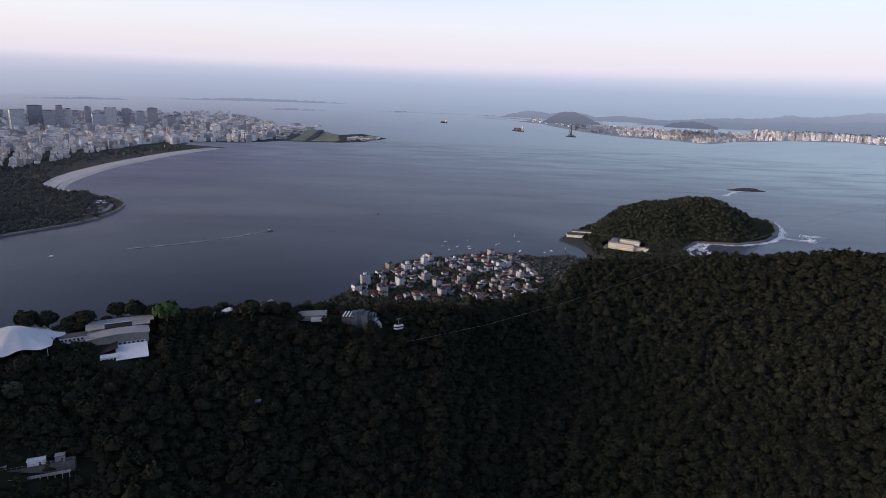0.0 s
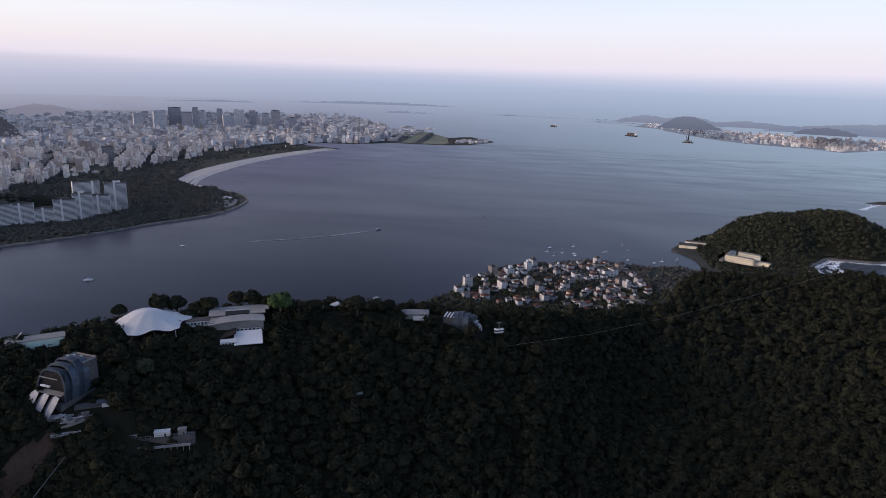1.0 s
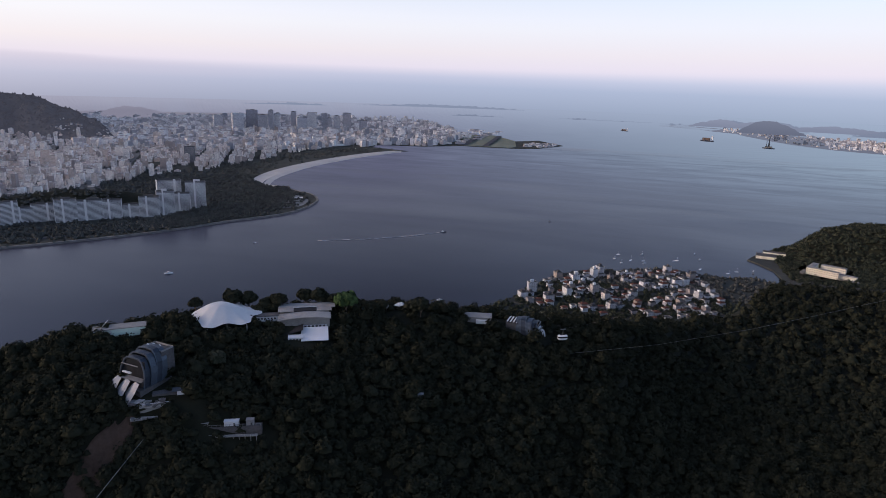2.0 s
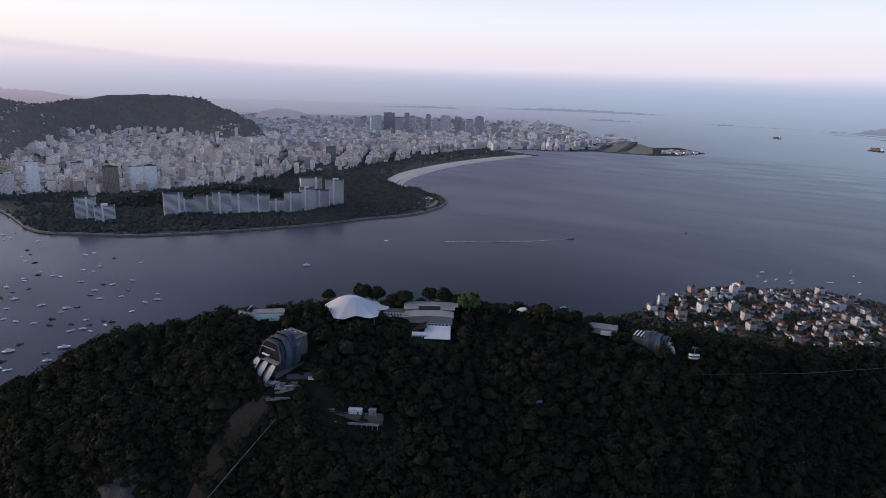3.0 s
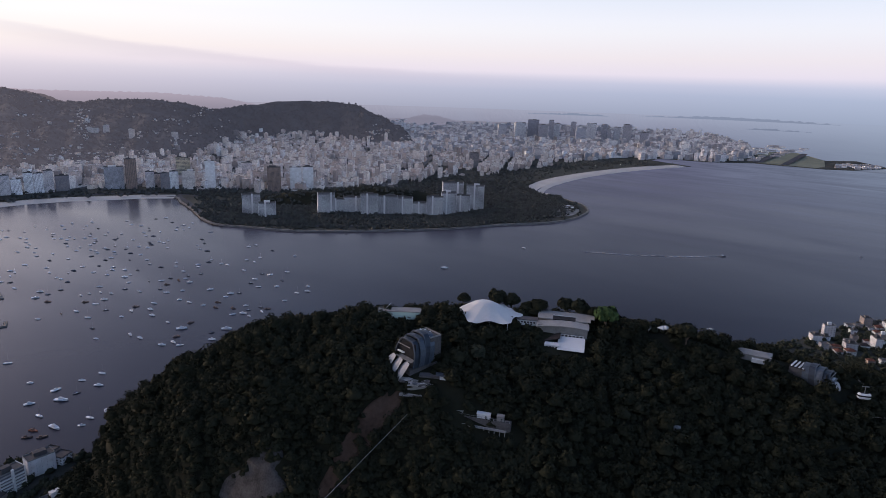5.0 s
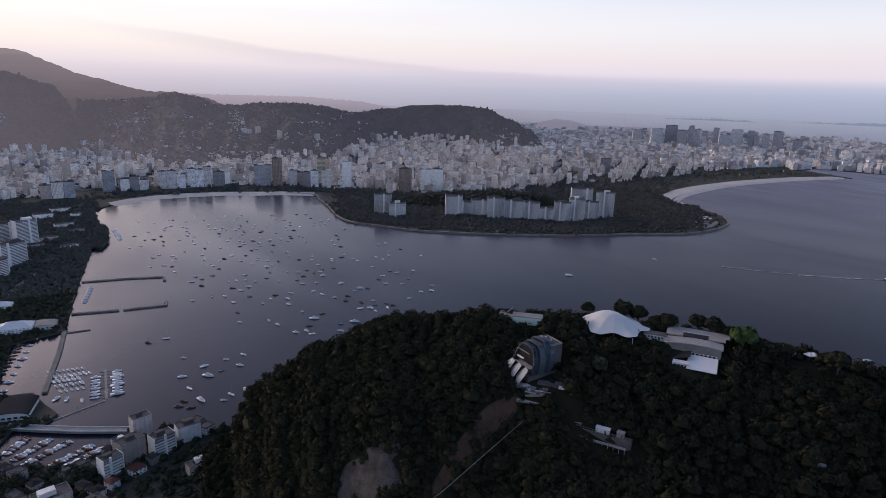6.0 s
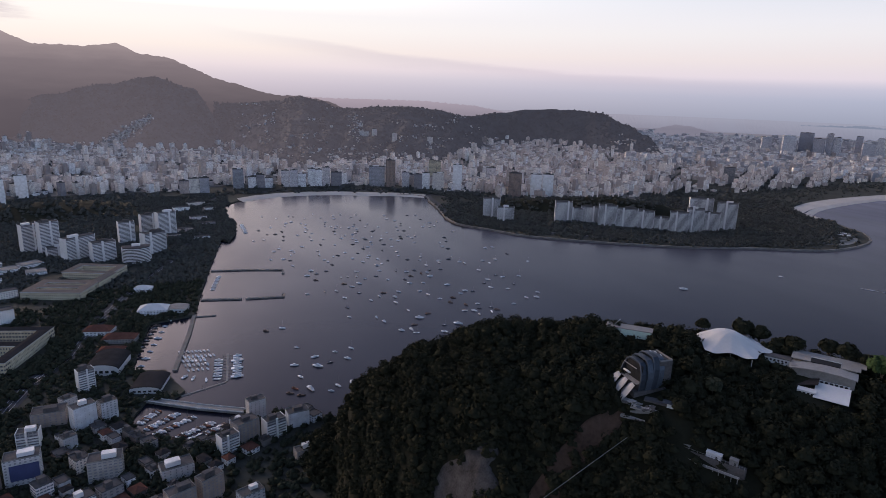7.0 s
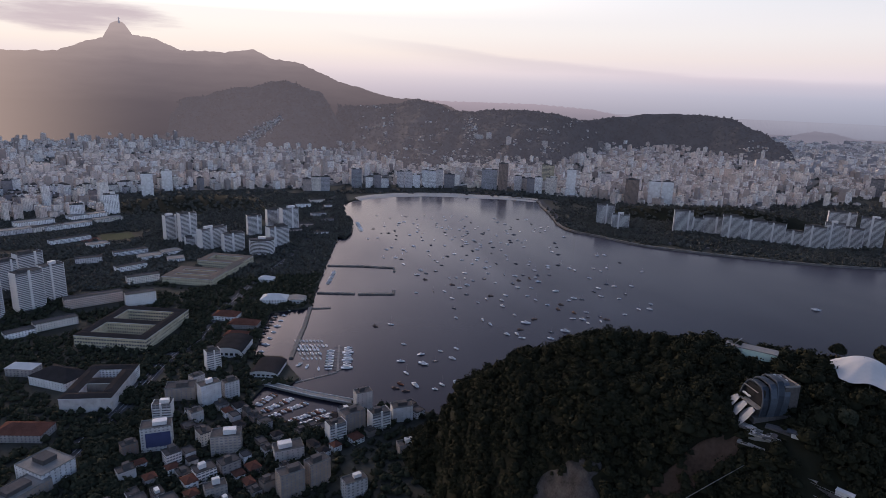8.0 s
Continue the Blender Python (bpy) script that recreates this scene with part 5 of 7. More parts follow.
for _ in range(2600):
    az = wr.uniform(34, 75)
    de = lerp_table(URCA, az)[2]
    d = de + wr.uniform(-150, 12)
    px, py, _z = polar(az, d)
    z = urca_height(px, py)
    if z > 4 and not any(math.hypot(px - a, py - b) < r * 0.8 for a, b, r in CLEAR):
        mid.append((px, py, z - wr.uniform(0.5, 2.0), wr.uniform(2.6, 5.2)))
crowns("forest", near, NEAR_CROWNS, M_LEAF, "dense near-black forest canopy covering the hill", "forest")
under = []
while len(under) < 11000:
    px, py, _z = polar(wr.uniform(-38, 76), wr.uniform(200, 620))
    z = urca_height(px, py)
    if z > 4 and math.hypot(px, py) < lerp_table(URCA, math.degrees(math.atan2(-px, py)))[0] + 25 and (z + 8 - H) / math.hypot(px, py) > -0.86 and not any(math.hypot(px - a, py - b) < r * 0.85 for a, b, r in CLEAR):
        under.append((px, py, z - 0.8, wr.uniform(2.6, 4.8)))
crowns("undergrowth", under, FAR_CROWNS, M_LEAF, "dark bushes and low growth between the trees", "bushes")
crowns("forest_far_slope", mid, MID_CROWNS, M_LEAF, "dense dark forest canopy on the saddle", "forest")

for k, (x, y, z, rad, high, mat) in enumerate([(-199, 437, 199, 9.5, 8, M_LEAF_BRIGHT), (-236, 440, 200, 8, 6, M_LEAF), (-226, 444, 200, 8.5, 6, M_LEAF), (-251, 424, 200, 8, 6, M_LEAF),
                                               (-212, 444, 199, 7, 6, M_LEAF), (-285, 413, 201, 9, 5, M_LEAF), (-276, 419, 201, 8, 4, M_LEAF), (-306, 392, 201, 6, 6, M_LEAF),
                                               (-146, 468, 194, 9, 6, M_LEAF), (-259, 418, 200, 7, 4, M_LEAF), (-265, 398, 199, 5, 3, M_LEAF), (-244, 331, 193, 6, 4, M_LEAF_PARK)]):
    tree(x, y, z, rad, high, mat, "broad leafy tree in bright green on the hilltop" if mat == M_LEAF_BRIGHT else "broad dark leafy tree on the hilltop", k)


# ---------------------------------------------------------------- the bay


def hull_geo(l, w, h, z0=-0.4):
    """A hull with a pointed bow (+y), a flat stern and sheer."""
    v, f, n = [], [], 8
    for k in range(n + 1):
        s = k / n
        b = w / 2 * (1 - max(0, (s - 0.45) / 0.55) ** 2.0) * (0.86 + 0.14 * min(1, s * 3))
        top = h * (1 + 0.35 * s * s)
        y = (s - 0.5) * l
        v += [(-b, y, top), (-b * 0.72, y, z0), (b * 0.72, y, z0), (b, y, top)]
    for k in range(n):
        a = 4 * k
        f += [(a, a + 4, a + 5, a + 1), (a + 1, a + 5, a + 6, a + 2), (a + 2, a + 6, a + 7, a + 3), (a + 3, a + 7, a + 4, a)]
    f += [(0, 1, 2, 3), (4 * n + 3, 4 * n + 2, 4 * n + 1, 4 * n)]
    return v, f


def boat(kind, l, mat):
    ob = part("boat", *hull_geo(l, l * 0.3, l * 0.11), mat)
    h = l * 0.12
    if kind == "sail":
        part("cabin", *box_geo(0, l * 0.02, h * 0.9, l * 0.15, l * 0.32, l * 0.07, 0.85), M_WHITE, ob)
        part("mast", *box_geo(0, l * 0.08, h * 0.9, 0.16, 0.16, l * 1.25, 0.5), M_STEEL, ob)
        part("boom", *box_geo(0, -l * 0.14, h + l * 0.16, 0.3, l * 0.4, 0.3), M_BLUE, ob)
    elif kind == "motor":
        part("cabin", *box_geo(0, 0, h * 0.9, l * 0.2, l * 0.46, l * 0.1, 0.8), M_WHITE, ob)
        part("windscreen", *box_geo(0, l * 0.13, h * 0.9 + l * 0.03, l * 0.19, l * 0.12, l * 0.055, 0.8), M_DARK, ob)
        part("bridge", *box_geo(0, -l * 0.05, h * 0.9 + l * 0.1, l * 0.15, l * 0.22, l * 0.07, 0.8), M_WHITE, ob)
    else:
        part("wheelhouse", *box_geo(0, -l * 0.16, h * 0.9, l * 0.17, l * 0.25, l * 0.16, 0.92), M_WOODBOAT, ob)
        part("mast", *box_geo(0, l * 0.16, h * 0.9, 0.14, 0.14, l * 0.5, 0.6), M_WOODBOAT, ob)
    return ob


FLEET = []
for kind, l, mat, label in (("sail", 10, M_HULL, "white sailing boat with a bare mast, moored"), ("sail", 8, M_HULLDARK, "small dark-hulled sailing boat, moored"), ("motor", 11, M_HULL, "white motor cruiser moored on the bay"),
                            ("motor", 8, M_HULL, "small white motor boat moored on the bay"), ("fishing", 10, M_WOODBOAT, "weathered wooden fishing boat, moored"), ("motor", 15, M_HULL, "large white motor yacht on calm water")):
    ob = boat(kind, l * 1.08, mat)
    tagged(ob, label, "boat", "boats moored in the bay")
    FLEET.append(ob)
M_RUST = plain("rust_red_paint", (0.2, 0.085, 0.055), 0.7, 0.3, 0.3, 2.0)
rust_boat = boat("fishing", 11, M_RUST)
rust_boat.matrix_world = pose(-735, 183, 0, 0, 0, -60)
tagged(rust_boat, "rust-red wooden working boat at its mooring", "boat", "boats moored in the bay")


MOORING = [(-1900, 380), (-1740, 830), (-1253, 884), (-931, 742), (-846, 494), (-778, 311), (-693, 240), (-724, 166), (-900, 185), (-1090, 290), (-1280, 330), (-1340, 250), (-1600, 300)]
br = random.Random(8)
spots = [(-863, 219, 3), (-804, 200, 2), (-820, 234, 2), (-788, 229, 5), (-796, 275, 2), (-828, 292, 0), (-725, 174, 4), (-726, 201, 5), (-714, 185, 4), (-722, 254, 2), (-710, 223, 3), (-793, 248, 1),
         (-825, 266, 3), (-854, 489, 5), (-831, 451, 2), (-904, 441, 5), (-861, 406, 2), (-945, 192, 4), (-842, 1005, 5), (-181, 1850, 4), (202, 1612, 2), (-291, 1050, 2), (-821, 1285, 5), (28, 1452, 3)]
tries = 0
while len(spots) < 265 and tries < 9000:
    tries += 1
    x, y = br.uniform(-1900, -690), br.uniform(160, 890)
    dense = 1 - min(1, math.hypot((x + 1330) / 640, (y - 520) / 330)) ** 2
    if br.random() > 0.22 + 0.9 * dense or not inside(MOORING, x, y):
        continue
    if any((x - a) ** 2 + (y - b) ** 2 < 200 for a, b, _ in spots):
        continue
    spots.append((x, y, br.choice((0, 0, 0, 1, 2, 3, 3, 3, 4, 1))))
for k in range(16):      # boats off the little town
    x = br.uniform(-60, 330)
    spots.append((x, 1440 + br.uniform(5, 130) + max(0, x - 250) * 0.2 - max(0, 60 - x) * 0.9, br.choice((0, 2, 3, 4))))
first = set()
distant, dark_faces = [], []
for x, y, k in spots:
    m = pose(x, y, 0.0, 0, 0, -52 + br.gauss(0, 22))
    if k not in first:
        first.add(k)
        FLEET[k].matrix_world = m
    elif math.hypot(x, y) > 1330:
        l = br.uniform(7, 11)
        geos = [hull_geo(l, l * 0.3, l * 0.11), box_geo(0, 0, l * 0.1, l * 0.18, l * 0.4, l * 0.1, 0.8)]
        if br.random() < 0.5:
            geos.append(box_geo(0, l * 0.08, l * 0.1, 0.16, 0.16, l * 1.1, 0.5))
        gv, gf = joined(*geos)
        if k in (1, 4):
            n = sum(len(g[1]) for g in distant)
            dark_faces += range(n, n + len(gf))
        distant.append(([tuple(m @ Vector(p)) for p in gv], gf))
    else:
        copy_thing(FLEET[k], m)
tagged(part("distant_boats", *joined(*distant), M_HULL, second=M_HULLDARK, second_faces=dark_faces), "small white and dark boats moored far up the bay", "boats", kind="stuff")


def strip(name, points, width, z, height, mat, label, category, kind="structure"):
    """A wall, quay or road along a line: a box section swept through the points."""
    v, f = [], []
    n = len(points)
    for i, (x, y) in enumerate(points):
        ax, ay = points[max(0, i - 1)]
        bx, by = points[min(n - 1, i + 1)]
        q = math.hypot(bx - ax, by - ay) or 1
        nx, ny = -(by - ay) / q * width / 2, (bx - ax) / q * width / 2
        v += [far(x + nx, y + ny, z), far(x - nx, y - ny, z), far(x - nx, y - ny, z + height), far(x + nx, y + ny, z + height)]
    for i in range(n - 1):
        a = 4 * i
        f += [(a + k, a + (k + 1) % 4, a + 4 + (k + 1) % 4, a + 4 + k) for k in range(4)]
    f += [(3, 2, 1, 0), tuple(4 * n - 4 + k for k in range(4))]
    ob = part(name, v, f, mat)
    return tagged(ob, label, category, kind=kind)


strip("breakwater", [(-1316, 161), (-1297, 232), (-1271, 297), (-1245, 292)], 6, -3, 5.2, M_STONE, "dark stone breakwater arm in the bay", "breakwater", "")
strip("breakwater", [(-1136, 119), (-1115, 186)], 6, -3, 5.2, M_STONE, "dark stone breakwater arm in the bay", "breakwater", "")
strip("breakwater", [(-1113, 192), (-1099, 258), (-1118, 262)], 6, -3, 5.2, M_STONE, "dark stone breakwater arm with a gap", "breakwater", "")
strip("breakwater", [(-1052, 98), (-1047, 132)], 3, -3, 4.4, M_STONE, "short low stone groyne", "breakwater", "")
strip("quay", [(-1060, 99), (-978, 82), (-910, 65), (-850, 50)], 6, -3, 5.4, M_STONE, "narrow stone quay wall round the boat basin", "quay", "")
strip("bridge", [(-780, 6), (-757, 33), (-730, 66), (-697, 114), (-688, 122)], 11, 1.5, 2.4, M_CONCRETE, "low concrete road bridge over the basin mouth", "bridge", "")
for side in (-4.6, 4.6):
    strip("bridge_rail", [(-780 + side * .8, 6 - side * .6), (-757 + side * .8, 33 - side * .6), (-730 + side * .8, 66 - side * .6), (-697 + side * .8, 114 - side * .6)], 0.4, 3.9, 1.0, M_WHITE, "pale bridge parapet beside the roadway", "parapet", "")


def pontoon(x0, y0, x1, y1, count, label):
    n = new("pontoon")
    n.matrix_world = pose(x0, y0, 0, 0, 0, math.degrees(math.atan2(y1 - y0, x1 - x0)))
    l = math.hypot(x1 - x0, y1 - y0)
    part("walkway", *box_geo(l / 2, 0, -0.4, l, 3, 1.2), M_CONCRETE, n)
    for k in range(count):
        part("finger", *box_geo((k + 0.5) * l / count, 0, -0.3, 0.8, 12, 0.8), M_CONCRETE, n)
        part("pile", *box_geo((k + 0.5) * l / count, 5.8, -2, 0.4, 0.4, 4.5), M_STONE, n)
    return tagged(n, label, "pontoon")


pontoon(-792, 108, -880, 123, 9, "concrete pontoon with finger berths")
pontoon(-772, 50, -790, 107, 3, "pale walkway pontoon out to the berths")
berths = [(-800 - 8.5 * k, 122 + 1.6 * k, -10, 5 if k % 3 == 0 else 2) for k in range(9)] + [(-803 - 8.5 * k, 97 + 1.6 * k, 170, 2 if k % 2 else 0) for k in range(8)]
berths += [(-912 + 1.4 * k, 62 + 5.4 * k, -76, 3) for k in range(8)] + [(-880 + 1.2 * k, 62 + 5.6 * k, 104, 2 if k % 3 else 0) for k in range(6)] + [(-818, 70, 60, 2), (-806, 84, 80, 0), (-826, 60, 40, 2)]
berths += [(-893 + 1.3 * k, 66 + 5.5 * k, 104, 3 if k % 3 else 0) for k in range(8)] + [(-862 + 1.2 * k, 64 + 5.6 * k, -76, 2 if k % 2 else 3) for k in range(6)] + [(-846 + 1.2 * k, 66 + 6 * k, 104, 3) for k in range(5)]
berths += [(-1052 + 12 * k, 58 - 3.4 * k, 163, 3 if k % 3 else 2) for k in range(0, 15, 2)] + [(-1190 - 9 * k, 146 + 2.6 * k, -16, 3) for k in range(10)] + [(-1640 - 8 * k, 292 + 0.6 * k, -11, 2 if k % 2 else 3) for k in range(14)]
berths += [(-1048 + 12 * k, 44 - 3.6 * k, -17, 4 if k % 2 else 1) for k in range(14)]
for x, y, a, k in berths:
    copy_thing(FLEET[k], pose(x, y, 0, 0, 0, a + br.gauss(0, 4)))
# boats in rows in the basin behind the bridge
for row, (ax, ay, bx, by) in enumerate(((-722, 2, -744, 22), (-705, 8, -728, 42), (-690, 16, -712, 58), (-672, 34, -690, 76), (-664, 52, -680, 88))):
    n = 12
    for k in range(n):
        f = k / (n - 1)
        ob = copy_thing((FLEET[3], FLEET[0], FLEET[4], FLEET[3], rust_boat, FLEET[2], FLEET[3])[(row * 3 + k) % 7], pose(ax + (bx - ax) * f, ay + (by - ay) * f, 0.05, 0, 0, -42 + br.gauss(0, 8)))
        tagged(ob, "small boat laid up close in the basin", group="boats laid up in the basin")

# working boat with its wake
launch = boat("motor", 16, M_HULLDARK)
launch.matrix_world = pose(-437, 1585, 0, 0, 0, -62)
tagged(launch, "dark launch under way with a long pale wake", "boat")
M_FOAM = plain("foam", (0.86, 0.87, 0.88), 0.8, 0.3, 0.05, 0.3)


def foam(name, points, width, label, seed, mat=None):
    """Thin broken foam lying on the water."""
    r = random.Random(seed)
    v, f = [], []
    for (x0, y0), (x1, y1) in zip(points, points[1:]):
        l = math.hypot(x1 - x0, y1 - y0)
        for k in range(int(l / 0.9)):
            s = r.random()
            cx, cy = x0 + (x1 - x0) * s + r.gauss(0, width / 2), y0 + (y1 - y0) * s + r.gauss(0, width / 2)
            a, q = math.atan2(y1 - y0, x1 - x0) + r.gauss(0, .3), r.uniform(1.2, 5.5)
            i = len(v)
            for b, rr in ((0, 2.2), (1.2, .5), (2.6, .6), (3.14, 2.0), (4.2, .5), (5.4, .7)):
                u, w = math.cos(b) * rr * q, math.sin(b) * rr * q * .6
                v.append((cx + u * math.cos(a) - w * math.sin(a), cy + u * math.sin(a) + w * math.cos(a), 0.45 + 0.04 * (k % 5)))
            f.append(tuple(range(i, i + 6)))
    return tagged(mesh_object(name, v, f, mat or M_FOAM), label, "foam", kind="stuff")


foam("wake", [(-442, 1578), (-510, 1500), (-600, 1425), (-690, 1370)], 1.0, "thin pale wake trailing behind the launch", 2, plain("thin_foam", (0.34, 0.35, 0.37), 0.8, 0.4, 0.05, 0.3))
CAPE = [(1044, 1921), (1018, 1829), (955, 1717), (899, 1660), (862, 1635), (794, 1606), (729, 1609), (688, 1612), (622, 1530), (606, 1450)]
foam("surf", [(x + 6, y - 4) for x, y in CAPE], 11, "white surf breaking on the headland's rocks", 3)
foam("surf_cape", [(x + 8, y - 5) for x, y in CAPE[1:6]], 8, "white surf breaking on the headland's rocks", 6)
foam("surf_out", [(975, 1695), (1032, 1672), (1052, 1746), (1090, 1730)], 13, "streaks of white foam off the headland", 4)
foam("surf_cove", [(650, 1500), (690, 1470), (670, 1530), (700, 1590)], 12, "patches of white foam in the cove", 7)
foam("surf_islet", [(1120, 2430), (1150, 2470), (1214, 2552), (1350, 2600)], 10, "white foam round a low islet", 5)
strip("shore_rocks", [(x - 5, y + 5) for x, y in CAPE], 19, -2, 6.0, M_STONE, "pale bare rocks along the headland's foot", "rocks")
hump_hill("islet", [(1285, 2600, 12, 45, 18, 0)], 6, "low bare rock islet with surf", M_ROCK)


def ship(x, y, l, tall, label, rig=False):
    s = far(x, y, 0)
    k = math.hypot(s[0], s[1]) / math.hypot(x, y)
    ob = part("ship", *hull_geo(l * k, l * .2 * k, l * .09 * k), M_HULLDARK)
    ob.matrix_world = pose(*s, 0, 0, 75)
    if rig:
        part("deck", *box_geo(0, 0, l * .1 * k, l * .45 * k, l * .6 * k, l * .12 * k), M_STONE, ob)
        part("derrick", *box_geo(0, 0, l * .22 * k, l * .16 * k, l * .16 * k, tall * k, 0.25), M_METAL, ob)
        part("crane", *box_geo(l * .2 * k, l * .2 * k, l * .22 * k, l * .04 * k, l * .04 * k, tall * .5 * k), M_METAL, ob)
    else:
        part("bridge", *box_geo(0, -l * .36 * k, l * .09 * k, l * .17 * k, l * .14 * k, tall * k), M_WHITE, ob)
        part("deck_load", *box_geo(0, l * .06 * k, l * .09 * k, l * .16 * k, l * .56 * k, tall * .55 * k), M_WOODBOAT, ob)
    return tagged(ob, label, "ship")


ship(703, 5830, 110, 40, "dark cargo ship at anchor far out on the bay")
ship(1091, 5348, 85, 75, "drilling rig ship at anchor far out", True)
ship(19, 6763, 80, 22, "small dark ship far out on the bay")

# sand, promenade, roads, airfield


def patch(name, outline, z, mat, label, category="ground"):
    return flat_land(name, outline, z, mat, label, category, 60, 1.5)


BEACH = rounded([(-1242, 3506), (-1342, 3125), (-1387, 2662), (-1346, 2262), (-1276, 2064), (-1165, 2032)]) + rounded([(-1190, 2050), (-1300, 2085), (-1372, 2150), (-1428, 2330), (-1450, 2560), (-1440, 2881), (-1380, 3250), (-1290, 3500)])
patch("beach", BEACH, 3.6, M_SAND, "broad pale curved sand beach")
patch("beach_inner", [(-2003, 988), (-2066, 905), (-2101, 811), (-2149, 718), (-2173, 618), (-2174, 512), (-2149, 425), (-2112, 360), (-2150, 360), (-2192, 425), (-2216, 512), (-2215, 620), (-2190, 725), (-2140, 825), (-2100, 920), (-2030, 1005)], 3.6, M_SAND, "narrow pale sand beach at the bay's head")


def beach_slope(name, points, width, label):
    """Wet sand that runs down under the water."""
    v, f, n = [], [], len(points)
    for i, (x, y) in enumerate(points):
        ax, ay = points[max(0, i - 1)]
        bx, by = points[min(n - 1, i + 1)]
        q = math.hypot(bx - ax, by - ay)
        v += [(x, y, 3.5), (x + (by - ay) / q * width, y - (bx - ax) / q * width, -0.6)]
    f = [(2 * i, 2 * i + 2, 2 * i + 3, 2 * i + 1) for i in range(n - 1)]
    return tagged(mesh_object(name, v, f, M_SAND), label, "ground", kind="structure")


beach_slope("beach_slope", rounded([(-1276, 2064), (-1346, 2262), (-1387, 2662), (-1342, 3125), (-1242, 3506)]), 30, "wet sand sloping into the bay")
beach_slope("beach_slope_inner", [(-2112, 360), (-2149, 425), (-2174, 512), (-2173, 618), (-2149, 718), (-2101, 811), (-2066, 905), (-2003, 988)], 24, "wet sand sloping into the bay's head")
patch("plaza", rounded([(-1060, 1760), (-1080, 1850), (-1045, 1905), (-985, 1862), (-948, 1780), (-950, 1710), (-985, 1690), (-1040, 1715), (-1060, 1760)]), 3.5, plain("plaza_paving", (0.16, 0.155, 0.145), 0.9, 0.45, 0.03, 0.3), "grey paved plaza with lawns on the point", "plaza")
for k, (px, py, pw, pt) in enumerate(((-1012, 1842, 34, 30), (-990, 1800, 22, 70), (-1030, 1868, 18, 10), (-975, 1760, 26, 60))):
    stall = part("kiosk", *box_geo(0, 0, 0, pw, 9, 4), M_CONCRETE)
    stall.matrix_world = pose(px, py, 3.5, 0, 0, pt)
    part("roof", *box_geo(0, 0, 4.0, pw + 2, 11, 0.4), M_WHITE if k % 2 == 0 else M_CONCRETE, stall)
    tagged(stall, "low pale pavilion on the paved point", "kiosk", "pavilions on the point")
for line in ([(-1610, 905), (-1480, 955), (-1360, 1055), (-1250, 1180), (-1160, 1320), (-1080, 1480), (-1030, 1640)], [(-1130, 1400), (-1100, 1560), (-1090, 1700)], [(-1190, 1940), (-1260, 1900), (-1300, 1780)]):
    strip("path", rounded(line), 7, 3.1, 0.3, M_STONE, "pale path through the shore park", "path")
patch("airfield", [(-1258, 5030), (-1015, 5150), (-760, 4680), (-680, 4250), (-700, 4130), (-1010, 4110)], 3.8, M_GRASS, "dull green airfield by the water")
strip("runway", [(-1020, 4120), (-1110, 5080)], 50, 4.2, 0.2, M_ASPHALT, "grey airfield runway", "runway")
strip("runway", [(-870, 4130), (-960, 5120)], 40, 4.2, 0.2, M_ASPHALT, "grey airfield runway", "runway")
patch("sports_pitch", [(-1690, -350), (-1620, -330), (-1640, -262), (-1708, -284)], 3.5, plain("pitch_grass", (0.03, 0.042, 0.022), 0.95, 0.2, 0.02, 0.2), "dull green sports pitch among trees")
patch("clay_court", [(-1668, -392), (-1618, -376), (-1628, -338), (-1680, -356)], 3.5, plain("clay", (0.16, 0.07, 0.055), 0.95, 0.2, 0.05, 0.4), "dark red clay court beside the pitch")
SHORE = BAYSIDE
strip("sea_wall", SHORE, 6, -2, 6.4, M_STONE, "pale stone sea wall and promenade", "sea wall")
strip("road", [(x * 1.035, y * 1.035) for x, y in SHORE[24:]], 16, 3.1, 0.25, M_ASPHALT, "grey shore avenue along the park", "road")
strip("road", [(-2245, 330), (-2262, 520), (-2255, 640), (-2225, 760), (-2160, 890), (-2090, 1010), (-1960, 1060)], 26, 3.1, 0.25, M_ASPHALT, "grey beach avenue at the bay's head", "road")
strip("road", [(-640, -190), (-760, -150), (-872, -119), (-945, -80), (-1039, -59), (-1215, 7), (-1414, 97), (-1702, 195), (-1987, 240), (-2200, 300)], 22, 3.1, 0.25, M_ASPHALT, "grey tree-lined avenue behind the yacht club", "road")
for off in (-5.5, 0, 5.5):
    strip("lane_line", [(-640, -190 + off), (-760, -150 + off), (-872, -119 + off), (-945, -80 + off), (-1039, -59 + off), (-1215, 7 + off), (-1414, 97 + off)], 0.4, 3.36, 0.03, M_WHITE, "pale lane line on the avenue", "road marking")

M_LAMP = bpy.data.materials.new("lit_lamp")
lt = nodes_of(M_LAMP)
lt.links.new(node(lt, "ShaderNodeEmission", Color=(1.0, 0.93, 0.8, 1), Strength=3.0).outputs[0], lt.nodes.new("ShaderNodeOutputMaterial").inputs[0])
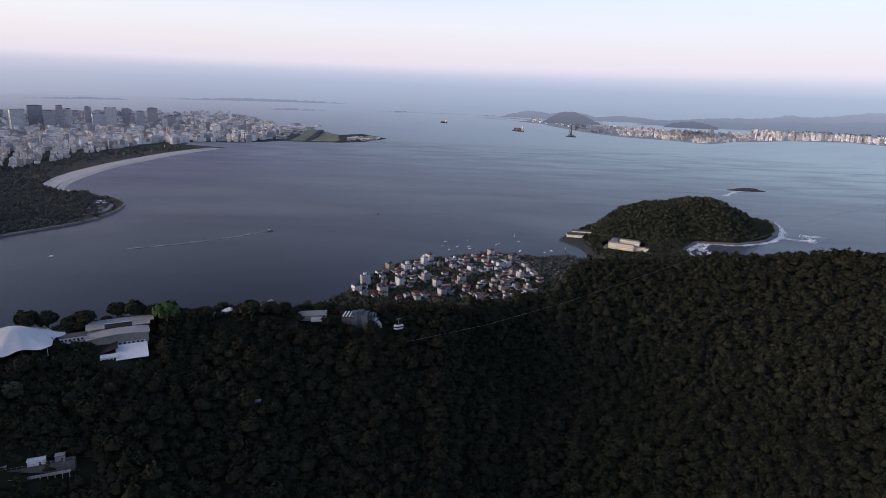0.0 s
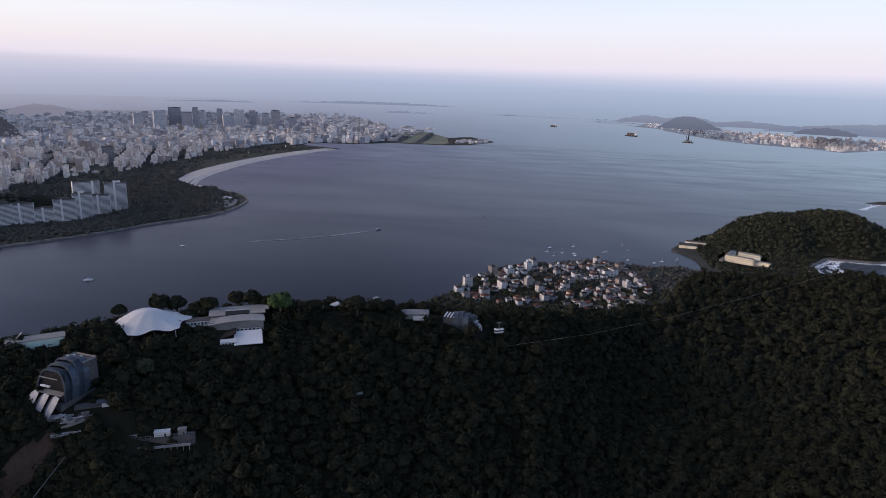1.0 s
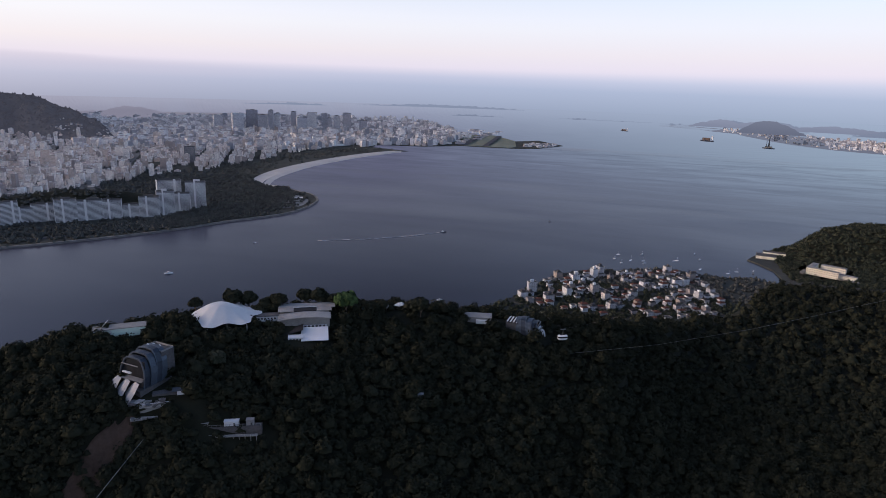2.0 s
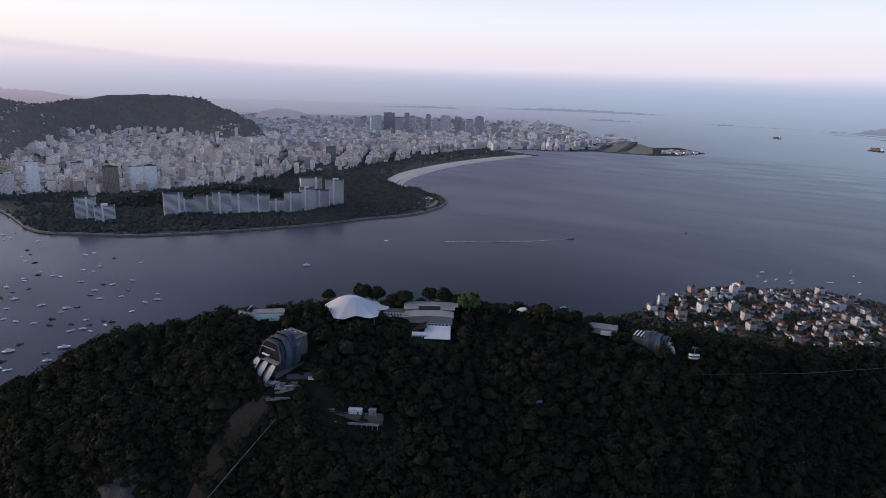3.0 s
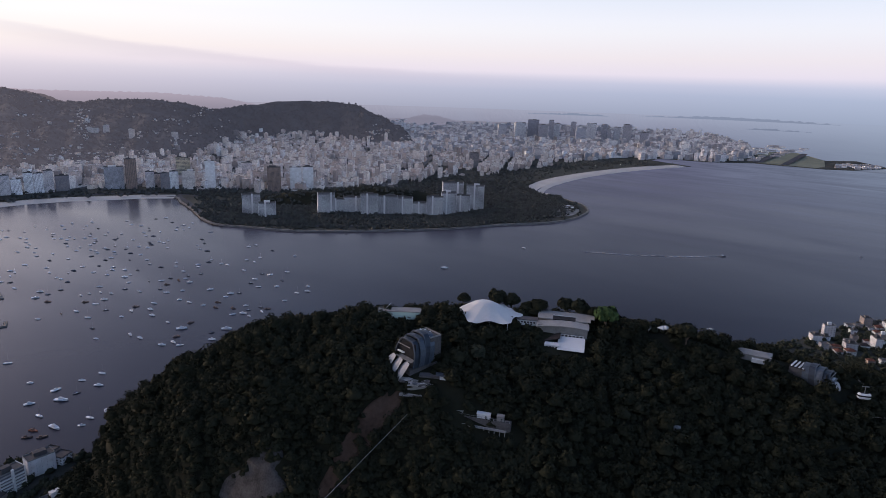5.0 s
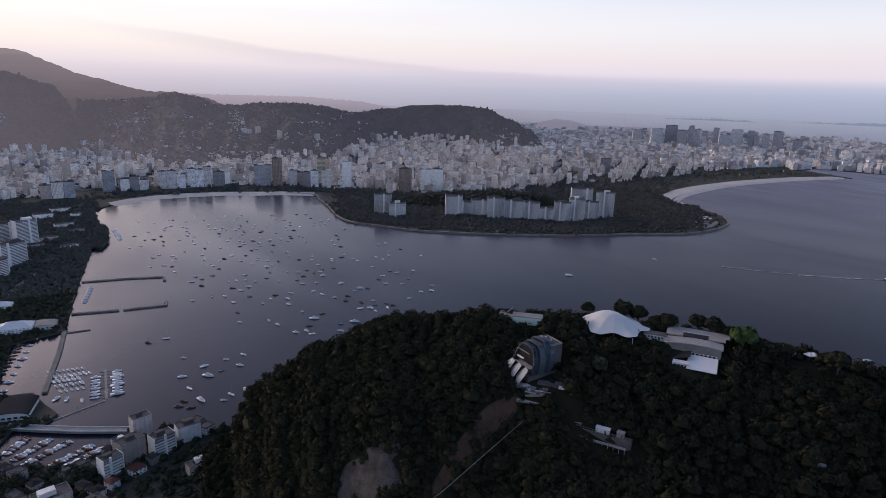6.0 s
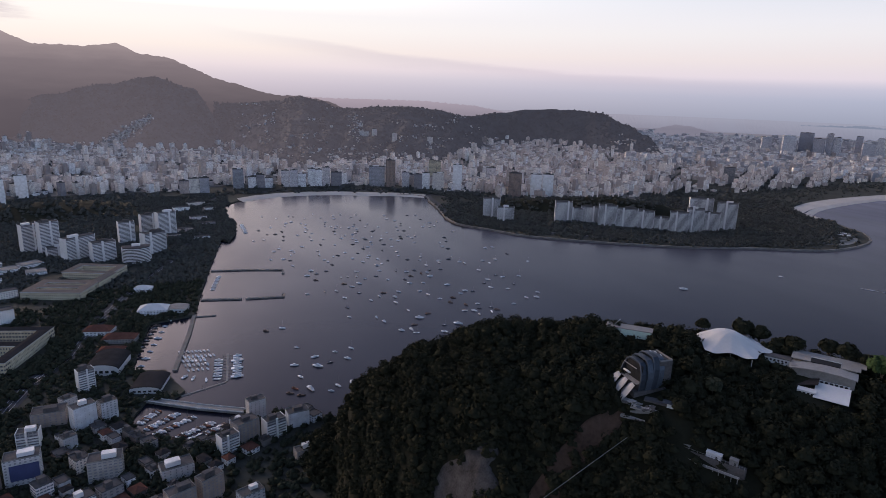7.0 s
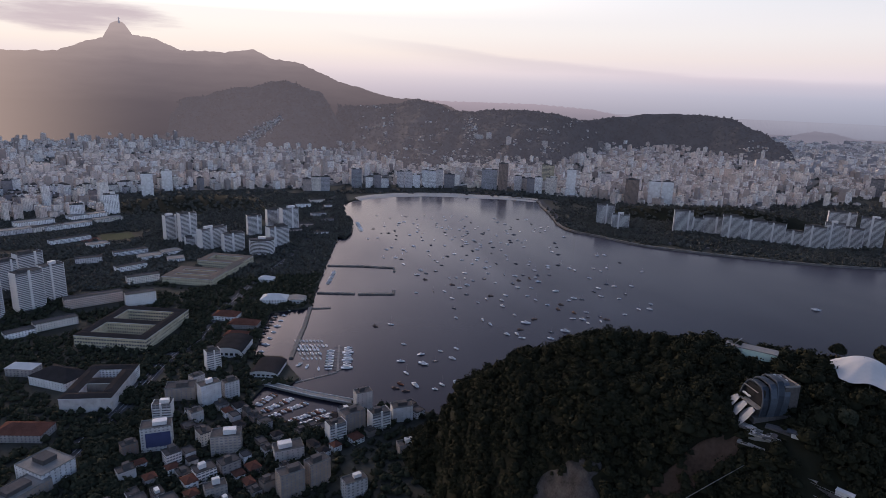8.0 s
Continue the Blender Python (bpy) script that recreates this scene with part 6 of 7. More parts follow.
for x, y in ((-1654, 3350), (-1500, 2980), (-1440, 3140), (-1646, 3035), (-1662, 3166), (-1676, 2596), (-1783, 3240), (-1470, 3364)):
    post = part("street_lamp", *box_geo(0, 0, 0, 0.5, 0.5, 14, 0.6), M_STEEL)
    post.matrix_world = pose(x, y, 3)
    part("globe", [(math.cos(k * 1.0472) * q, math.sin(k * 1.0472) * q, z) for z, q in ((14, .5), (15, 1.4), (16.2, .6)) for k in range(6)],
         [(6 * j + i, 6 * j + (i + 1) % 6, 6 * j + 6 + (i + 1) % 6, 6 * j + 6 + i) for j in range(2) for i in range(6)] + [(5, 4, 3, 2, 1, 0), (12, 13, 14, 15, 16, 17)], M_LAMP, post, "lit white globe")
    tagged(post, "tall lit street lamp in the shore park", "street lamp", "street lamps in the park")

# ---------------------------------------------------------------- city

cr = random.Random(17)
TAKEN = []                     # footprints already built on: x, y, radius


def free(x, y, r):
    return all((x - a) ** 2 + (y - b) ** 2 > (r + q) ** 2 for a, b, q in TAKEN)


def landmark(x, y, w, h, label, deep=None, extra=0.0, **more):
    d = deep or min(26, max(12, w * 0.6))
    q = math.hypot(x, y)
    cx, cy = x * (1 + d / 2 / q), y * (1 + d / 2 / q)
    TAKEN.append((cx, cy, max(w, d) * 0.5))
    return building(cx, cy, w, d, h, facing(x, y, extra), label, **more)


# the row of apartment blocks on the point
for x, y, w, h in ((-1585, 1008, 40, 60), (-1532, 1025, 38, 41), (-1462, 1184, 40, 61), (-1447, 1222, 30, 42), (-1424, 1254, 40, 48), (-1369, 1273, 40, 61), (-1337, 1318, 48, 54), (-1302, 1353, 42, 52),
                   (-1269, 1386, 44, 37), (-1229, 1413, 40, 57), (-1210, 1455, 36, 68), (-1210, 1515, 44, 53), (-1201, 1575, 44, 80)):
    landmark(x, y, w * 1.26, h, "white slab apartment block with rows of balconies by the bay", 18, cr.uniform(-5, 5), group="apartment blocks on the point", slabs=True)
landmark(-1275, 1551, 66, 82, "tall pale apartment block behind the bay-side row", 18, 8, group="apartment blocks on the point", slabs=True)
# single towers
M_STRIPE = facade("striped_tower", [(0.74, 0.73, 0.72)], wide=0.6, storey=900, bay=7.5)
M_BRICKTOWER = facade("brown_tower", [(0.3, 0.22, 0.18)], wide=0.5, bay=4.5)
for x, y, w, h, mat, lab in ((-2090, 1167, 34, 97, M_STRIPE, "tall slim white tower with dark upright stripes"), (-1872, 1286, 46, 88, M_BRICKTOWER, "brown apartment tower with pale upright stripes"), (-1862, 1371, 40, 83, M_STRIPE, "white striped apartment tower, one of a pair"),
                             (-1839, 1408, 38, 84, M_STRIPE, "white striped apartment tower, one of a pair"), (-1895, 2461, 47, 71, M_OFFICE, "dark office tower over pale blocks"), (-2306, 1169, 32, 89, M_PALACE, "ochre apartment tower above the beach"),
                             (-2154, 1358, 40, 72, None, "pale apartment tower behind the bay"), (-2211, 1005, 29, 58, None, "white apartment tower at the bay's head"), (-2360, 403, 38, 71, M_OFFICE, "dark glass office tower at the beach front"),
                             (-2231, 950, 36, 103, M_BRICKTOWER, "tall brown tower at the beach front"), (-2263, 906, 60, 77, None, "broad pale block at the beach front"), (-2459, 1264, 41, 66, M_PALACE, "ochre block up the slope"),
                             (-2243, -310, 36, 76, M_STRIPE, "white tower with dark upright stripes"), (-2354, -261, 34, 72, M_STRIPE, "white tower with dark upright stripes"), (-1945, -365, 40, 58, None, "pale slab block beside the wooded hill"),
                             (-1917, -447, 34, 36, None, "pale apartment block in the crowded quarter")):
    landmark(x, y, w, h, lab, group="towers", wall=mat)
# beach front at the head of the bay
for x, y, w, h in ((-2297, 245, 98, 48), (-2351, 481, 90, 44), (-2339, 601, 92, 59), (-2329, 695, 84, 66), (-2321, 762, 42, 60), (-2152, 1047, 60, 58), (-2108, 1094, 44, 66), (-2210, 1030, 33, 55)):
    for k in range(max(1, round(w / 32))):
        n = max(1, round(w / 32))
        s = (k + .5) / n - .5
        a = radians(facing(x, y))
        landmark(x + math.cos(a) * s * w, y + math.sin(a) * s * w, w / n - 1.5, h * cr.uniform(.8, 1.1), "pale beach-front apartment block in a closed row", 20, group="beach-front row", slabs=False)
# blocks between the avenue and the low hill
for x, y, w, h, e in ((-1604, -176, 34, 60, 20), (-1575, -138, 38, 70, 20), (-1540, -120, 44, 20, 10), (-1503, -80, 66, 48, 35), (-1464, -34, 46, 42, 20), (-1500, 66, 50, 46, 30), (-1621, 15, 34, 50, 10), (-1660, 104, 44, 60, 25), (-1706, 66, 36, 48, 15), (-1251, -416, 30, 55, 25),
                      (-1137, -350, 42, 65, 25), (-1185, -328, 36, 62, 25), (-1317, -399, 44, 52, 25), (-1090, -395, 40, 60, 25)):
    landmark(x, y, w, h, "white balconied apartment block on the avenue", 20, e, group="avenue blocks", slabs=True)
for x, y, w, h, e in ((-1257, -195, 58, 14, 10), (-1139, -256, 90, 18, 8), (-1122, -181, 48, 22, 8), (-1350, -230, 60, 10, 20), (-1480, -250, 70, 9, 15), (-1620, -400, 90, 10, 20), (-1760, -480, 70, 12, 20), (-1420, -320, 50, 12, 0), (-1040, -290, 60, 12, 12), (-1010, -330, 40, 9, 12)):
    landmark(x, y, w, h, "low pale institute building among trees", 18, e, group="institute buildings", tank=False)
for x, y, w, h, e in ((-1430, -205, 46, 7, 15), (-1458, -165, 40, 8, 25), (-1400, -150, 34, 6, 5), (-1729, -539, 96, 11, 12), (-1776, -440, 110, 10, 20), (-1825, -528, 90, 12, 15), (-1900, -420, 100, 11, 20), (-1850, -360, 70, 9, 18), (-1560, -330, 44, 7, 15)):
    landmark(x, y, w, h, "broad low hall with a pale flat roof", 30, e, group="low halls", tank=False, roof=M_CONCRETE)


def curved_block(x, y, w, d, h, turn, label):
    """An apartment house with a bowed front and a balcony round every floor."""
    ob = new("curved_apartment_building")
    ob.matrix_world = pose(x, y, 3, 0, 0, turn)

    def bow(grow):
        return [(-math.cos(math.pi * k / 16) * (w / 2 + grow), -math.sin(math.pi * k / 16) * (d + grow)) for k in range(17)] + [(w / 2 + grow, d * .4), (-w / 2 - grow, d * .4)]

    def drum(ring, z0, z1):
        n = len(ring)
        return [(a, b, z) for z in (z0, z1) for a, b in ring], [(i, (i + 1) % n, n + (i + 1) % n, n + i) for i in range(n)] + [tuple(range(n, 2 * n)), tuple(range(n - 1, -1, -1))]
    # dark wall colour puts shade between the balcony bands
    part("wall", *drum(bow(0), 0, h), M_BLOCK, ob)
    for k in range(int(h / 3.2)):
        part("balcony", *drum(bow(1.4), 3.2 * k + 2.4, 3.2 * k + 3.7), M_SLAB, ob, "white curved balcony front")
    part("roof", *drum(bow(0.6), h, h + 0.6), M_ROOF, ob)
    part("roof_house", *box_geo(0, 0, h + 0.6, w * .3, d * .5, 4), M_SLAB, ob)
    TAKEN.append((x, y, w * .5))
    return tagged(ob, label, "apartment building")


curved_block(-1436, 29, 54, 20, 35, facing(-1416, 29), "curved apartment building with white balcony bands")


def ring_building(x, y, w, d, h, wing, turn, wall, roof, label, middle=False):
    """Four wings round an open court."""
    ob = new("court_building")
    ob.matrix_world = pose(x, y, 3, 0, 0, turn)
    wings = [(0, -d / 2 + wing / 2, w, wing), (0, d / 2 - wing / 2, w, wing), (-w / 2 + wing / 2, 0, wing, d - 2 * wing), (w / 2 - wing / 2, 0, wing, d - 2 * wing)]
    if middle:
        wings.append((0, 0, w - 2 * wing, wing))
    for cx, cy, a, b in wings:
        v, f, uv = walls_geo(a - 0.02, b - 0.02, h)
        p = part("wing", v, f[:4], wall, ob, uv=uv[:16])
        p.location = (cx, cy, 0)
        if a < b:
            rv, rf = hip_roof(b, a, h, 2.2, 0.5)
            rv = [(-q, pp, z) for pp, q, z in rv]
        else:
            rv, rf = hip_roof(a, b, h, 2.2, 0.5)
        p2 = part("roof", rv, rf, roof, p)
        part("cornice", *joined(box_geo(0, -b / 2 - .2, h - .9, a + .8, .5, .8), box_geo(0, b / 2 + .2, h - .9, a + .8, .5, .8), box_geo(-a / 2 - .2, 0, h - .9, .5, b, .8), box_geo(a / 2 + .2, 0, h - .9, .5, b, .8)), M_WHITE, p)
    TAKEN.append((x, y, max(w, d) * 0.5 + 4))
    return tagged(ob, label, "court building")


ring_building(-995, -172, 108, 128, 18, 15, 68, M_PALACE, M_SLATE, "ochre palace with four wings round a courtyard", True)
ring_building(-1362, -48, 95, 62, 14, 14, 62, M_PALACE, M_TAN, "ochre court building with a tan roof round a yard")
ring_building(-1260, -100, 102, 73, 14, 16, 65, M_PALACE, M_TAN, "ochre court building with a tan roof and low yard", True)
house(-1296, -34, 66, 18, 13, 153, M_TAN, "ochre link wing with a tan roof between two courts", "long halls", name="hall_wing", wall=M_PALACE)
ring_building(-792, -180, 58, 92, 18, 15, 79, M_HOUSE, M_SLATE, "white classical building with dark roofs and rows of windows", True)
for x, y, w, d, h, t, r, lab in ((-708, -240, 52, 28, 9, 74, M_TILE, "long white wing with a red tiled roof"), (-838, -236, 60, 38, 12, 55, M_SLATE, "white three-storey wing with a dark roof"), (-1030, -40, 40, 26, 7, 70, M_TILE, "low hall with a brown tiled roof"),
                                 (-985, -12, 46, 24, 7, 70, M_TILE, "low hall with a brown tiled roof"), (-938, -24, 34, 22, 7, 70, M_TILE, "low hall with a brown tiled roof"), (-876, -287, 36, 20, 11, 70, M_WHITE, "white flat-topped wing among trees"),
                                 (-1220, 30, 30, 20, 7, 70, M_WHITE, "white villa roof in a garden"), (-1095, 40, 46, 30, 8, 76, M_WHITE, "pale blue-white boat shed")):
    house(x, y, w, d, h, t, r, lab, "long halls", name="hall_wing")
    TAKEN.append((x, y, max(w, d) * .6))
block = building(-624, -198, 40, 34, 15, 48, "white flat-roofed block with roof plant", "near blocks", M_TOWN, roof=M_CONCRETE)
building(-590, -212, 26, 48, 11, 48, "long white flat-roofed wing beside a block", "near blocks", M_TOWN, roof=M_CONCRETE)
TAKEN.append((-624, -198, 26))


def vault_hall(x, y, w, d, h, turn, roof, label):
    ob = new("vault_hall")
    ob.matrix_world = pose(x, y, 3, 0, 0, turn)
    part("wall", *box_geo(0, 0, 0, w, d, h * 0.55), M_WHITE, ob)
    n, v, f = 14, [], []
    for yy in (-d / 2 - 1, d / 2 + 1):
        for t in (0, 0.6):
            v += [(math.cos(math.pi * k / n) * (w / 2 + 1 - t), yy, h * 0.55 + math.sin(math.pi * k / n) * (h * 0.45 - t)) for k in range(n + 1)]
    m = n + 1
    for k in range(n):
        f += [(k, k + 1, 2 * m + k + 1, 2 * m + k), (m + k + 1, m + k, 3 * m + k, 3 * m + k + 1), (k + 1, k, m + k, m + k + 1)]
    part("vault", v, f, roof, ob)
    part("gable", [(math.cos(math.pi * k / n) * w / 2, -d / 2 - 0.2, h * 0.55 + math.sin(math.pi * k / n) * h * 0.42) for k in range(n + 1)], [tuple(range(n, -1, -1))], M_WHITE, ob, "white arched gable")
    for k in range(5):
        part("window", *box_geo((k - 2) * w * .17, -d / 2 - .25, h * .22, w * .1, .2, h * .22), M_DARK, ob)
    TAKEN.append((x, y, max(w, d) * .6))
    return tagged(ob, label, "hall")


vault_hall(-892, -29, 42, 52, 16, 72, M_SLATE, "large boat hall with a dark vaulted roof and white gable")
vault_hall(-812, 18, 36, 44, 10, 70, M_SLATE, "low boat shed with a dark vaulted roof")
vault_hall(-1090, 76, 34, 26, 8, 76, M_CONCRETE, "grey vaulted boat shed on the quay")

# white flats and villas at the hill's foot
for x, y, w, h, e in ((-828, -53, 18, 27, 15), (-732, -53, 24, 26, 20), (-741, -29, 18, 22, 20), (-751, -86, 34, 16, -10), (-704, -101, 20, 21, -15), (-642, -100, 30, 27, -8), (-615, -31, 30, 22, -8), (-670, 121, 20, 25, 20), (-614, 81, 19, 20, 25),
                      (-627, 101, 26, 24, 30), (-625, 131, 22, 21, 25), (-637, 160, 24, 18, 15), (-527, 27, 24, 26, 20), (-511, 84, 22, 18, 25), (-538, 53, 22, 26, 30), (-589, 29, 30, 13, 10), (-545, -40, 20, 11, 10), (-568, 149, 20, 12, 20), (-690, -66, 14, 14, 20), (-780, -70, 16, 16, 30)):
    landmark(x, y, w, h, "white plastered block of flats with balconies", max(12, w * .6), e, group="flats at the hill's foot", wall=M_TOWN, slabs=h > 15 and cr.random() < .3)
net = part("tarpaulin", *box_geo(0, 0, 0, 24, 0.3, 16), M_BLUE)
net.matrix_world = pose(-640.6, -99.2, 9, 0, 0, facing(-642, -100, -8))
tagged(net, "dark blue sheeting hung over a facade under repair", "tarpaulin")

for x, y, w, h, e in ((-1700, 150, 40, 8, 10), (-1760, 215, 36, 7, 20), (-1840, 200, 44, 9, 15), (-1900, 120, 40, 10, 0), (-1980, 170, 46, 12, 10), (-1640, 120, 30, 7, 10), (-1600, 180, 34, 6, 20), (-2060, 220, 50, 10, 15), (-1980, 250, 30, 6, 10)):
    landmark(x, y, w, h, "low pale pavilion near the bay's corner", 18, e, group="pavilions by the bay", tank=False)

HOUSE_LABELS = {0: "small house with a red tiled roof", 1: "small white house with a dark roof", 2: "white flat-roofed villa among gardens"}


def house_field(test, box, step, turn, group, limit, z0=3.0, flats=0.15, seed=1, walls=None):
    """Houses of many sizes on a street grid."""
    r = random.Random(seed)
    made, c, s = 0, math.cos(radians(turn)), math.sin(radians(turn))
    x0, x1, y0, y1 = box
    cx, cy = (x0 + x1) / 2, (y0 + y1) / 2
    half = max(x1 - x0, y1 - y0) * 0.75
    u = -half
    while u < half:
        v, lane = -half, 0
        while v < half:
            lane += 1
            px, py = cx + u * c - v * s + r.uniform(-4, 4), cy + u * s + v * c + r.uniform(-4, 4)
            v += step * (1.0 if lane % 2 else 1.55)
            if not (x0 < px < x1 and y0 < py < y1) or not test(px, py) or r.random() < 0.1 or not free(px, py, step * .42):
                continue
            if made >= limit:
                return
            made += 1
            w, d = r.uniform(.55, .9) * step, r.uniform(.5, .8) * step
            TAKEN.append((px, py, step * .4))
            if r.random() < flats:
                building(px, py, w * 1.3, d * 1.15, r.uniform(11, 19), turn + r.choice((0, 90)), "white small block of flats among houses", group, walls or (M_HOUSE if r.random() < .5 else None), "flat_block", z0)
            else:
                kind = r.choice((0, 0, 1, 2, 2, 2))
                if kind == 2:
                    building(px, py, w, d, r.uniform(6, 10), turn, HOUSE_LABELS[2], group, walls or M_HOUSE, "villa", z0, tank=r.random() < .5)
                else:
                    house(px, py, w, d, r.uniform(5, 8.5), turn, M_TILE if kind == 0 else M_SLATE, HOUSE_LABELS[kind], group, z0, walls)
        u += step


TOWN = [(-165, 1085), (-140, 1178), (-95, 1270), (-40, 1330), (34, 1362), (115, 1410), (190, 1385), (200, 1300), (215, 1217), (195, 1126), (115, 1050), (30, 1060)]
house_field(lambda x, y: inside(TOWN, x, y) and noise.noise(Vector((x * .02, y * .02, 9))) > -0.16, (-180, 230, 1040, 1420), 16.5, 32, "houses of the little town", 290, flats=0.12, seed=3, walls=M_TOWN)
GROVE = [(-670, -150, 26), (-612, -146, 26), (-690, -130, 20), (-576, -130, 18), (-644, -4, 16), (-627, 58, 12), (-773, -143, 18)]
house_field(lambda x, y: urca_height(x, y) < 3 and inside(MAINLAND, x, y) and x > -720 and y < 215 and all(math.hypot(x - a, y - b) > r for a, b, r in GROVE), (-720, -470, -150, 215), 17, 25, "houses at the hill's foot", 66, flats=0.08, seed=4)

# the fort on the headland
fort = new("fort")
fort.matrix_world = pose(470, 1530, 4, 0, 0, -28)
for cx, cy, w, d, h in ((0, -34, 62, 12, 15), (-28, 0, 12, 56, 13), (8, 28, 50, 11, 12), (44, -22, 40, 12, 9)):
    v, f, uv = walls_geo(w, d, h)
    p = part("wing", v, f, M_CREAM, fort, uv=uv)
    p.location = (cx, cy, 0)
    part("roof", *hip_roof(w, d, h, 2.0, .4), M_CONCRETE, p)
part("ramp", *box_geo(52, -38, 0, 40, 5, 3), M_STONE, fort)
part("steps", *box_geo(-36, -36, -3, 9, 30, 8), M_STONE, fort)
tagged(fort, "cream fort barracks round a yard below the wooded headland", "fort")
TAKEN.append((470, 1530, 60))
building(366, 1630, 44, 30, 7, -10, "low pale waterside barracks", "barracks", M_CREAM, "barracks", tank=False)
building(390, 1660, 50, 16, 9, -10, "low pale waterside barracks", "barracks", M_CREAM, "barracks", tank=False)

# the crowded quarters further off, as one mass
HILLS = [slope_hill(SPUR), slope_hill(BACK), bumps([hump(95, 2080, -9.5, 190, 100, 100), hump(98.5, 2080, -9.8, 120, 90, 100), hump(90.5, 2000, -10.5, 130, 80, 100)]),
         bumps([hump(47, 2080, -9.0, 260, 70, 45), hump(52, 2080, -9.3, 160, 60, 45)])]


def hill_at(x, y):
    return max(h(x, y) for h in HILLS)


class Mass:
    def __init__(self):
        self.v, self.f, self.uv, self.roofs = [], [], [], []

    def add(self, x, y, z, w, d, h, turn, roof_box=True, bend=False):
        c, s = math.cos(radians(turn)), math.sin(radians(turn))
        boxes = [(0, 0, 0, w, d, h)]
        if roof_box:
            boxes.append((cr.uniform(-.2, .2) * w, cr.uniform(-.15, .15) * d, h, w * .4, d * .45, cr.uniform(2.5, 6)))
        for bx, by, bz, bw, bd, bh in boxes:
            v, f, uv = walls_geo(bw, bd, bh)
            n = len(self.v)
            for p in v:
                q = (x + (p[0] + bx) * c - (p[1] + by) * s, y + (p[0] + bx) * s + (p[1] + by) * c, z + bz + p[2])
                self.v.append(far(*q) if bend else q)
            self.f += [tuple(n + k for k in q) for q in f]
            self.roofs.append(len(self.f) - 1)
            self.uv += uv

    def done(self, name, wall, label):
        ob = part(name, self.v, self.f, wall, uv=self.uv, second=M_ROOF_PALE, second_faces=self.roofs)
        return tagged(ob, label, "buildings", kind="stuff")


def quarter(x, y):
    """Whether city blocks stand here; the parks, beaches and hills stay open."""
    d, az = math.hypot(x, y), math.degrees(math.atan2(-x, y))
    if d > 5150 or az > 113 or not inside(MAINLAND, x, y):
        return False
    if az < 57:
        front = max(2230 + max(0, 50 - az) * 28, 0)
        return d > front and x < -1690 and (x < -1740 or y > 2200)
    if az < 84:
        return d > (2470 if az > 62 else 2330)
    return d > 2360 or (az > 100.5 and d > 1880 and x < -1880)


FRONT = [polar(a, 2250 + max(0, 50 - a) * 28)[:2] for a in range(44, 57, 2)] + [polar(a, 2350)[:2] for a in (57, 60, 62)] + [polar(a, 2480)[:2] for a in range(63, 84, 3)]
FRONT += [polar(a, 2370)[:2] for a in range(85, 101, 3)] + [polar(a, 1900)[:2] for a in (101, 105, 109, 113)] + [polar(a, 5100)[:2] for a in range(113, 40, -4)] + [polar(41, 3700)[:2]]
patch("city_paving", FRONT, 4.0, M_PAVING, "grey streets and yards between the city blocks")
mass, singles = Mass(), 0
for i in range(-140, 140):
    for j in range(-140, 140):
        u, v = i * 27.0, j * 25.0
        if i % 5 == 0 or j % 6 == 0:
            continue
        x, y = u * .87 - v * .5 - 2300 + cr.uniform(-4, 4), u * .5 + v * .87 + 1300 + cr.uniform(-4, 4)
        if not quarter(x, y):
            continue
        grove = noise.fractal(Vector((x * .0028, y * .0028, 2)), 1, 2, 3)
        if cr.random() < .14 + .1 * grove or (grove > .34 and math.hypot(x, y) > 2500):
            continue
        g = hill_at(x, y)
        if g > 34 or (g > 12 and cr.random() < .5) or not free(x, y, 13):
            continue
        deep = smooth_step(2600, 4200, math.hypot(x, y))
        h = cr.choice((7, 9, 12, 16, 22, 26, 30, 34, 38, 42)) * cr.uniform(.8, 1.15) * (1 - .38 * deep)
        if cr.random() < .06:
            h = max(h * 1.7, 52)
        w, d, t = cr.choice((cr.uniform(11, 18), cr.uniform(15, 25), cr.uniform(20, 34))), cr.uniform(12, 21), 30 + cr.choice((0, 90)) + cr.uniform(-2, 2)
        if math.hypot(x, y) < 2440 and singles < 130:
            singles += 1
            building(x, y, w, d, h, t, "pale apartment building in the crowded quarter", "apartment buildings of the quarter", z0=max(3, g))
        else:
            mass.add(x, y, max(3.0, g - 2), w, d, h, t, bend=True)
mass.done("city_quarter", M_QUARTER, "crowded pale apartment buildings of the city")

# houses and blocks up the slopes
slope = Mass()


def on_slope(az, el):
    """Where a sight line at a bearing and elevation meets the hills."""
    for d in range(2860 + cr.randrange(14), 5300, 14):
        x, y, _ = polar(az, d)
        g = hill_at(x, y)
        if g > H + d * math.tan(radians(el)):
            return x, y, g
    return None


for k in range(3600):
    az, el = cr.uniform(43, 82), cr.uniform(-6.9, -1.7)
    if noise.noise(Vector((az * .55, el * 1.9, 5))) < 0.02 + (el + 6.2) * .05:
        continue
    if (48.5 < az < 59 and el > -4.3) or (44 < az <= 48.5 and el > -3.4) or (63.5 < az < 69 and el > -2.9) or (80 < az and el > -5.0):
        continue
    hit = on_slope(az, el)
    if hit and hit[2] > 10:
        big = cr.random() < .12
        slope.add(hit[0], hit[1], hit[2] - 3, cr.uniform(6, 11) * (2.2 if big else 1), cr.uniform(6, 10), cr.uniform(5, 8) * (1.8 if big else 1), cr.uniform(0, 180), False, True)
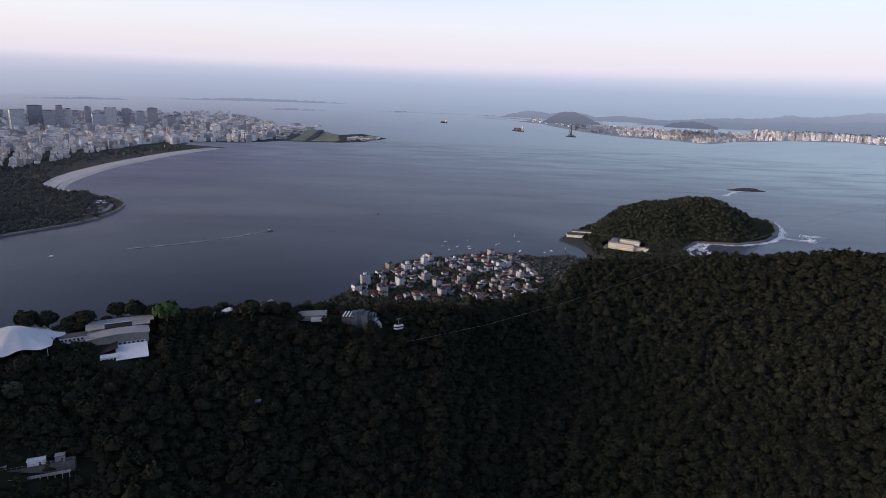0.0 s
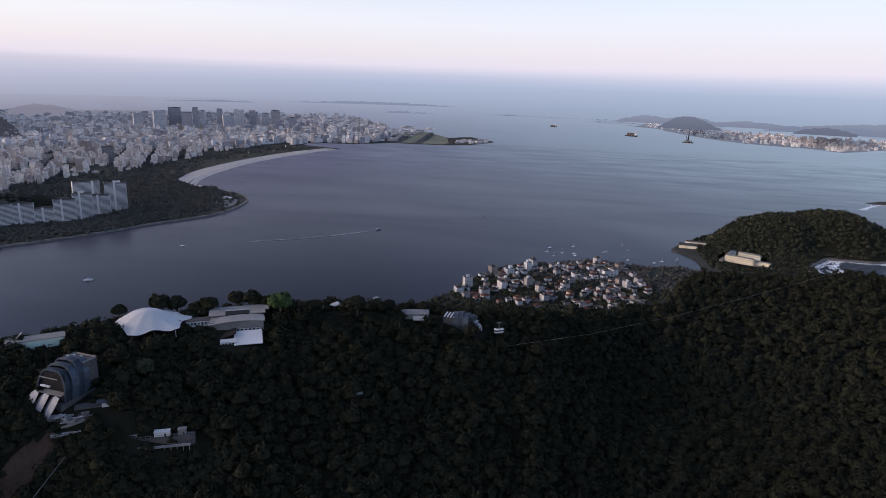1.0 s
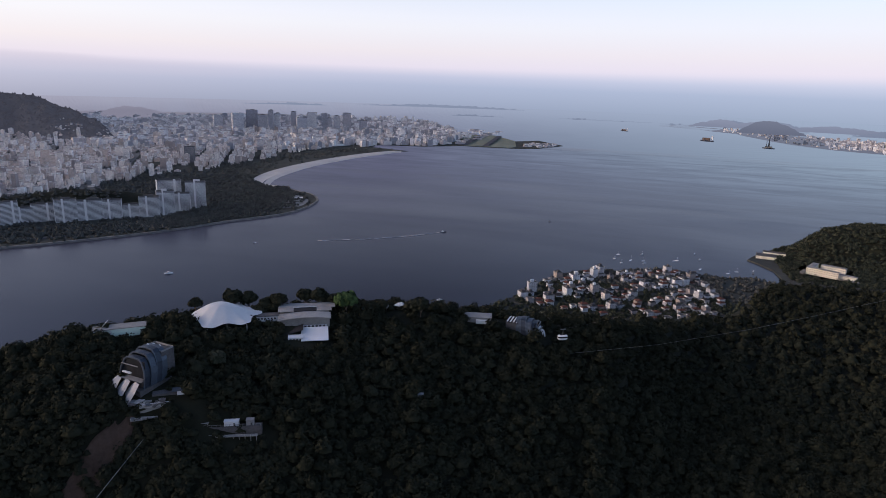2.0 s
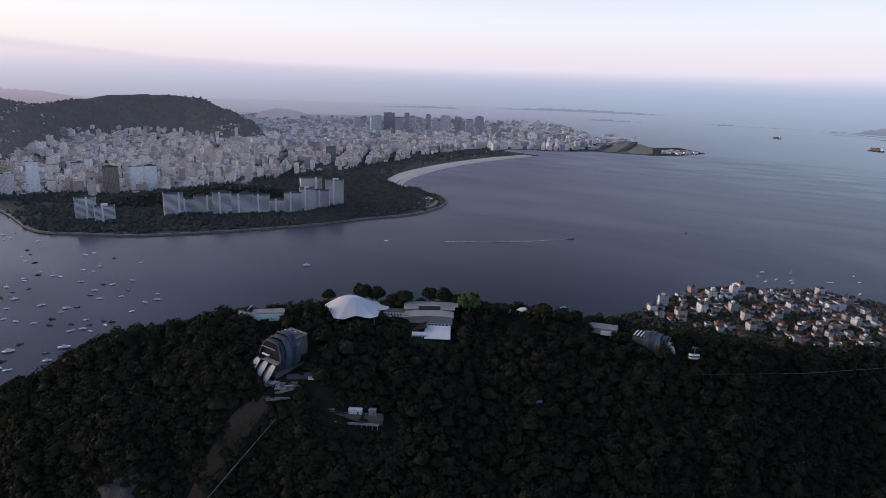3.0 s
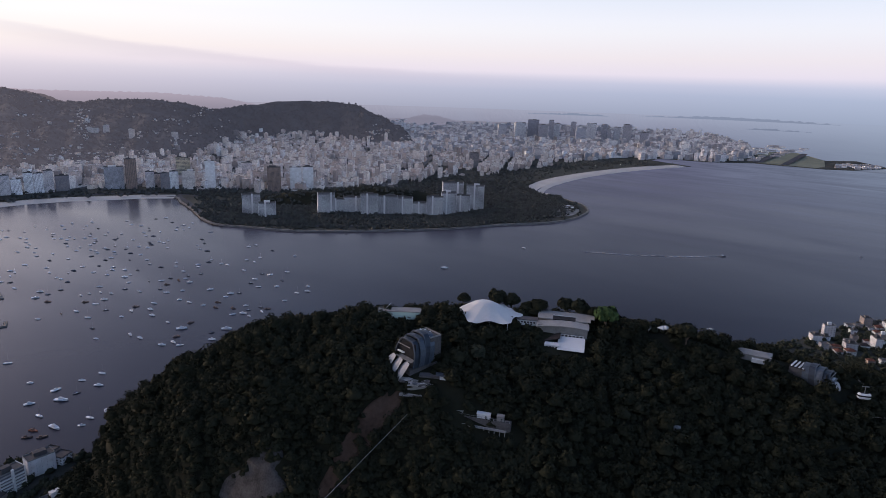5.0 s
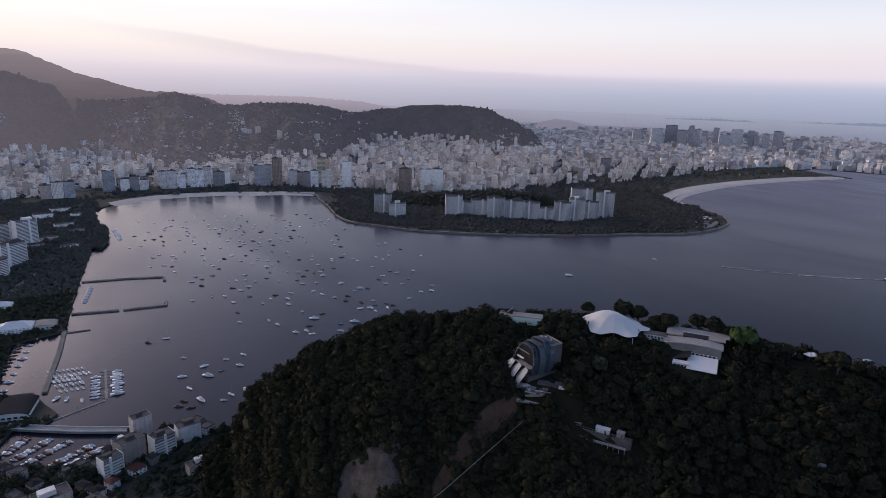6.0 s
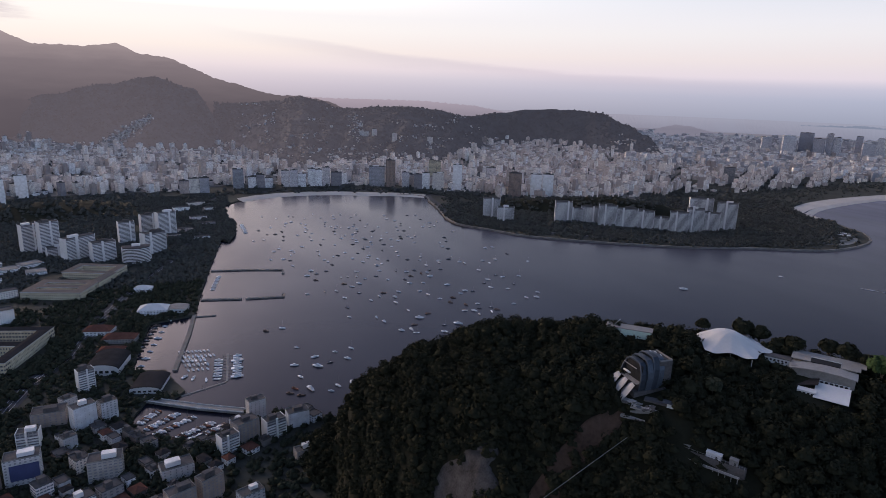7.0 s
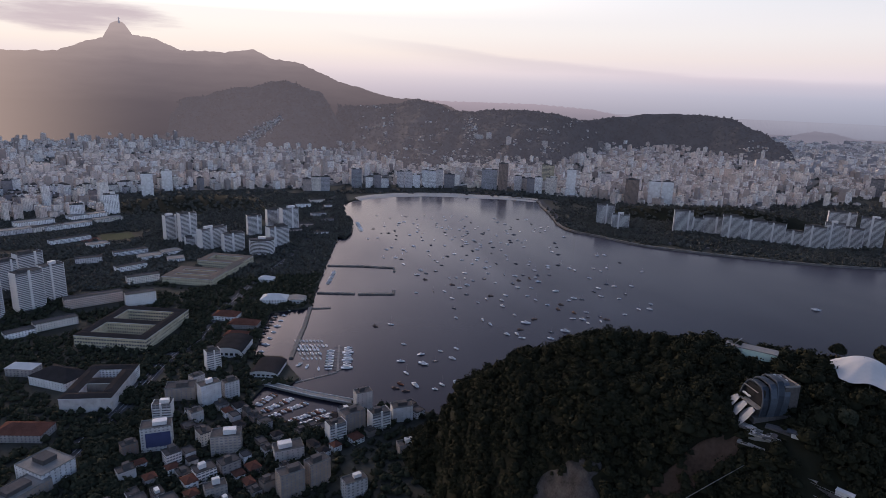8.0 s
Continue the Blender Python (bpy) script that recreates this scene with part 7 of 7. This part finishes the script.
for az, el, w, h in ((69.4, -4.35, 66, 24), (68.4, -4.3, 30, 34), (49.8, -4.85, 120, 22), (66.6, -4.7, 28, 40), (63.4, -4.75, 34, 30), (52.6, -4.6, 40, 36), (58.5, -4.7, 36, 44)):
    hit = on_slope(az, el)
    if hit:
        slope.add(hit[0], hit[1], hit[2] - 6, w, 16, h + 6, facing(hit[0], hit[1]), True, True)
for k in range(700):      # houses climbing the steep spur's flank in a band
    t = cr.random() ** 1.3
    hit = on_slope(91.2 - 4.3 * t + cr.gauss(0, .25) * (1.5 - t), -6.0 + 3.0 * t + cr.gauss(0, .2) * (1.5 - t))
    if hit and hit[2] > 6:
        slope.add(hit[0], hit[1], hit[2] - 3, cr.uniform(6, 11), cr.uniform(6, 10), cr.uniform(6, 11), cr.uniform(0, 180), False, True)
slope.done("hillside_houses", M_FAVELA, "pale houses scattered up the wooded slopes")

# downtown towers by the airfield
for az, w, h in ((33.61, 88, 143), (32.43, 90, 162), (31.53, 71, 136), (30.85, 40, 170), (30.34, 45, 147), (28.93, 42, 158), (28.28, 78, 120), (27.35, 76, 158), (26.29, 47, 152), (25.85, 32, 122), (25.2, 52, 134), (24.33, 67, 158), (22.9, 65, 108), (35.2, 70, 120), (19.6, 30, 80)):
    d = 4950 + cr.uniform(-120, 120)
    x, y, _ = polar(az, d)
    s = far(x, y, 3)
    q = math.hypot(s[0], s[1]) / d
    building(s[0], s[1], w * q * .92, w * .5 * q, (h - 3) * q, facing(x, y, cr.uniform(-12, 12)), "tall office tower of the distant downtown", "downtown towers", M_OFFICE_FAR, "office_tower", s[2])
town = Mass()
for k in range(2600):
    az, d = cr.uniform(14, 46), cr.uniform(3650, 6800)
    x, y, _ = polar(az, d)
    if not (inside(MAINLAND, x, y) or inside(FARLAND, x, y)) or x > -1150 or (d < 3900 and x > -1690) or hill_at(x, y) > 30:
        continue
    town.add(x, y, 3, cr.uniform(20, 46), cr.uniform(15, 34), cr.uniform(12, 46) * (1.3 if 18 < az < 32 and d > 4600 else 1), cr.uniform(0, 90), bend=True)
for k in range(60):
    x, y = cr.uniform(-1330, -1040), cr.uniform(4100, 5600)
    town.add(x, y, 3, cr.uniform(30, 70), cr.uniform(15, 30), cr.uniform(8, 16), 30, False, bend=True)
for k in range(50):
    x, y = cr.uniform(-640, -430), cr.uniform(4260, 4560)
    if inside(MAINLAND, x, y):
        town.add(x, y, 3, cr.uniform(15, 40), cr.uniform(12, 22), cr.uniform(6, 14), 20, False, bend=True)
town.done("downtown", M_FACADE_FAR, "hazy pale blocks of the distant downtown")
shore = Mass()
for k in range(3400):
    az = cr.uniform(-38, -8)
    x, y, _ = polar(az, cr.uniform(5100, 8300))
    if not inside(NITEROI, x, y):
        continue
    dist = math.hypot(x, y)
    if az > -14 and cr.random() < .7:
        continue
    shore.add(x, y, 3, cr.uniform(11, 28), cr.uniform(12, 24), cr.uniform(10, 56) * (1.35 if az < -26 else .7), cr.uniform(0, 90), False, bend=True)
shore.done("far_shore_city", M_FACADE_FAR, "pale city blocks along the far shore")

# ---------------------------------------------------------------- trees of parks, streets and far hills
pr = random.Random(31)
park, street, far_trees, headland = [], [], [], []


def scatter(out, count, pick, rad, z=None, lift=0.0, clear=3.0):
    for _ in range(count):
        x, y = pick()
        if not inside(MAINLAND, x, y) or inside(BEACH, x, y) or not free(x, y, clear):
            continue
        out.append((x, y, (3.0 if z is None else z(x, y)) + lift, pr.uniform(*rad)))


def along(points, spread):
    def pick():
        k = pr.randrange(len(points) - 1)
        s = pr.random()
        (a, b), (c, d) = points[k], points[k + 1]
        return a + (c - a) * s + pr.gauss(0, spread), b + (d - b) * s + pr.gauss(0, spread)
    return pick


def within(x0, x1, y0, y1):
    return lambda: (pr.uniform(x0, x1), pr.uniform(y0, y1))


scatter(park, 1900, along([(-1640, 920), (-1500, 960), (-1390, 1040), (-1290, 1140), (-1190, 1260), (-1110, 1400), (-1050, 1540), (-1020, 1680), (-1060, 1820), (-1150, 1940)], 38), (4.5, 8))
scatter(park, 900, along([(-1120, 1660), (-1180, 1860), (-1330, 2040), (-1560, 2250), (-1640, 2560), (-1630, 2900), (-1560, 3250), (-1450, 3480)], 75), (4.5, 8))
scatter(park, 420, within(-1330, -1030, 1560, 1950), (4.5, 8))
scatter(park, 2000, lambda: polar(pr.uniform(29, 44.5), pr.uniform(1950, 2700))[:2], (5, 9), clear=2)
scatter(park, 700, lambda: polar(pr.uniform(43, 62), pr.uniform(2160, 2340))[:2], (5, 9), clear=2)
scatter(park, 320, along([(-2240, 330), (-2250, 520), (-2235, 700), (-2190, 850), (-2100, 1000), (-1980, 1070), (-1800, 1010), (-1700, 980)], 14), (4.5, 7.5))
scatter(park, 650, lambda: polar(pr.uniform(43, 57), pr.uniform(1960, 2230))[:2], (5, 9), hill_at, -2, 6)
scatter(park, 900, lambda: polar(pr.uniform(86.5, 101), pr.uniform(1820, 2330))[:2], (5, 9), lambda x, y: max(3, HILLS[2](x, y)), -2, 6)
scatter(street, 520, along([(-640, -205), (-760, -165), (-872, -130), (-945, -95), (-1039, -70), (-1215, 0), (-1414, 92), (-1702, 190), (-1900, 235)], 16), (4, 8), clear=-4)
scatter(street, 260, along([(-1560, 225), (-1640, 255)], 8), (4, 7), clear=-4)
scatter(street, 700, along([(-900, 10), (-1010, 30), (-1100, 20), (-1240, 60), (-1420, 130), (-1600, 200)], 24), (4, 7), clear=-4)
AVENUE = [(-640, -190), (-760, -150), (-872, -119), (-945, -80), (-1039, -59), (-1215, 7), (-1414, 97), (-1702, 195), (-1987, 240), (-2200, 300)]


def off_road(x, y, line, r):
    for (a, b), (c, d) in zip(line, line[1:]):
        t = min(1, max(0, ((x - a) * (c - a) + (y - b) * (d - b)) / ((c - a) ** 2 + (d - b) ** 2)))
        if math.hypot(x - a - (c - a) * t, y - b - (d - b) * t) < r:
            return False
    return True


y = -700.0
while y < 330:
    x = -2230.0
    while x < -480:
        px, py = x + pr.uniform(-4, 4), y + pr.uniform(-4, 4)
        x += 9.2
        if math.degrees(math.atan2(-px, py)) > (109.5 if math.hypot(px, py) > 1300 else 124) or not inside(MAINLAND, px, py) or not off_road(px, py, AVENUE, 13):
            continue
        if noise.noise(Vector((px * .012, py * .012, 4))) < -0.4 or (px > -760 and py > 60) or (math.hypot(px + 1664, py + 304) < 52):
            continue
        if urca_height(px, py) < 6 and free(px, py, 0.3):
            street.append((px, py, 2.6, pr.uniform(4.0, 7.2)))
    y += 9.2
for gx, gy, gr in GROVE:
    for _ in range(int(gr * 2.2)):
        a, q = pr.uniform(0, 6.283), gr * pr.random() ** .5
        street.append((gx + math.cos(a) * q, gy + math.sin(a) * q, 3.0, pr.uniform(5, 9)))
scatter(street, 1500, lambda: next(p for p in iter(lambda: (pr.uniform(-720, -440), pr.uniform(-180, 215)), None) if urca_height(*p) < 6), (3, 6.5), clear=-1.5)
scatter(street, 2600, within(-190, 230, 1030, 1420), (3.2, 6), clear=-3)
scatter(street, 150, along([(-180, 1070), (-150, 1170), (-105, 1275), (-45, 1340), (34, 1370), (115, 1416), (200, 1392), (300, 1412)], 4), (3, 5), clear=-4)
scatter(street, 360, lambda: (pr.uniform(200, 420), pr.uniform(1150, 1420)), (4, 7), clear=0)
scatter(street, 700, within(-1830, -1500, 890, 1230), (4.5, 8), clear=-4)
scatter(street, 900, lambda: polar(pr.uniform(36, 57), pr.uniform(1720, 1990))[:2], (4.5, 8), clear=-6)
scatter(street, 800, within(-2230, -1560, 60, 330), (4.5, 8), clear=-4)
for _ in range(9000):
    x, y = pr.uniform(380, 1100), pr.uniform(1430, 2150)
    z = fort_height(x, y)
    if inside(MAINLAND, x, y) and inside(MAINLAND, x + 4, y - 6) and free(x, y, 0):
        headland.append((x, y, max(3, z) - 3.0, pr.uniform(5, 9)))
for k in range(5200):
    az, d = pr.uniform(33, 112), pr.uniform(2250, 4900)
    x, y, _ = polar(az, d)
    if inside(MAINLAND, x, y) and hill_at(x, y) < 20:
        far_trees.append((*far(x, y, 4), pr.uniform(6, 11)))
hill_trees = []
while len(hill_trees) < 8500:
    x, y, _ = polar(pr.uniform(42, 100), pr.uniform(2880, 5250))
    g = max(h(x, y) for h in HILLS[:2])
    if g > 6:
        hill_trees.append((*far(x, y, g - 4), pr.uniform(6, 11)))
crowns("headland_woods", headland, FAR_CROWNS, M_LEAF_PARK, "dark dense woods on the headland", "trees")
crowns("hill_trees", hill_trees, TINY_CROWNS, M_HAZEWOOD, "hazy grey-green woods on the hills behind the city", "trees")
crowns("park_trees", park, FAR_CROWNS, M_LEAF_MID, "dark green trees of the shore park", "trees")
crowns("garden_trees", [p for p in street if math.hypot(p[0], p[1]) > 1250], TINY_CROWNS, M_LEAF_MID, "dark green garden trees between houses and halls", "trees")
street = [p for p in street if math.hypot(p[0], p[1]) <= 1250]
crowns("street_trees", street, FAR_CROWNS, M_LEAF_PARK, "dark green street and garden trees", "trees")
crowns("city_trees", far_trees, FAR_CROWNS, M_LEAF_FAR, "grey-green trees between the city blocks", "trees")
